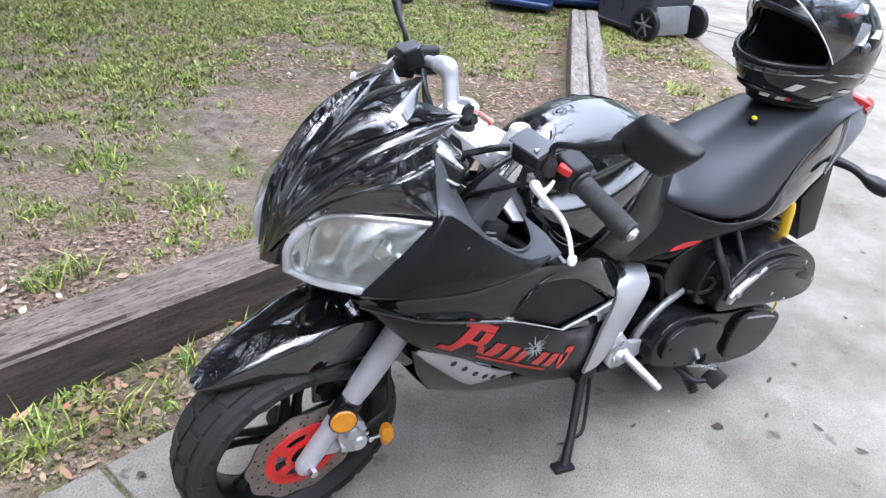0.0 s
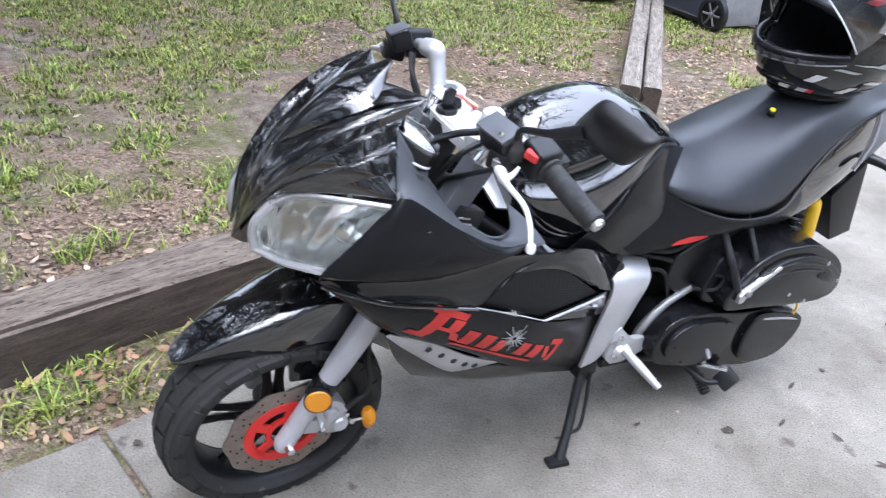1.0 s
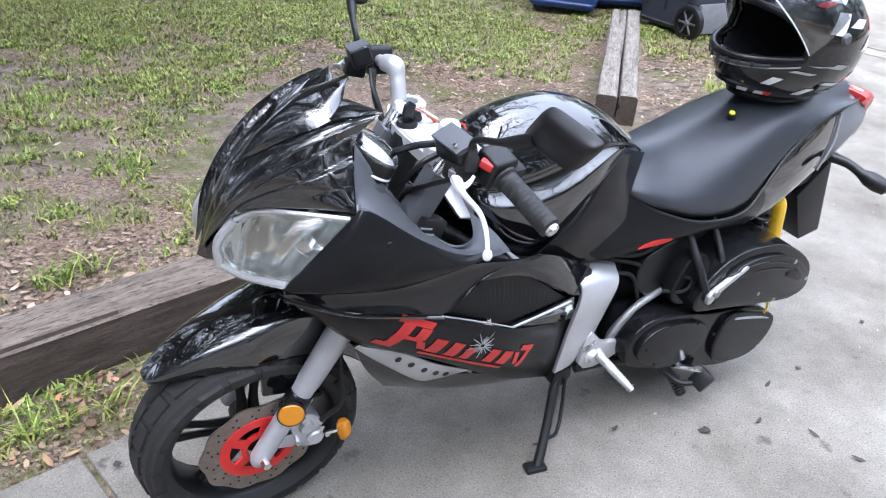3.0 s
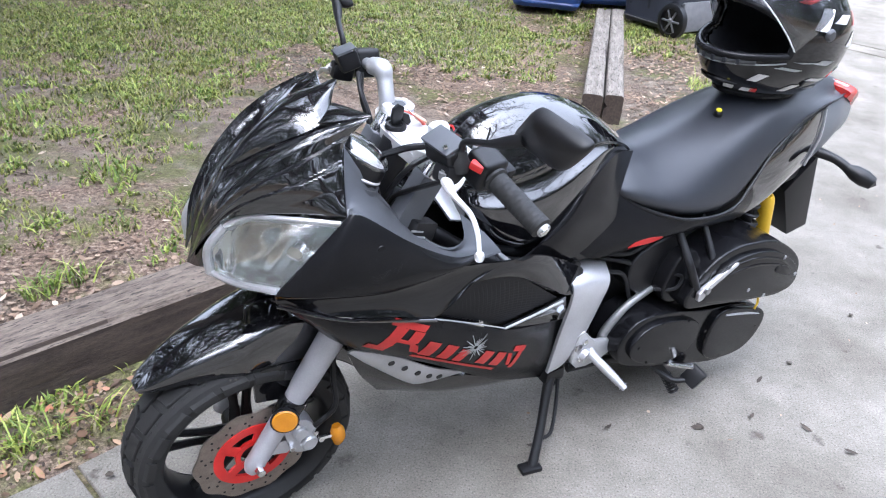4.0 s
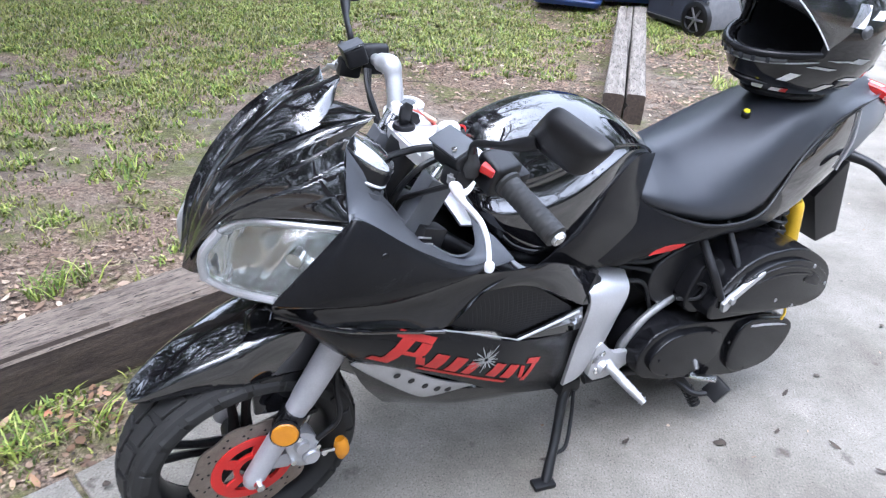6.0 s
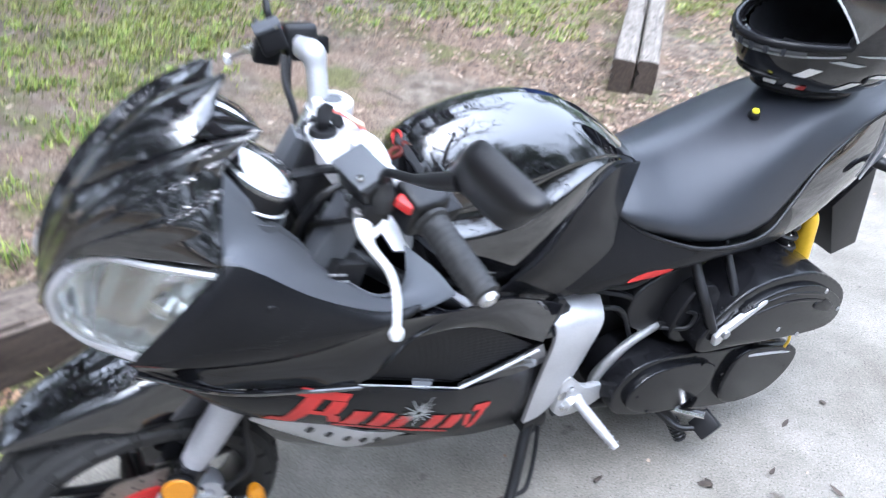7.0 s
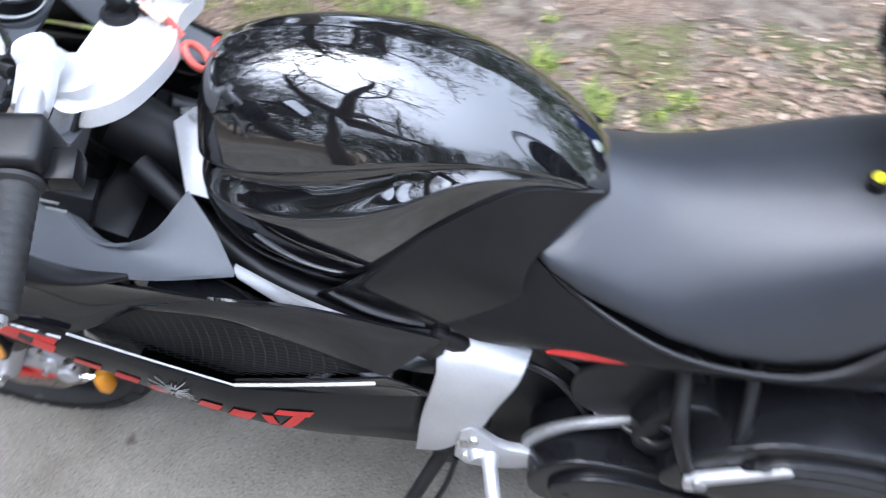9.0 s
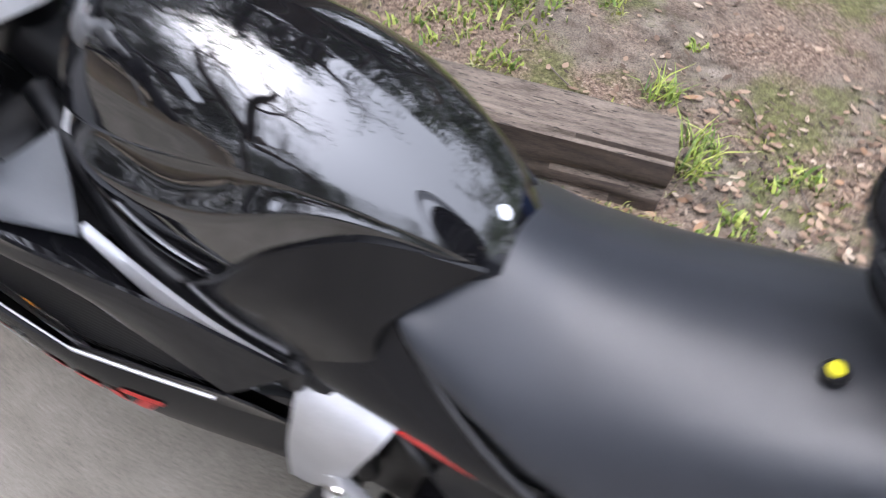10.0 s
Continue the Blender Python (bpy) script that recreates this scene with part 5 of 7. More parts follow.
part("battery_box", plate(smooth_outline([(0.82, 0.42), (0.83, 0.475), (0.9, 0.505), (0.96, 0.5), (0.97, 0.4), (0.92, 0.365), (0.85, 0.38)], 4), -0.14, -0.06, 0.012, 3), BLACK, bike)
part("inlet_cover", plate(smooth_outline([(0.9, 0.4), (0.93, 0.47), (0.985, 0.47), (1.0, 0.4), (0.97, 0.35), (0.92, 0.355)], 4), -0.175, -0.1, 0.014, 3), SATIN, bike)
# passenger peg folded up on its hanger
hang = part("peg_hanger", tube([(0.93, -0.12, 0.56), (0.935, -0.15, 0.515), (0.94, -0.195, 0.46), (0.962, -0.212, 0.405)], 0.01, 16, 10), BLACK, bike)
part("hanger_strut", tube([(1.012, -0.12, 0.56), (1.01, -0.15, 0.52), (1.005, -0.2, 0.46), (0.985, -0.212, 0.41)], 0.008, 16, 10), BLACK, hang)
part("peg", plate([(0.962, 0.378), (0.976, 0.38), (0.986, 0.4), (1.066, 0.45), (1.064, 0.457), (1.056, 0.458), (0.972, 0.412), (0.958, 0.4)], -0.229, -0.217, 0.004), SILVER, hang, "silver folded passenger peg")
part("peg_bolt", lathe([(0.0, 0.007), (0.008, 0.007), (0.009, 0.0)], toward((0.972, -0.231, 0.41), (0.972, -0.3, 0.41)), 8), ALLOY, hang)
# shock absorber with coil and yellow canister
spring_pts = [(1.205 + 0.045 * u + 0.026 * math.cos(u * 14 * math.pi), -0.105 + 0.026 * math.sin(u * 14 * math.pi), 0.535 - 0.18 * u) for u in (i / 120 for i in range(121))]
shock = part("shock_absorber", tube(spring_pts, 0.005, 200, 6), BLACK, bike, "coil-over shock absorber")
part("body", tube([(1.2, -0.105, 0.545), (1.255, -0.105, 0.34)], 0.016, 2, 14), BLACK, shock)
part("canister", tube([(1.262, -0.115, 0.53), (1.27, -0.115, 0.51), (1.292, -0.115, 0.42), (1.296, -0.115, 0.405)], [0.012, 0.018, 0.018, 0.012], 20, 16), YELLOW, shock, "yellow gas canister")
# hoses and wires
for pts, r in (([(0.76, -0.1, 0.47), (0.82, -0.13, 0.46), (0.88, -0.13, 0.41), (0.95, -0.14, 0.385)], 0.006), ([(0.74, -0.11, 0.44), (0.8, -0.135, 0.44), (0.85, -0.13, 0.36)], 0.005),
               ([(0.72, -0.1, 0.5), (0.8, -0.13, 0.49), (0.86, -0.13, 0.5)], 0.007), ([(0.89, -0.16, 0.39), (0.93, -0.182, 0.395), (0.945, -0.18, 0.42), (0.92, -0.17, 0.43)], 0.004)):
    part("hose", tube(pts, r, 24, 8), BLACK, bike)

# ---- handlebar ----
clamp_outline = [(0.276, -0.06), (0.28, -0.11), (0.298, -0.13), (0.318, -0.132), (0.345, -0.108), (0.361, -0.06), (0.364, -0.02), (0.352, 0.025), (0.36, 0.07), (0.348, 0.106), (0.318, 0.11), (0.3, 0.09), (0.288, 0.05), (0.278, 0.02)]
bm = bmesh.new()
f = bm.faces.new([bm.verts.new((q[0], q[1], 0.764)) for q in smooth_outline(clamp_outline, 3)])
g = bmesh.ops.extrude_face_region(bm, geom=[f])
for e in g["geom"]:
    if isinstance(e, bmesh.types.BMVert):
        e.co.z = 0.792
bmesh.ops.recalc_face_normals(bm, faces=bm.faces)
bmesh.ops.bevel(bm, geom=[e for e in bm.edges if abs(e.verts[0].co.z - e.verts[1].co.z) < 1e-4 and e.calc_face_angle(0) > 0.8], offset=0.004, segments=3, affect="EDGES")
clamp = part("top_clamp", bm, PALE, bike, "silver-white top clamp")
for cx, cy in ((0.298, -0.105), (0.332, 0.064)):
    part("fork_cap", lathe([(0.028, -0.01), (0.029, 0.008), (0.024, 0.012), (0.016, 0.012), (0.015, 0.008), (0.0, 0.008)], pose(cx, cy, 0.8, 0, 0, 0), 28), PALE, clamp)
    part("plug", lathe([(0.0, 0.011), (0.012, 0.011), (0.014, 0.008)], pose(cx, cy, 0.8, 0, 0, 0), 24), MATTE, clamp)
part("ignition_lock", lathe([(0.0, 0.003), (0.012, 0.003), (0.013, 0.006), (0.017, 0.006), (0.019, 0.003), (0.019, -0.002)], pose(0.297, 0.009, 0.794), 24), BLACK, clamp)
key = part("key", plate([(0.289, 0.797), (0.305, 0.797), (0.309, 0.815), (0.312, 0.829), (0.3, 0.836), (0.289, 0.829), (0.287, 0.813)], 0.006, 0.014, 0.003), BLACK, clamp, "black key with red fob")
part("key_head", plate([(0.309, 0.818), (0.326, 0.81), (0.331, 0.796), (0.323, 0.79), (0.312, 0.8)], 0.012, 0.02, 0.003), BLACK, key)
part("key_strap", tube([(0.306, 0.01, 0.824), (0.328, 0.008, 0.814), (0.347, 0.006, 0.799), (0.36, 0.004, 0.778)], [0.0018, 0.0028, 0.0042, 0.005], 18, 10, flat=(1.0, 0.6)), PINK, key)
part("ring_loop", tube([(0.373 + 0.0105 * math.cos(a), 0.002 + 0.0125 * math.sin(a), 0.757 - 0.0125 * math.cos(a)) for a in (2 * math.pi * k / 16 for k in range(17))], 0.0042, 48, 10), PINK, key, "thick red fob ring")
part("tag", box(pose(0.34, 0.0, 0.808, 0, 30, -20), (0.026, 0.013, 0.003), 0.001, 1), surface("leather_tag", (0.5, 0.3, 0.2), (0.62, 0.4, 0.28), 40, 0.6), key)
part("split_ring", tube([(0.328 + 0.008 * math.cos(a), 0.01 + 0.009 * math.sin(a), 0.816 - 0.005 * math.cos(a)) for a in (2 * math.pi * k / 14 for k in range(15))], 0.0009, 40, 6), CHROME, key)

GL0, GL1 = V((0.322, -0.25, 0.818)), V((0.341, -0.364, 0.781))
for side in (1, -1):
    def S(x, y, z, side=side):
        """Left-hand places, or their counterparts on the right."""
        return V((x, y, z)) if side > 0 else V((x + 0.015, -y - 0.025, z + 0.012))
    if side > 0:
        bar = part("handlebar", tube([(0.298, -0.14, 0.836), (0.306, -0.18, 0.834), (0.322, -0.25, 0.818), (0.341, -0.362, 0.782)], 0.011, 40, 14), SILVER, bike, "handlebar half with grip, lever and mirror")
        riser = part("riser", tube([(0.302, -0.1, 0.79), (0.296, -0.112, 0.815), (0.292, -0.128, 0.834), (0.3, -0.16, 0.832), (0.302, -0.18, 0.825)], [0.019, 0.0165, 0.0175, 0.0165, 0.015], 26, 18), PALE, bar, "pale silver bar riser")
        part("riser_cap", lathe([(0.0, 0.012), (0.015, 0.011), (0.018, 0.006), (0.018, -0.016)], toward((0.293, -0.132, 0.848), (0.285, -0.13, 0.9)), 22), PALE, riser)
    else:
        bar = part("handlebar", tube([(0.318, 0.08, 0.8), (0.32, 0.1, 0.84), (0.316, 0.13, 0.856), S(0.322, -0.25, 0.818), S(0.341, -0.362, 0.782)], 0.011, 40, 14), SILVER, bike, "handlebar half with grip, lever and mirror")
        part("riser", tube([(0.318, 0.076, 0.785), (0.319, 0.084, 0.81), (0.321, 0.1, 0.842), (0.32, 0.112, 0.858), (0.312, 0.135, 0.858)], [0.018, 0.0145, 0.0145, 0.019, 0.0155], 26, 16), SILVER, bar, "silver bar riser")
    g0, g1 = S(*GL0), S(*GL1)
    d = (g1 - g0).normalized()
    grip = bmesh.new()
    prof = [(0.012, 0.0), (0.021, 0.002), (0.021, 0.006)]
    for k in range(11):
        h = 0.009 + 0.0088 * k
        prof += [(0.0168, h), (0.0176, h + 0.0026), (0.0176, h + 0.0058), (0.0168, h + 0.0083)]
    prof += [(0.0175, 0.106), (0.0175, 0.112), (0.012, 0.114)]
    part("grip", lathe_into(grip, prof, toward(g0, g1), 24), GRIP, bar, "ribbed black rubber grip")
    part("bar_end", lathe([(0.0, 0.123), (0.008, 0.121), (0.0105, 0.114), (0.0105, 0.108)], toward(g0, g1), 16), CHROME, bar)
    sw = part("switch_box", box(Matrix.Translation(g0 - d * 0.023) @ d.to_track_quat("X", "Z").to_matrix().to_4x4(), (0.048, 0.05, 0.054), 0.01, 3), BLACK, bar, "black switch box with red switch")
    part("kill_switch" if side > 0 else "start_switch", box(Matrix.Translation(S(0.294, -0.242, 0.838)) @ d.to_track_quat("X", "Z").to_matrix().to_4x4() @ pose(0, 0, 0, 0, 0, 25), (0.022, 0.013, 0.013), 0.003), RED, sw, "red rocker switch")
    part("lower_switch", box(Matrix.Translation(S(0.352, -0.232, 0.815)) @ d.to_track_quat("X", "Z").to_matrix().to_4x4(), (0.03, 0.026, 0.026), 0.005), SATIN, sw)
    mc = part("brake_reservoir", box(Matrix.Translation(S(0.266, -0.198, 0.847)) @ pose(0, 0, 0, 6 * side, -20, 8 * side), (0.04, 0.058, 0.034) if side > 0 else (0.038, 0.042, 0.034), 0.006, 3), BLACK, bar, "black brake fluid reservoir")
    part("cap", box(Matrix.Translation(S(0.259, -0.198, 0.866)) @ pose(0, 0, 0, 6 * side, -20, 8 * side), (0.041, 0.06, 0.005) if side > 0 else (0.039, 0.043, 0.005), 0.002), MATTE, mc)
    for k in (-1, 1):
        part("screw", lathe([(0.0, 0.003), (0.004, 0.0025), (0.0045, 0)], Matrix.Translation(S(0.258 + 0.008 * k, -0.198 + 0.02 * k, 0.868 + 0.003 * k)) @ pose(0, 0, 0, 0, -20, 0), 10), CHROME, mc)
    thin = 1 if side > 0 else 0.6
    lever = part("lever", tube([S(0.25, -0.232, 0.814), S(0.246, -0.25, 0.81), S(0.247, -0.265, 0.805), S(0.257, -0.292, 0.79), S(0.254, -0.318, 0.773), S(0.242, -0.345, 0.753)], [k * thin for k in (0.012, 0.0105, 0.007, 0.0062, 0.0056, 0.005, 0.0045)], 40, 12, flat=(0.7, 1.15)), WHITEP if side > 0 else SILVER, bar, "brake lever with ball end")
    part("ball", lathe([(0.0, -0.009), (0.006, -0.006), (0.0075, 0), (0.006, 0.006), (0.0, 0.009)], Matrix.Translation(S(0.242, -0.345, 0.753)), 14), WHITEP, lever)
    part("prong", tube([S(0.247, -0.25, 0.811), S(0.258, -0.252, 0.818), S(0.268, -0.25, 0.828)], [0.006 * thin, 0.004 * thin, 0.0025 * thin], 12, 8), WHITEP if side > 0 else SILVER, lever)
    part("perch", box(Matrix.Translation(S(0.264, -0.214, 0.82)) @ pose(0, 0, 0, 0, 10, 12 * side), (0.04, 0.034, 0.03), 0.007), BLACK, lever)
    part("pivot", lathe([(0.0, 0.005), (0.0055, 0.005), (0.006, 0.002), (0.009, 0.001), (0.009, -0.01)], Matrix.Translation(S(0.251, -0.222, 0.826)), 12), ALLOY, lever)
    # mirror
    base = S(0.275, -0.224, 0.838)
    arm = part("mirror_arm", tube([base, S(0.273, -0.226, 0.86), S(0.272, -0.232, 0.876), S(0.275, -0.248, 0.884), S(0.284, -0.275, 0.892), S(0.293, -0.298, 0.902), S(0.304, -0.328, 0.918)], [0.0075, 0.0058, 0.0052, 0.005, 0.0055, 0.009, 0.0105], 44, 10), BLACK, bar, "black mirror with curved arm")
    part("boot", lathe([(0.014, -0.012), (0.0145, 0.004), (0.013, 0.008), (0.0095, 0.014), (0.0085, 0.022)], Matrix.Translation(base), 18), RUBBER, arm)
    nrm, u, h = V((0.93, 0.134 * side, 0.345)).normalized(), V((0.0215, -0.103 * side, -0.018)), V((-0.0165, -0.06 * side, 0.068))
    c = S(0.32, -0.3655, 0.9335)
    M = Matrix(((u.x, h.x, nrm.x, c.x), (u.y, h.y, nrm.y, c.y), (u.z, h.z, nrm.z, c.z), (0, 0, 0, 1)))
    outline = [(0.48 * math.copysign(abs(math.cos(a)) ** 0.3, math.cos(a)), 0.48 * math.copysign(abs(math.sin(a)) ** 0.3, math.sin(a))) for a in (2 * math.pi * (k + 0.5) / 48 for k in range(48))]
    rows = [[M @ V((x * k, y * k, zz)) for x, y in outline] for zz, k in ((0.003, 0.91), (0.006, 0.94), (0.007, 0.98), (0.003, 1.0), (-0.003, 0.995), (-0.008, 0.97), (-0.0125, 0.92), (-0.0165, 0.82), (-0.0195, 0.66), (-0.021, 0.4), (-0.0215, 0.12))]
    part("mirror_head", loft(rows), BLACK, arm, "black mirror shell", sharp=75)
    part("mirror_glass", loft([[M @ V((x * 0.9, y * 0.9, zz)) for x, y in outline] for zz in (0.001, 0.0045)]), MIRROR, arm, "reflecting mirror glass")
CABLES = (([(0.27, -0.14, 0.83), (0.235, -0.12, 0.82), (0.22, -0.06, 0.77), (0.25, -0.03, 0.68)], 0.006), ([(0.275, -0.15, 0.82), (0.23, -0.15, 0.8), (0.22, -0.1, 0.72), (0.24, -0.05, 0.62)], 0.005),
          ([(0.3, -0.2, 0.8), (0.25, -0.16, 0.77), (0.25, -0.08, 0.71), (0.26, -0.04, 0.64)], 0.0045), ([(0.288, 0.14, 0.845), (0.28, 0.11, 0.82), (0.285, 0.075, 0.77), (0.27, 0.03, 0.68)], 0.005), ([(0.3, 0.15, 0.84), (0.29, 0.125, 0.8), (0.29, 0.09, 0.76), (0.27, 0.05, 0.7)], 0.0045))
for pts, r in CABLES:
    part("cable", tube(pts, r, 30, 8), BLACK, bike)
for side in (1, -1):
    low, high_ = fork_at(0.57, side * -0.088), fork_at(0.768, side * -0.088)
    part("fork_cover", box(Matrix.Translation((low + high_) / 2) @ (high_ - low).to_track_quat("Z", "Y").to_matrix().to_4x4(), (0.042, 0.04, (high_ - low).length), 0.004), MATTE, bike, "grey square-edged fork cover")
fuse = part("fuse_box", box(pose(0.265, -0.14, 0.66, 0, 20, 10), (0.05, 0.03, 0.07), 0.004), BLACK, bike)
for k in range(4):
    part("label_bar", box(pose(0.255 + 0.004 * k, -0.157, 0.685 - 0.012 * k, 0, 20, 10), (0.028, 0.002, 0.003)), GREYDECAL, fuse)

# red brand flash on the lower fairing, as plain slanted shapes, with a grey burst
FAIR = patch_rows(
    [(0.05, -0.17, 0.575), (0.13, -0.178, 0.5), (0.29, -0.184, 0.412), (0.47, -0.165, 0.29), (0.645, -0.115, 0.19)],
    [(-0.004, -0.165, 0.63), (0.09, -0.214, 0.598), (0.19, -0.223, 0.572), (0.265, -0.224, 0.55), (0.43, -0.216, 0.466), (0.66, -0.13, 0.36)],
    [(0.05, -0.17, 0.575), (-0.004, -0.165, 0.63)],
    [(0.645, -0.115, 0.19), (0.652, -0.13, 0.27), (0.66, -0.13, 0.36)], 30, 12, (0, -0.012, 0))


def on_fairing(x, z, lift):
    """The fairing's surface at side-view place (x, z), lifted outward."""
    best = min(((p.x - x) ** 2 + (p.z - z) ** 2, j, i) for j, r in enumerate(FAIR) for i, p in enumerate(r))
    _, j, i = best
    j, i = min(max(j, 1), len(FAIR) - 2), min(max(i, 1), len(FAIR[0]) - 2)
    p, du, dv = FAIR[j][i], FAIR[j][i + 1] - FAIR[j][i - 1], FAIR[j + 1][i] - FAIR[j - 1][i]
    n = du.cross(dv)
    n = n if n.y < 0 else -n
    n.normalize()
    y = p.y - (n.x * (x - p.x) + n.z * (z - p.z)) / n.y
    return V((x, y, z)) + n * lift


def decal(shapes, lift=0.0012):
    bm = bmesh.new()
    for quad in shapes:
        bm.faces.new([bm.verts.new(on_fairing(x, z, lift)) for x, z in quad])
    bmesh.ops.subdivide_edges(bm, edges=bm.edges, cuts=2, use_grid_fill=True)
    for v in bm.verts:
        v.co = on_fairing(v.co.x, v.co.z, lift)
    return bm


def lettershape(t, w, h0, h1, skew=0.35):
    """A slanted bar at share t of the flash's length, w wide, from h0 to h1 of its height."""
    ax, az = 0.165 + 0.325 * t, 0.545 - 0.178 * t
    dx, dz = 0.877, -0.48
    ux, uz = 0.48, 0.877
    out = []
    for s, h in ((0, h0), (w, h0), (w, h1), (0, h1)):
        out.append((ax + dx * s + (ux * 0.2 + dx * skew) * h, az + dz * s + uz * h))
    return out


shapes = [lettershape(-0.02, 0.022, -0.034, -0.022, 0.5), lettershape(0.035, 0.026, -0.034, 0.024, 0.55), lettershape(0.0, 0.075, 0.024, 0.037, 0.55), lettershape(0.15, 0.024, 0.0, 0.024, 0.45), lettershape(0.1, 0.04, -0.006, 0.002, 0.5), lettershape(0.165, 0.02, -0.034, -0.006, -0.35),
          lettershape(0.275, 0.03, -0.026, 0.01, 0.4), lettershape(0.4, 0.028, -0.026, 0.01, 0.4), lettershape(0.51, 0.022, -0.026, 0.006, 0.4), lettershape(0.67, 0.026, -0.022, 0.012, 0.4), lettershape(0.775, 0.028, -0.022, 0.012, 0.4),
          lettershape(0.885, 0.014, -0.026, 0.014, -0.2), lettershape(0.9, 0.045, 0.014, 0.026, 0.5), lettershape(0.965, 0.016, -0.026, 0.014, 0.5), lettershape(0.26, 0.22, -0.037, -0.03, 0.4)]
for shape in shapes:
    both("brand_shape", decal([shape]), REDDECAL, bike, "red slanted plain brand shape")
burst = []
rnd = random.Random(4)
for k in range(22):
    a = 2 * math.pi * k / 22 + rnd.uniform(-0.1, 0.1)
    r = rnd.uniform(0.016, 0.038)
    c, s_ = math.cos(a), math.sin(a)
    burst.append([(0.36 - s_ * 0.0012 + c * 0.004, 0.456 + c * 0.0012 + s_ * 0.004), (0.36 + s_ * 0.0012 + c * 0.004, 0.456 - c * 0.0012 + s_ * 0.004), (0.36 + c * r + s_ * 0.0007, 0.456 + s_ * r - c * 0.0007), (0.36 + c * r - s_ * 0.0007, 0.456 + s_ * r + c * 0.0007)])
both("grey_burst", decal(burst, 0.002), GREYDECAL, bike, "grey splintered star mark")
both("fairing_screw", lathe([(0.0, 0.004), (0.006, 0.0035), (0.008, 0.0), (0.011, -0.001)], toward((0.146, -0.231, 0.722), (0.146, -0.33, 0.73)), 16), SATIN, bike)


# ---- helmet resting on the seat ----
def helmet():
    m = BIKE @ pose(1.225, -0.03, 0.9, 0, 8, -6) @ Matrix.Scale(1.0, 4)
    top = thing("helmet", m, "black full-face helmet with white marks, visor raised, on seat", "helmet")

    def surf(a, e, grow=0.0):
        """Azimuth a from the face (which looks along -x), elevation e."""
        ca, sa, ce, se = math.cos(a), math.sin(a), math.cos(e), math.sin(e)
        rx = 0.172 if ca < 0 else 0.178
        x, y, z = -rx * ca * ce, 0.128 * sa * ce, 0.14 * se
        chin = max(0, ca) ** 3 * max(0, math.cos(min((e + 0.65) * 1.6, 1.5708)))
        x -= 0.028 * chin
        if z < -0.12:
            z = -0.12 - (z + 0.12) * 0.1
        z -= 0.012 * max(0, ca) * min(1, max(0, (-0.25 - e) / 0.35))
        p = V((x, y, z))
        return p + p.normalized() * grow

    def low(a):
        return -0.36 + 0.2 * (abs(a) / 1.12) ** 2

    def high(a):
        return 0.42 - 0.28 * (abs(a) / 1.12) ** 3

    def port(a, e):
        """Whether the eye opening is here."""
        return abs(a) < 1.12 and low(a) < e < high(a)

    na, ne = 180, 96
    shell_bm = bmesh.new()
    A = [-math.pi + 2 * math.pi * i / na for i in range(na)]
    E = [-1.15 + (math.pi / 2 + 1.15) * j / ne for j in range(ne + 1)]
    outer = [[shell_bm.verts.new(surf(a, e)) for a in A] for e in E]
    for j in range(ne):
        for i in range(na):
            am, em = A[i] + math.pi / na, (E[j] + E[j + 1]) / 2
            if not port(am, em):
                try:
                    shell_bm.faces.new([outer[j][i], outer[j][(i + 1) % na], outer[j + 1][(i + 1) % na], outer[j + 1][i]])
                except ValueError:
                    pass
    bmesh.ops.remove_doubles(shell_bm, verts=shell_bm.verts, dist=1e-5)
    rim = [e for e in shell_bm.edges if e.is_boundary]
    ext = bmesh.ops.extrude_edge_only(shell_bm, edges=rim)
    for v in ext["geom"]:
        if isinstance(v, bmesh.types.BMVert):
            v.co = v.co * 0.9
    part("shell", shell_bm, GLOSS, top)
    liner = bmesh.new()
    inner = [[liner.verts.new(surf(a, e) * 0.87) for a in A[::2]] for e in E[::2]]
    for j in range(len(inner) - 1):
        for i in range(len(inner[0])):
            if not port(A[2 * i] + 2 * math.pi / na, (E[2 * j] + E[2 * j + 2]) / 2):
                k = (i + 1) % len(inner[0])
                liner.faces.new([inner[j][i], inner[j][k], inner[j + 1][k], inner[j + 1][i]])
    part("liner", liner, LINER, top, "black padded lining")
    # gasket round the eye opening
    steps = [-1.12 + 2.24 * k / 30 for k in range(31)]
    loop = [surf(a, low(a), -0.001) for a in steps] + [surf(a, high(a), -0.001) for a in reversed(steps)]
    part("gasket", tube(loop + [loop[0]], 0.0085, 240, 10), SATIN, top)
    part("chin_edge", tube([surf(a, low(a) - 0.1, 0.002) for a in steps], 0.0018, 120, 6), GREYDECAL, top, "thin pale edge line")
    # visor, raised on its side pivots
    vis = []
    for e in (-0.04 + 0.72 * j / 10 for j in range(11)):
        vis.append([surf(a, e - 0.25 - 0.1 * (a / 1.25) ** 2, 0.008) for a in (-1.35 + 2.7 * i / 36 for i in range(37))])
    turn = Matrix.Translation((0.02, 0, 0.03)) @ Matrix.Rotation(radians(36), 4, "Y") @ Matrix.Translation((-0.02, 0, -0.03))
    visor = part("visor", shell([[turn @ p for p in r] for r in vis], 0.002, (0.3, 0, -1)), SMOKE, top, "raised clear smoked visor")
    visor.visible_shadow = False
    edge_ = [turn @ p for p in vis[0]]
    part("visor_edge", tube(edge_, 0.0015, 60, 6), WHITEDECAL, visor)
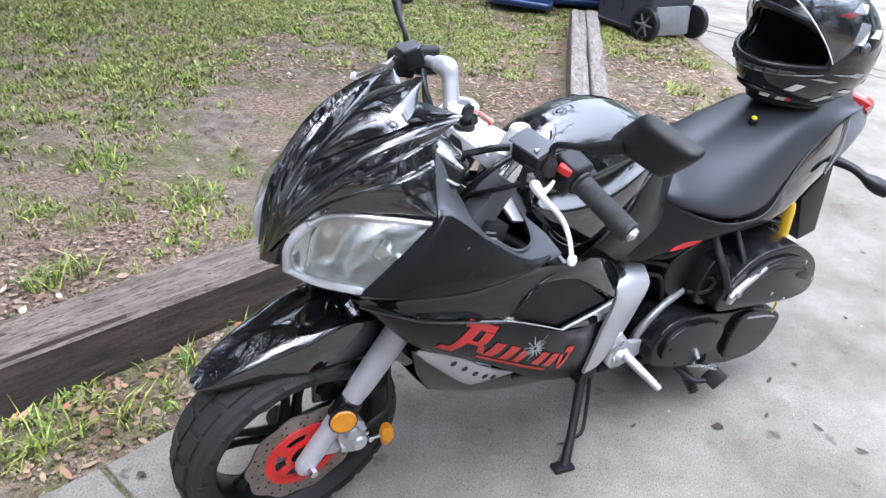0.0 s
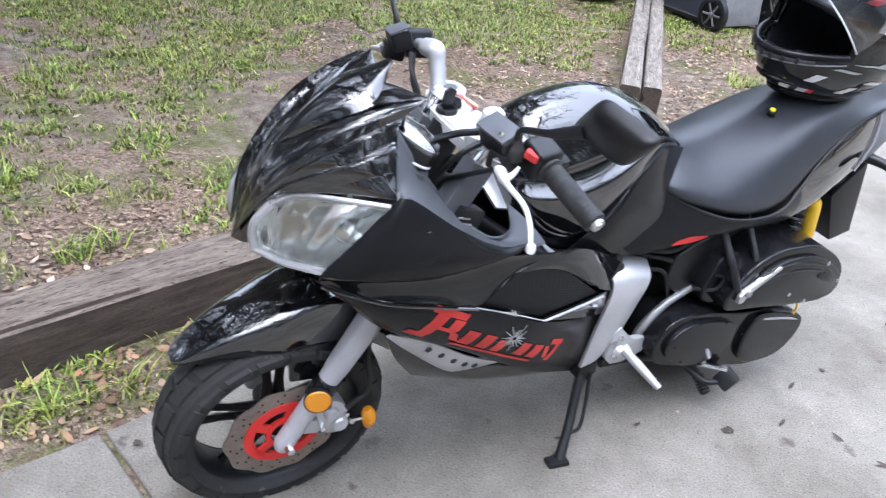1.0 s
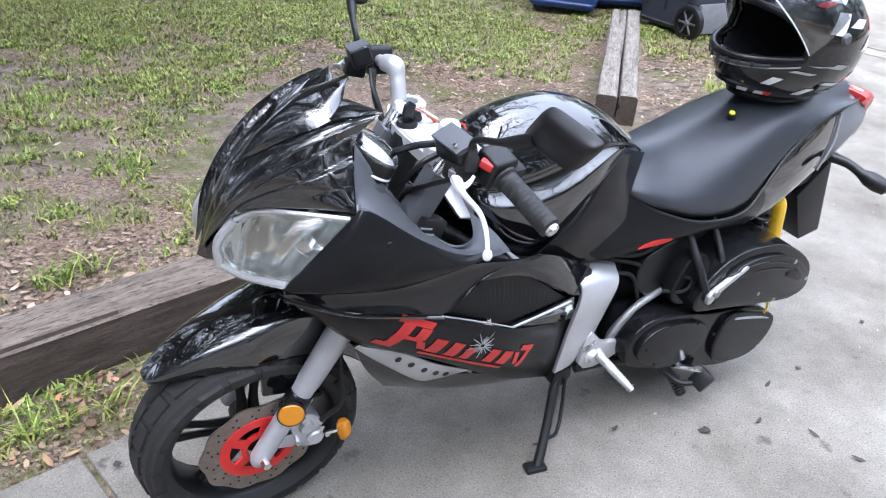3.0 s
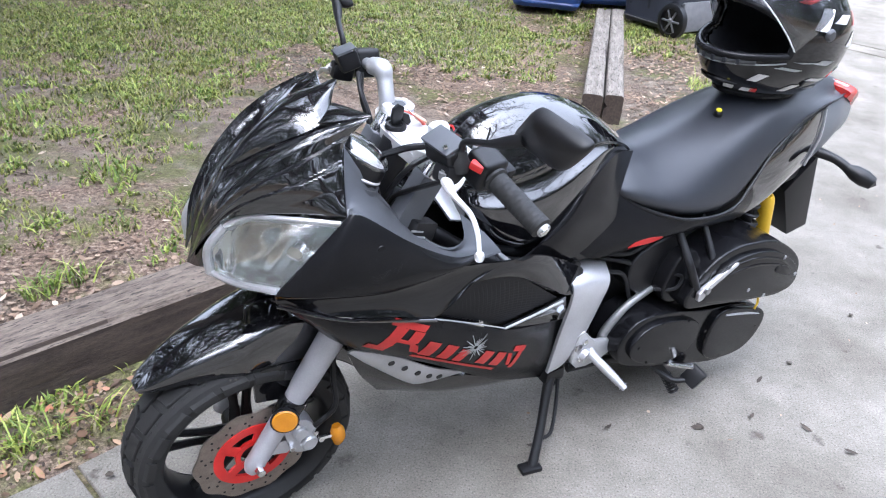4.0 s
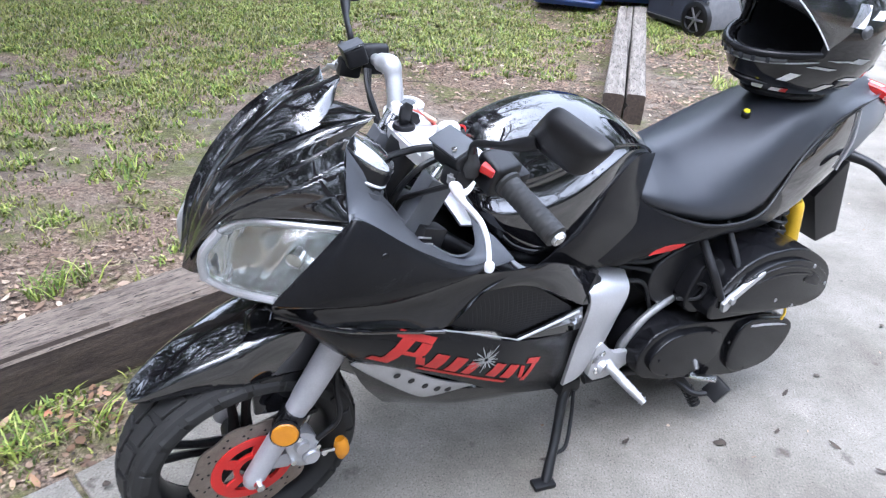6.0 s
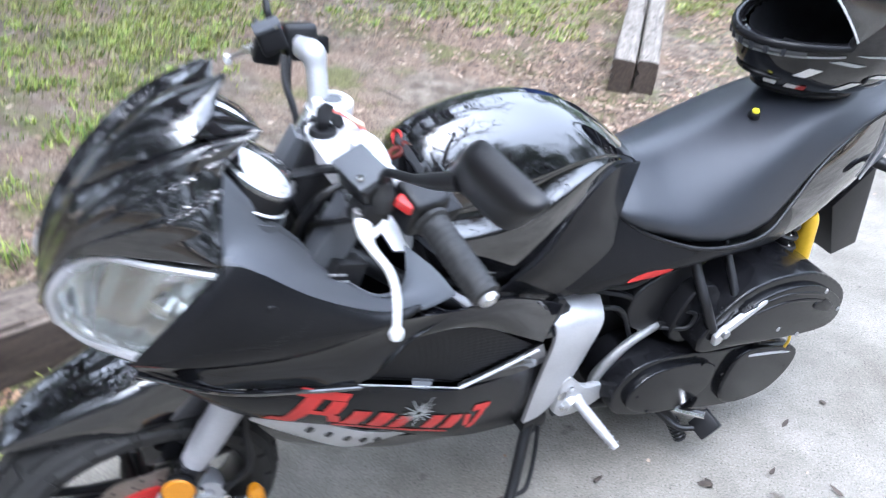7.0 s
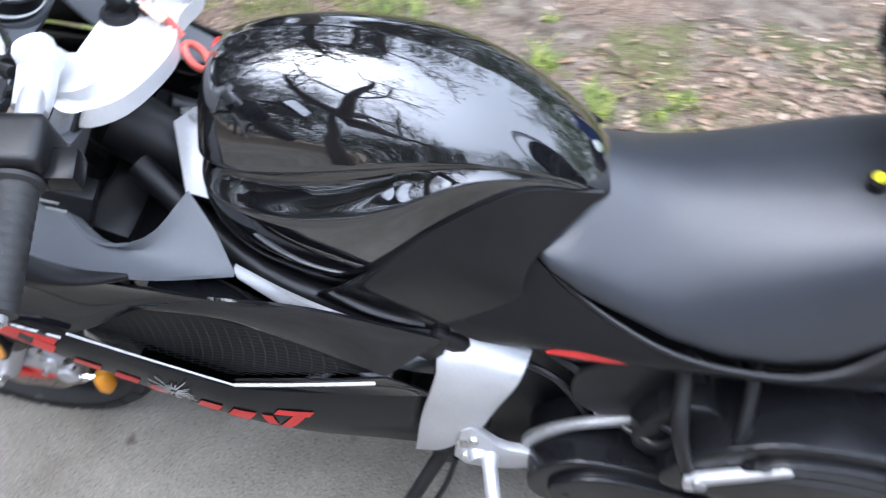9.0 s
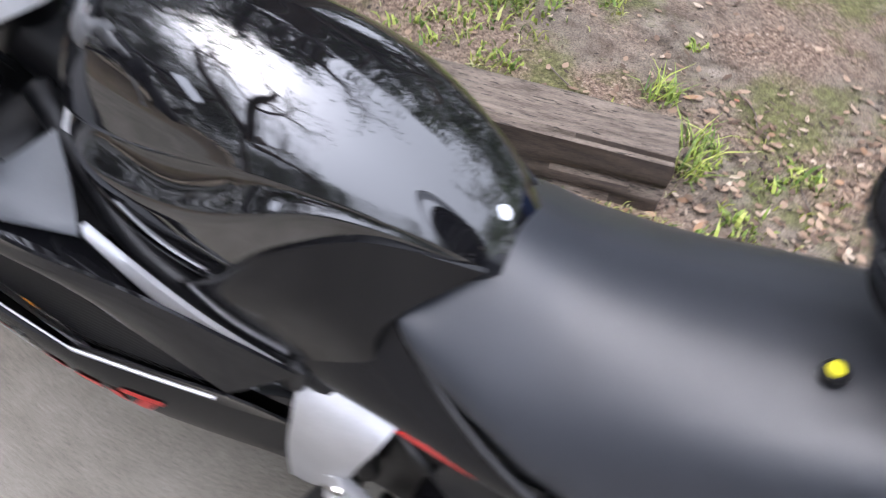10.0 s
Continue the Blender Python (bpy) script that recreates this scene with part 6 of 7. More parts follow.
    for s in (1, -1):
        part("visor_pivot", lathe([(0.0, 0.008), (0.009, 0.0075), (0.012, 0.004), (0.014, 0.0)], toward((0.0, s * 0.124, 0.034), (0.0, s * 0.3, 0.04)), 28), GREYTRIM, top)
    # chin vents and trims
    for k in range(7):
        a = -0.55 + 1.1 * k / 6
        p = surf(a, low(a) - 0.055, 0.0045)
        part("vent_slot", box(toward(p, p * 1.2), (0.009, 0.013, 0.006), 0.002), LINER, top)
    part("vent_band", tube([surf(a, low(a) - 0.055, -0.002) for a in (-0.75 + 1.5 * k / 12 for k in range(13))], 0.008, 60, 10), GREYTRIM, top, "dark grey slotted vent band")
    part("chin_vent", tube([surf(a, -0.76, 0.001) for a in (-0.6, -0.3, 0, 0.3, 0.6)], [0.002, 0.005, 0.006, 0.005, 0.002], 24, 8), SATIN, top)
    part("neck_roll", tube([surf(-math.pi + 2 * math.pi * k / 40, -1.05, 0.0) for k in range(41)], 0.009, 100, 8), SATIN, top)

    def mark(a0, a1, e0, e1, slant, material, name):
        bm = bmesh.new()
        rows_ = []
        for j in range(4):
            e = e0 + (e1 - e0) * j / 3
            rows_.append([surf(a0 + (a1 - a0) * i / 5 + slant * j / 3, e, 0.0016) for i in range(6)])
        grid_faces(bm, rows_)
        part(name, bm, material, top)

    for s in (1, -1):
        for a0, a1, e0, e1, sl, mat_ in ((0.30, 0.5, -0.9, -0.8, 0.05, WHITEDECAL), (0.62, 0.8, -0.9, -0.8, 0.06, WHITEDECAL), (0.8, 0.92, -0.9, -0.79, 0.02, REDDECAL), (0.72, 0.86, -0.62, -0.48, 0.14, WHITEDECAL),
                                         (1.25, 1.42, -0.78, -0.6, 0.16, WHITEDECAL), (1.55, 1.9, -0.5, -0.44, 0.1, WHITEDECAL), (2.0, 2.3, 0.1, 0.3, 0.2, WHITEDECAL), (1.2, 1.5, 0.75, 0.95, 0.2, WHITEDECAL), (2.1, 2.5, -0.35, -0.25, 0.1, GREYDECAL), (0.5, 0.8, 0.85, 0.92, 0.3, GREYDECAL), (1.3, 1.52, 0.28, 0.62, 0.1, WHITEDECAL), (1.62, 1.9, 0.42, 0.56, 0.18, WHITEDECAL), (0.95, 1.15, 0.62, 0.74, 0.2, REDDECAL), (1.2, 1.34, -0.22, -0.17, 0.3, GREYDECAL), (1.5, 1.75, -0.2, -0.12, 0.12, GREYDECAL), (2.2, 2.34, 0.4, 0.62, 0.1, REDDECAL), (1.0, 1.3, -0.36, -0.32, 0.1, GREYDECAL), (1.7, 2.1, -0.68, -0.62, 0.15, GREYDECAL)):
            mark(-s * a0, -s * a1, e0, e1, -s * sl, mat_, "marking")
    return top


helmet()


# ---- wheeled refuse bins standing on the soil ----
BINDARK = surface("charcoal_bin_plastic", (0.012, 0.014, 0.022), (0.024, 0.027, 0.038), 5, 0.5, 0.1, bump=0.08, fine=220, speck=((0.1, 0.1, 0.105), 0.28, 30))
BINBLUE = surface("blue_bin_plastic", (0.012, 0.035, 0.13), (0.02, 0.055, 0.2), 5, 0.45, 0.1, bump=0.08, fine=220, speck=((0.06, 0.08, 0.13), 0.28, 30))
BINGREY = surface("grey_wheel_plastic", (0.1, 0.1, 0.105), (0.17, 0.17, 0.175), 20, 0.55, 0.1, bump=0.06, fine=200)


def rounded(x0, x1, y0, y1, z, r=0.05, n=5):
    """A rectangle with rounded corners at height z."""
    out = []
    for cx, cy, a0 in ((x1 - r, y1 - r, 0), (x0 + r, y1 - r, 90), (x0 + r, y0 + r, 180), (x1 - r, y0 + r, 270)):
        out += [V((cx + r * math.cos(radians(a0 + 90 * k / n)), cy + r * math.sin(radians(a0 + 90 * k / n)), z)) for k in range(n + 1)]
    return out


def wheeled_bin(m, paint, label):
    """A two-wheeled refuse bin; its wheels and handle are at +x, origin on the ground under its middle."""
    top = thing("wheeled_bin", m, label, "refuse bin", "refuse bins")
    levels = [(-0.25, 0.2, 0.235, 0.035, 0.04), (-0.262, 0.21, 0.245, 0.05, 0.05), (-0.27, 0.215, 0.25, 0.075, 0.05), (-0.262, 0.21, 0.244, 0.085, 0.05), (-0.29, 0.25, 0.262, 0.4, 0.06), (-0.33, 0.3, 0.288, 0.9, 0.07), (-0.35, 0.32, 0.305, 0.915, 0.07), (-0.352, 0.322, 0.307, 0.965, 0.07), (-0.34, 0.31, 0.295, 0.97, 0.07)]
    part("body", loft([rounded(x0, x1, -w, w, z, r) for x0, x1, w, z, r in levels]), paint, top)
    # charcoal bin's lip is grey: the shine along its lower edge, put into colour
    part("base_lip", loft([rounded(-0.272, 0.217, -0.252, 0.252, z, 0.05) for z in (0.064, 0.071)]), BINGREY if paint is BINDARK else paint, top)
    part("lid", loft([rounded(x0, x1, -w, w, z, 0.07) for x0, x1, w, z in ((-0.365, 0.33, 0.315, 0.972), (-0.368, 0.333, 0.318, 0.99), (-0.34, 0.31, 0.295, 1.02), (-0.22, 0.2, 0.18, 1.04), (-0.05, 0.05, 0.04, 1.045))]), paint, top)
    part("handle", tube([(0.31, -0.2, 0.93), (0.39, -0.2, 0.955), (0.395, 0, 0.957), (0.39, 0.2, 0.955), (0.31, 0.2, 0.93)], 0.014, 30, 10), paint, top)
    part("axle_housing", box(pose(0.215, 0, 0.13, 0, -8, 0), (0.1, 0.36, 0.2), 0.02), BINGREY, top)
    part("axle", tube([(0.24, -0.285, 0.118), (0.24, 0.285, 0.118)], 0.01, 2, 10), CHROME, top)
    for s in (1, -1):
        for x in (-0.16, 0.02):
            part("rib", box(pose(x - 0.02, s * 0.262, 0.5, -3 * s, 2, 0), (0.03, 0.012, 0.7), 0.005), paint, top)
        wm = Matrix.Translation((0.24, s * 0.262, 0.118)) @ pose(0, 0, 0, -90 * s, 0, 0)
        w = part("wheel", lathe([(0.07, -0.026), (0.104, -0.028), (0.116, -0.02), (0.118, 0.0), (0.116, 0.02), (0.104, 0.028), (0.084, 0.027), (0.08, 0.012), (0.0, 0.01)], wm, 36), BLACK, top, "black rubber wheel with grey spoked hub")
        for k in range(6):
            part("spoke", box(wm @ pose(0, 0, 0.016, 0, 0, 60 * k) @ pose(0.045, 0, 0, 0, 0, 0), (0.07, 0.014, 0.012), 0.003, 1), BINGREY, w)
        part("hub", lathe([(0.0, 0.03), (0.014, 0.029), (0.02, 0.02), (0.02, 0.008)], wm, 16), BINGREY, w)
    return top


wheeled_bin(pose(1.165, 6.165, -0.006, 0, 0, -50), BINDARK, "charcoal plastic wheeled bin with spoked wheels, standing on soil")
wheeled_bin(pose(0.27, 6.53, -0.006, 0, 0, 84), BINBLUE, "blue plastic wheeled recycling bin standing on soil")
wheeled_bin(pose(0.72, 6.86, -0.006, 0, 0, 97), BINBLUE, "blue plastic wheeled bin standing behind the charcoal one")

# ---- grass, weeds, litter ----
GRASS = surface("grass_blades", (0.1, 0.16, 0.03), (0.25, 0.33, 0.08), 3, 0.6, 0.1)


def island_colours(material, stops):
    n, l = material.node_tree.nodes, material.node_tree.links
    g = n.new("ShaderNodeNewGeometry")
    r = n.new("ShaderNodeValToRGB")
    while len(r.color_ramp.elements) < len(stops):
        r.color_ramp.elements.new(0.5)
    for e, (p, c) in zip(r.color_ramp.elements, stops):
        e.position, e.color = p, (*c, 1)
    l.new(g.outputs["Random Per Island"], r.inputs[0])
    l.new(r.outputs[0], n["Principled BSDF"].inputs["Base Color"])


island_colours(GRASS, [(0.0, (0.045, 0.07, 0.014)), (0.35, (0.135, 0.16, 0.028)), (0.72, (0.28, 0.29, 0.055)), (0.92, (0.33, 0.32, 0.14)), (1.0, (0.34, 0.28, 0.18))])
WEED = surface("weed_leaves", (0.1, 0.2, 0.03), (0.2, 0.34, 0.06), 20, 0.5, 0.1)
island_colours(WEED, [(0.0, (0.07, 0.13, 0.02)), (0.55, (0.2, 0.27, 0.04)), (0.9, (0.36, 0.41, 0.08)), (1.0, (0.42, 0.44, 0.14))])
LEAF = surface("dead_leaves", (0.2, 0.12, 0.07), (0.4, 0.28, 0.18), 40, 0.75, 0.1)
island_colours(LEAF, [(0.0, (0.07, 0.045, 0.03)), (0.3, (0.18, 0.115, 0.075)), (0.6, (0.26, 0.172, 0.115)), (0.85, (0.34, 0.24, 0.165)), (1.0, (0.46, 0.37, 0.28))])
CHIPS = surface("bark_chips", (0.1, 0.07, 0.045), (0.25, 0.18, 0.12), 40, 0.85, 0.08)
island_colours(CHIPS, [(0.0, (0.025, 0.018, 0.013)), (0.45, (0.07, 0.047, 0.033)), (0.8, (0.16, 0.11, 0.078)), (1.0, (0.34, 0.26, 0.19))])
LEAFWARM = surface("russet_leaves", (0.25, 0.12, 0.05), (0.45, 0.25, 0.12), 40, 0.7, 0.1)
island_colours(LEAFWARM, [(0.0, (0.06, 0.04, 0.026)), (0.35, (0.18, 0.1, 0.055)), (0.7, (0.31, 0.18, 0.1)), (0.92, (0.4, 0.28, 0.18)), (1.0, (0.42, 0.12, 0.06))])


def on_soil(x, y, margin=0.0):
    p = Vector((x, y, 0)) - EDGE
    s, n = p.dot(D), p.dot(N)
    lim = -0.27 if s < 3.6 else (-0.27 + (s - 3.6) * 0.8 if s < 4.75 else 0.65 + (s - 4.75) * 0.9)
    if n < lim + margin or s > 5.9:
        return False
    if -0.02 < n < 0.175 and s < 1.35:
        return False
    if 0.46 < x - (y - 3.87) * 0.06 < 0.72 and 3.84 < y < 5.97:
        return False
    return True


def patchiness(x, y):
    """How grassy the soil is here, 0 to 1."""
    v = noise.noise((x * 0.75 + 3.1, y * 0.95, 2.2)) + 0.55 * noise.noise((x * 2.4, y * 2.4, 5.5)) + 0.35 * noise.noise((x * 6, y * 6, 8.8))
    band = 0.75 * math.exp(-((y - 4.75 + 0.12 * x) / 0.55) ** 2) if -2.4 < x < 0.55 else 0
    bare = 0.9 * math.exp(-((x + 0.15) / 1.0) ** 2 - ((y - 3.3) / 1.1) ** 2) + (0.8 if x > 0.35 and y < 5.2 else 0) + 0.5 * math.exp(-((x + 1.0) / 0.5) ** 2 - ((y - 1.9) / 0.5) ** 2)
    left = 0.35 if x < -1.2 else 0
    bare += 1.3 * math.exp(-((x - 0.05) / 1.0) ** 2 - ((y - 3.75) / 0.62) ** 2)
    v += 0.5 * noise.noise((x * 13, y * 13, 3.3))
    return max(0.0, min(1.0, 0.42 + 1.15 * v + band + left - bare))


def blades(name, spots, material, label, category, high, wide, seed):
    r = random.Random(seed)
    verts, faces = [], []
    for x, y, z, k in spots:
        a, h, w = r.uniform(0, 6.283), high * k * r.uniform(0.5, 1.3), wide * r.uniform(0.6, 1.3)
        lean_ = r.uniform(0.4, 1.7) * h
        c, s = math.cos(a), math.sin(a)
        b = len(verts)
        verts += [(x - s * w, y + c * w, z - 0.004), (x + s * w, y - c * w, z - 0.004), (x + c * lean_ * 0.4 + s * w * 0.8, y + s * lean_ * 0.4 - c * w * 0.8, z + h * 0.6),
                  (x + c * lean_ * 0.4 - s * w * 0.8, y + s * lean_ * 0.4 + c * w * 0.8, z + h * 0.6), (x + c * lean_, y + s * lean_, z + h * r.uniform(0.75, 1.0))]
        faces += [(b, b + 1, b + 2, b + 3), (b + 3, b + 2, b + 4)]
    me = bpy.data.meshes.new(name)
    me.from_pydata(verts, [], faces)
    me.materials.append(material)
    return tagged(new(name, me), label, category, kind="stuff")


def scatter(count, seed, area, keep):
    r = random.Random(seed)
    out = []
    for _ in range(count):
        x, y = r.uniform(area[0], area[1]), r.uniform(area[2], area[3])
        k = keep(x, y)
        if k > 0 and r.random() < k:
            out.append((x, y, ground_height(x, y), r))
    return out


lawn = [(x, y, z, 0.6 + 0.6 * patchiness(x, y)) for x, y, z, _ in scatter(250000, 11, (-4.6, 2.0, 1.2, 8.0), lambda x, y: patchiness(x, y) ** 1.6 if on_soil(x, y, 0.02) else 0)]
clover = []
for x, y, z, r in scatter(13000, 12, (-4.6, 2.0, 1.2, 8.0), lambda x, y: 0.1 + 0.9 * patchiness(x, y) if on_soil(x, y, 0.03) and patchiness(x, y) > 0.06 else 0):
    size, leafy = r.uniform(0.02, 0.055), r.random() < 0.5
    for _ in range(int(260 * size) + 8):
        a, q = r.uniform(0, 6.283), size * r.random() ** 0.6
        (clover if leafy else lawn).append((x + q * math.cos(a), y + q * math.sin(a), z, r.uniform(0.7, 1.5) * (1.25 - 0.5 * q / size)))
blades("grass", lawn, GRASS, "thin patchy lawn grass on sandy soil", "grass", 0.021, 0.003, 5)
blades("low_weeds", clover, WEED, "low leafy green weeds in thin lawn", "weeds", 0.02, 0.0045, 7)
tufts = []
rt = random.Random(21)
for tx, ty, n_, spread in ((-0.745, 1.3, 34, 0.035), (-0.7, 1.36, 20, 0.03), (-0.63, 1.42, 26, 0.03), (-0.56, 1.62, 22, 0.03), (-0.45, 1.78, 18, 0.03), (-1.065, 1.892, 90, 0.06), (-1.0, 1.98, 40, 0.05), (-0.383, 2.677, 70, 0.045), (-0.19, 2.66, 60, 0.05), (-0.13, 2.58, 40, 0.04), (-1.55, 2.2, 70, 0.08), (-0.9, 2.5, 60, 0.08), (0.82, 5.75, 60, 0.07), (0.5, 5.9, 50, 0.07), (-1.3, 2.7, 60, 0.09), (1.2, 4.7, 110, 0.12), (1.3, 4.3, 90, 0.12), (0.95, 3.9, 40, 0.1), (-2.0, 3.2, 120, 0.14), (-1.7, 1.6, 60, 0.1), (1.45, 6.5, 70, 0.1)):
    for _ in range(n_):
        a, q = rt.uniform(0, 6.283), spread * rt.random() ** 0.5
        tufts.append((tx + q * math.cos(a), ty + q * math.sin(a), ground_height(tx, ty), rt.uniform(0.5, 1.3)))
blades("weeds", tufts, WEED, "bright green weed tufts in the soil", "weeds", 0.06, 0.0026, 6)


def leaves(name, spots, material, label, category, size, seed):
    r = random.Random(seed)
    verts, faces = [], []
    for x, y, z in spots:
        a, l_, w = r.uniform(0, 6.283), size * r.uniform(0.5, 1.4), size * r.uniform(0.16, 0.34)
        up, tilt, cup = r.uniform(0.001, 0.008), r.uniform(-0.3, 0.3), r.uniform(-0.25, 0.5)
        d, n = Vector((math.cos(a), math.sin(a), tilt)), Vector((-math.sin(a), math.cos(a), r.uniform(-0.3, 0.3)))
        c = Vector((x, y, z + up + abs(tilt) * l_ * 0.4))
        b = len(verts)
        for t, q in ((-0.5, 0.0), (-0.2, 1.0), (0.2, 0.9), (0.5, 0.0)):
            lift = cup * l_ * (t * t) * 1.5
            if q == 0:
                verts.append(c + d * l_ * t + Vector((0, 0, lift)))
            else:
                verts.append(c + d * l_ * t + n * w * q + Vector((0, 0, lift + cup * w * 0.5)))
                verts.append(c + d * l_ * t + Vector((0, 0, lift)))
                verts.append(c + d * l_ * t - n * w * q + Vector((0, 0, lift + cup * w * 0.5)))
        faces += [(b, b + 2, b + 1), (b, b + 3, b + 2), (b + 1, b + 2, b + 5, b + 4), (b + 2, b + 3, b + 6, b + 5), (b + 4, b + 5, b + 7), (b + 5, b + 6, b + 7)]
    me = bpy.data.meshes.new(name)
    me.from_pydata(verts, [], faces)
    me.materials.append(material)
    return tagged(new(name, me), label, category, kind="stuff")


def litter_keep(x, y):
    if not on_soil(x, y):
        return 0
    g = patchiness(x, y)
    v = noise.noise((x * 1.1, y * 1.1, 7.7)) + 0.5 * noise.noise((x * 4, y * 4, 1.1))
    return max(0.03, min(1, 0.4 + 0.9 * v - 0.55 * g + (0.5 if x > 0.1 else 0)))


leaves("leaf_litter", [(x, y, z) for x, y, z, _ in scatter(60000, 31, (-4.4, 2.0, 1.2, 7.6), litter_keep)], LEAF, "dry brown leaf litter and chips on soil", "leaf litter", 0.028, 8)
leaves("mulch_chips", [(x, y, z) for x, y, z, _ in scatter(70000, 33, (-3.4, 2.0, 1.4, 6.6), litter_keep)], CHIPS, "small dark brown bark and leaf chips on soil", "mulch", 0.015, 14)


def strip_keep(x, y):
    p = Vector((x, y, 0)) - EDGE
    s, n = p.dot(D), p.dot(N)
    if -0.26 < n < -0.01 and -1.5 < s < 1.9:
        return 0.45 + 0.5 * noise.noise((x * 5, y * 5, 2.1)) + (0.3 if n > -0.12 else 0)
    return 0.06 if (1.35 < s < 2.4 and -0.2 < n < 0.5) else 0


leaves("russet_leaves", [(x, y, z) for x, y, z, _ in scatter(9000, 41, (-2.0, 1.2, 0.2, 3.6), strip_keep)], LEAFWARM, "russet dead leaves along the edging timber", "leaf litter", 0.033, 9)
leaves("strip_chips", [(x, y, z) for x, y, z, _ in scatter(30000, 43, (-2.0, 1.2, 0.2, 3.6), strip_keep)], CHIPS, "dark brown chips and leaf crumbs beside the driveway", "mulch", 0.016, 15)


def drive_keep(x, y):
    p = Vector((x, y, 0)) - EDGE
    s, n = p.dot(D), p.dot(N)
    return 0.5 * max(0, 0.5 + noise.noise((x * 1.5, y * 1.5, 6.1))) if n < -0.3 and s < 5 else 0


r_ = random.Random(51)
crumbs = [(x, y, 0.001) for x, y, z, _ in scatter(900, 52, (-0.8, 2.6, 1.0, 5.6), drive_keep)]
leaves("crumbs", crumbs, LEAF, "small dry leaf crumbs scattered on the concrete", "debris", 0.012, 10)
flakes = [(0.757, 1.667, 0.001), (0.765, 1.672, 0.001), (0.54, 1.614, 0.001), (1.026, 1.721, 0.001), (1.112, 1.652, 0.001), (0.95, 1.9, 0.001), (0.36, 1.52, 0.001), (1.3, 2.3, 0.001), (-0.515, 1.24, 0.001), (1.05, 2.0, 0.001), (0.9, 1.74, 0.001)]
leaves("dark_flakes", flakes, MOSSY, "dark damp leaf flakes on the concrete", "debris", 0.028, 12)
twigs = bmesh.new()
for _ in range(170):
    x, y = r_.uniform(-4, 1.8), r_.uniform(1.6, 6.5)
    if on_soil(x, y):
        a, l_ = r_.uniform(0, 6.283), r_.uniform(0.04, 0.16)
        z = ground_height(x, y) + 0.006
        tube_into(twigs, [(x, y, z), (x + l_ * 0.5 * math.cos(a), y + l_ * 0.5 * math.sin(a), z + 0.006), (x + l_ * math.cos(a + 0.2), y + l_ * math.sin(a + 0.2), z)], 0.0022, 4, 5)
tagged(part("twigs", twigs, TIMBER), "small dry fallen twigs on the soil", "twigs", kind="stuff")


# ---- unseen oaks round the yard, added to shade it and show in the gloss ----
BARK = surface("oak_bark", (0.05, 0.04, 0.032), (0.15, 0.125, 0.105), 14, 0.92, 0.05, bump=1.0, fine=50, stretch=(3, 3, 0.6))
OAKLEAF = surface("oak_leaves", (0.03, 0.06, 0.015), (0.09, 0.13, 0.04), 3, 0.5, 0.1)
island_colours(OAKLEAF, [(0.0, (0.025, 0.05, 0.012)), (0.6, (0.05, 0.09, 0.025)), (1.0, (0.1, 0.14, 0.045))])


def oak(m, seed, label, leafy=1.0, stout=1.0, forks=2, taper=0.6):
    r = random.Random(seed)
    tree = thing("oak_tree", m, label, "tree", "oaks round the yard")
    wood = bmesh.new()
    tips = []

    def limb(p, d, length, radius, depth):
        pts, rad = [p], [radius]
        q, e = p.copy(), d.copy()
        k = 5
        for i in range(k):
            e = (e + Vector((r.uniform(-1, 1), r.uniform(-1, 1), r.uniform(-0.5, 0.7))) * 0.28).normalized()
            q = q + e * length / k
            pts.append(q.copy())
            rad.append(radius * (1 - 0.55 * (i + 1) / k))
            if depth > 0 and i >= 1:
                for _ in range(2):
                    side = e.orthogonal().normalized()
                    side.rotate(Matrix.Rotation(r.uniform(0, 6.283), 3, e))
                    nd = (e * 0.55 + side * r.uniform(0.6, 1.0) + Vector((0, 0, 0.15))).normalized()
                    limb(q, nd, length * r.uniform(0.45, 0.65), rad[-1] * taper, depth - 1)
            if depth <= 1:
                tips.append(q.copy())
        tube_into(wood, pts, rad, 10 if depth > 1 else 6, 10 if depth > 1 else 5)

    limb(Vector((0, 0, -0.1)), Vector((0, 0, 1)), 3.2, 0.24, 0)
    for k in range(5):
        a = 2 * math.pi * k / 5 + r.uniform(-0.4, 0.4)
        limb(Vector((0, 0, 2.6 + 0.15 * k)), Vector((math.cos(a), math.sin(a), r.uniform(0.45, 0.9))).normalized(), r.uniform(4.0, 5.2), 0.14 * stout, forks)
    part("trunk", wood, BARK, tree)
    verts, faces = [], []
    for t in tips:
        if t.z < 2.7 or r.random() > 0.52 * leafy:
            continue
        for _ in range(17):
            c = t + Vector((r.gauss(0, 0.3), r.gauss(0, 0.3), r.gauss(0, 0.2)))
            u = Vector((r.uniform(-1, 1), r.uniform(-1, 1), r.uniform(-0.6, 0.6))).normalized()
            w = u.orthogonal().normalized()
            w.rotate(Matrix.Rotation(r.uniform(0, 6.283), 3, u))
            l_ = r.uniform(0.05, 0.1)
            b = len(verts)
            verts += [c - u * l_, c + w * l_ * 0.45, c + u * l_, c - w * l_ * 0.45]
            faces.append((b, b + 1, b + 2, b + 3))
    me = bpy.data.meshes.new("crown")
    me.from_pydata(verts, [], faces)
    me.materials.append(OAKLEAF)
    crown = new("crown", me)
    crown.parent = tree
    return tree


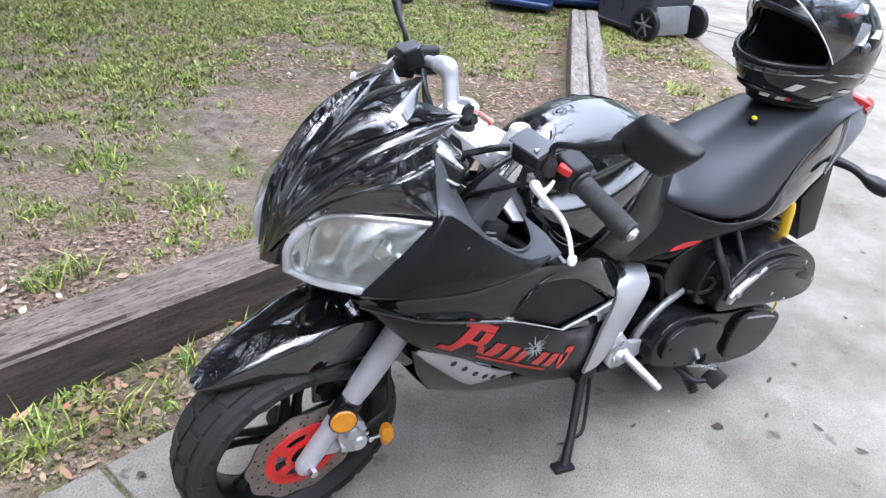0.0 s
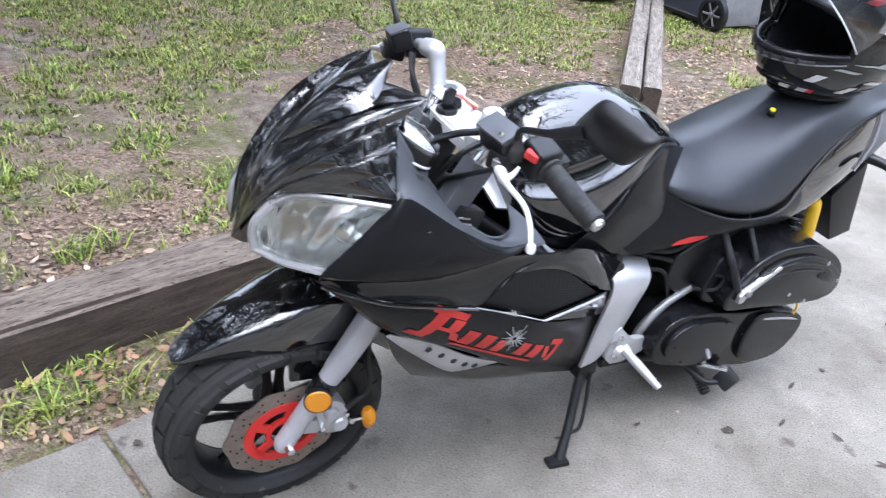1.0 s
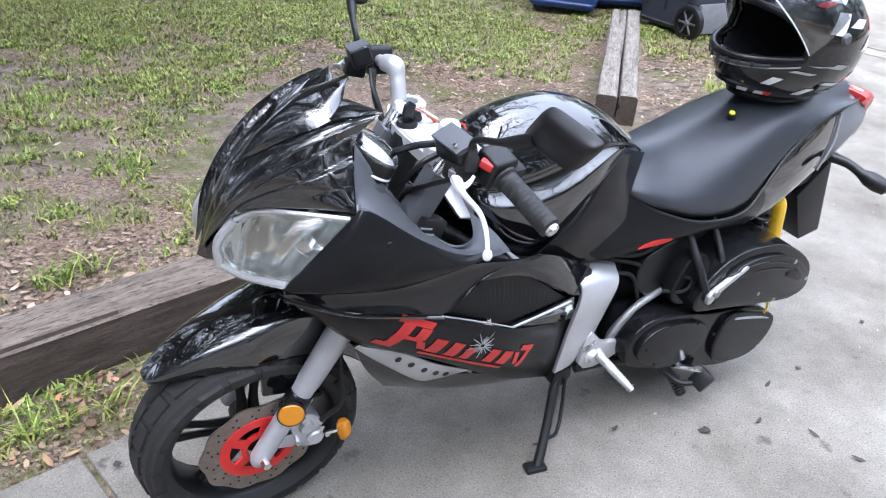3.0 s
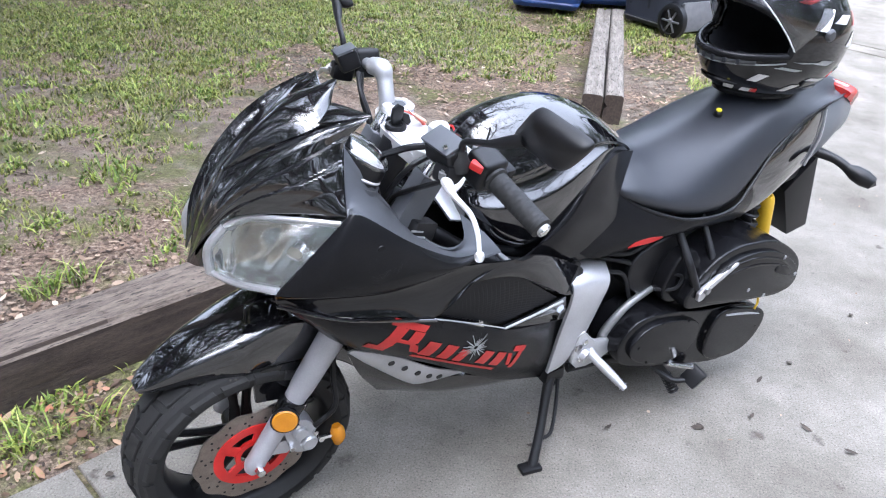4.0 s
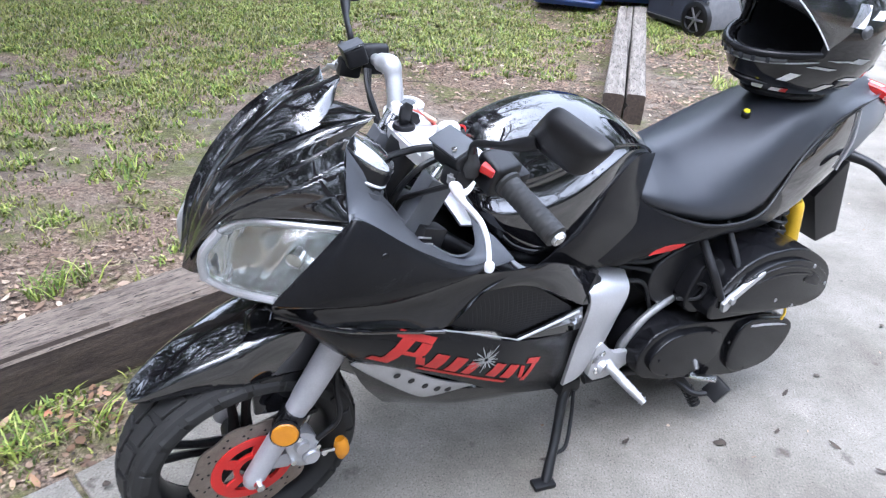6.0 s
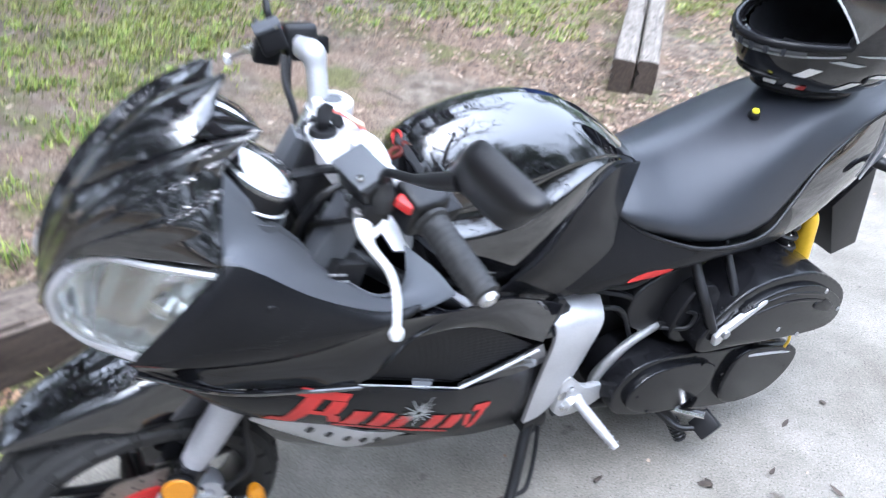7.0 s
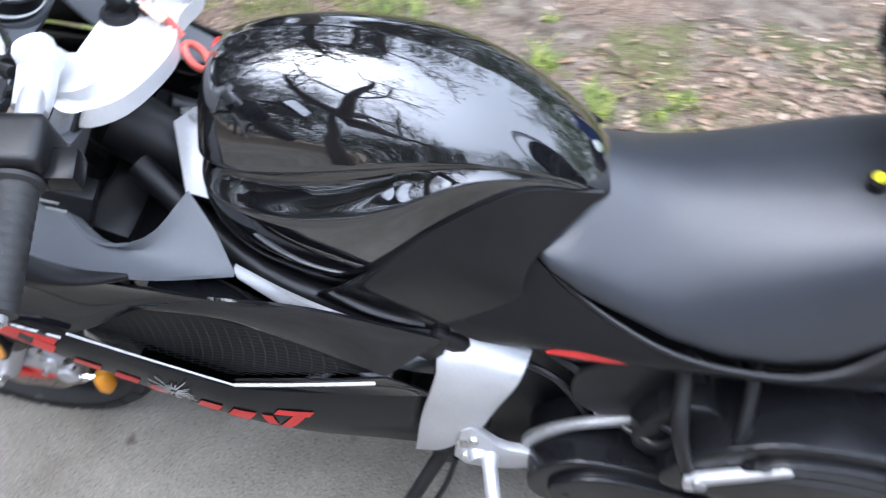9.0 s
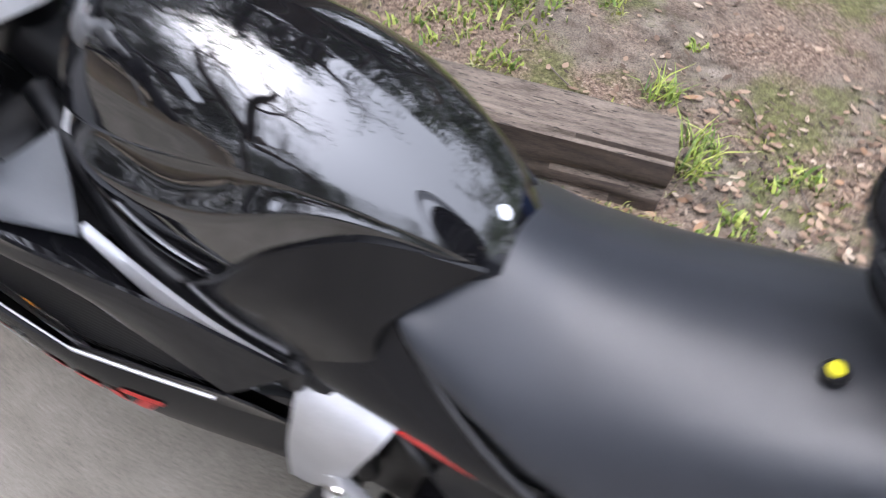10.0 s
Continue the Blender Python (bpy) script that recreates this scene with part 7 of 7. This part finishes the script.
first_oak = oak(pose(-7.5, -7.0, 0, 0, 0, 10), 3, "unseen live oak with spreading limbs and small dark leaves, added for shade")
for x, y, a, k in ((14.5, -8.0, 80, 1.0), (-5.5, 11.5, 120, 1.35), (-9.5, 2.0, 20, 1.35), (-1.5, -12.5, 30, 1.1), (-7.2, -1.6, 200, 1.2)):
    copy_thing(first_oak, pose(x, y, 0, 0, 0, a) @ Matrix.Scale(k, 4))
oak(pose(-4.1, 3.9, 0, 0, 0, 0) @ Matrix.Scale(1.3, 4), 8, "large live oak whose leafy limbs reach over the yard", 1.0, 1.9)
oak(pose(2.3, -4.4, 0, 0, 0, 25) @ Matrix.Scale(1.25, 4), 21, "old live oak with bare crooked limbs and fine twigs", 0.02, 1.7, 3, 0.4)
# unseen ring of oak copies, added to block the low sky
for k in range(16):
    a = 2 * math.pi * (k + 0.3 * math.sin(5 * k)) / 16
    far = 16.5 + 2.0 * math.sin(3.1 * k) + (4 if 0.9 < a < 2.2 else 0)
    copy_thing(first_oak, pose(far * math.cos(a), 2 + far * math.sin(a), 0, 0, 0, 77 * k) @ Matrix.Scale(1.0 + 0.15 * math.sin(2.3 * k) + (0.7 if 1.7 < a < 3.6 else 0), 4))


def foliage_screen(count, seed):
    """Unseen dense foliage all round the yard, added to darken the low horizon."""
    r = random.Random(seed)
    verts, faces = [], []
    while len(faces) < count:
        a, far = r.uniform(0, 6.283), r.uniform(15, 20)
        high = 4.6 + 2.5 * noise.noise((3 * math.cos(a), 3 * math.sin(a), 0.4)) + 2.2 * noise.noise((11 * math.cos(a), 11 * math.sin(a), 2.4))
        c = Vector((far * math.cos(a), 2 + far * math.sin(a), high * r.random() ** 0.8))
        for _ in range(8):
            q = c + Vector((r.gauss(0, 0.35), r.gauss(0, 0.35), abs(r.gauss(0, 0.3))))
            u = Vector((r.uniform(-1, 1), r.uniform(-1, 1), r.uniform(-1, 1))).normalized()
            w = u.orthogonal().normalized()
            l_ = r.uniform(0.1, 0.2)
            b = len(verts)
            verts += [q - u * l_, q + w * l_ * 0.55, q + u * l_, q - w * l_ * 0.55]
            faces.append((b, b + 1, b + 2, b + 3))
    me = bpy.data.meshes.new("foliage_screen")
    me.from_pydata(verts, [], faces)
    me.materials.append(OAKLEAF)
    return tagged(new("foliage_screen", me), "unseen dense dark green foliage ring, added to block low sky", "bushes", kind="stuff")


foliage_screen(60000, 77)
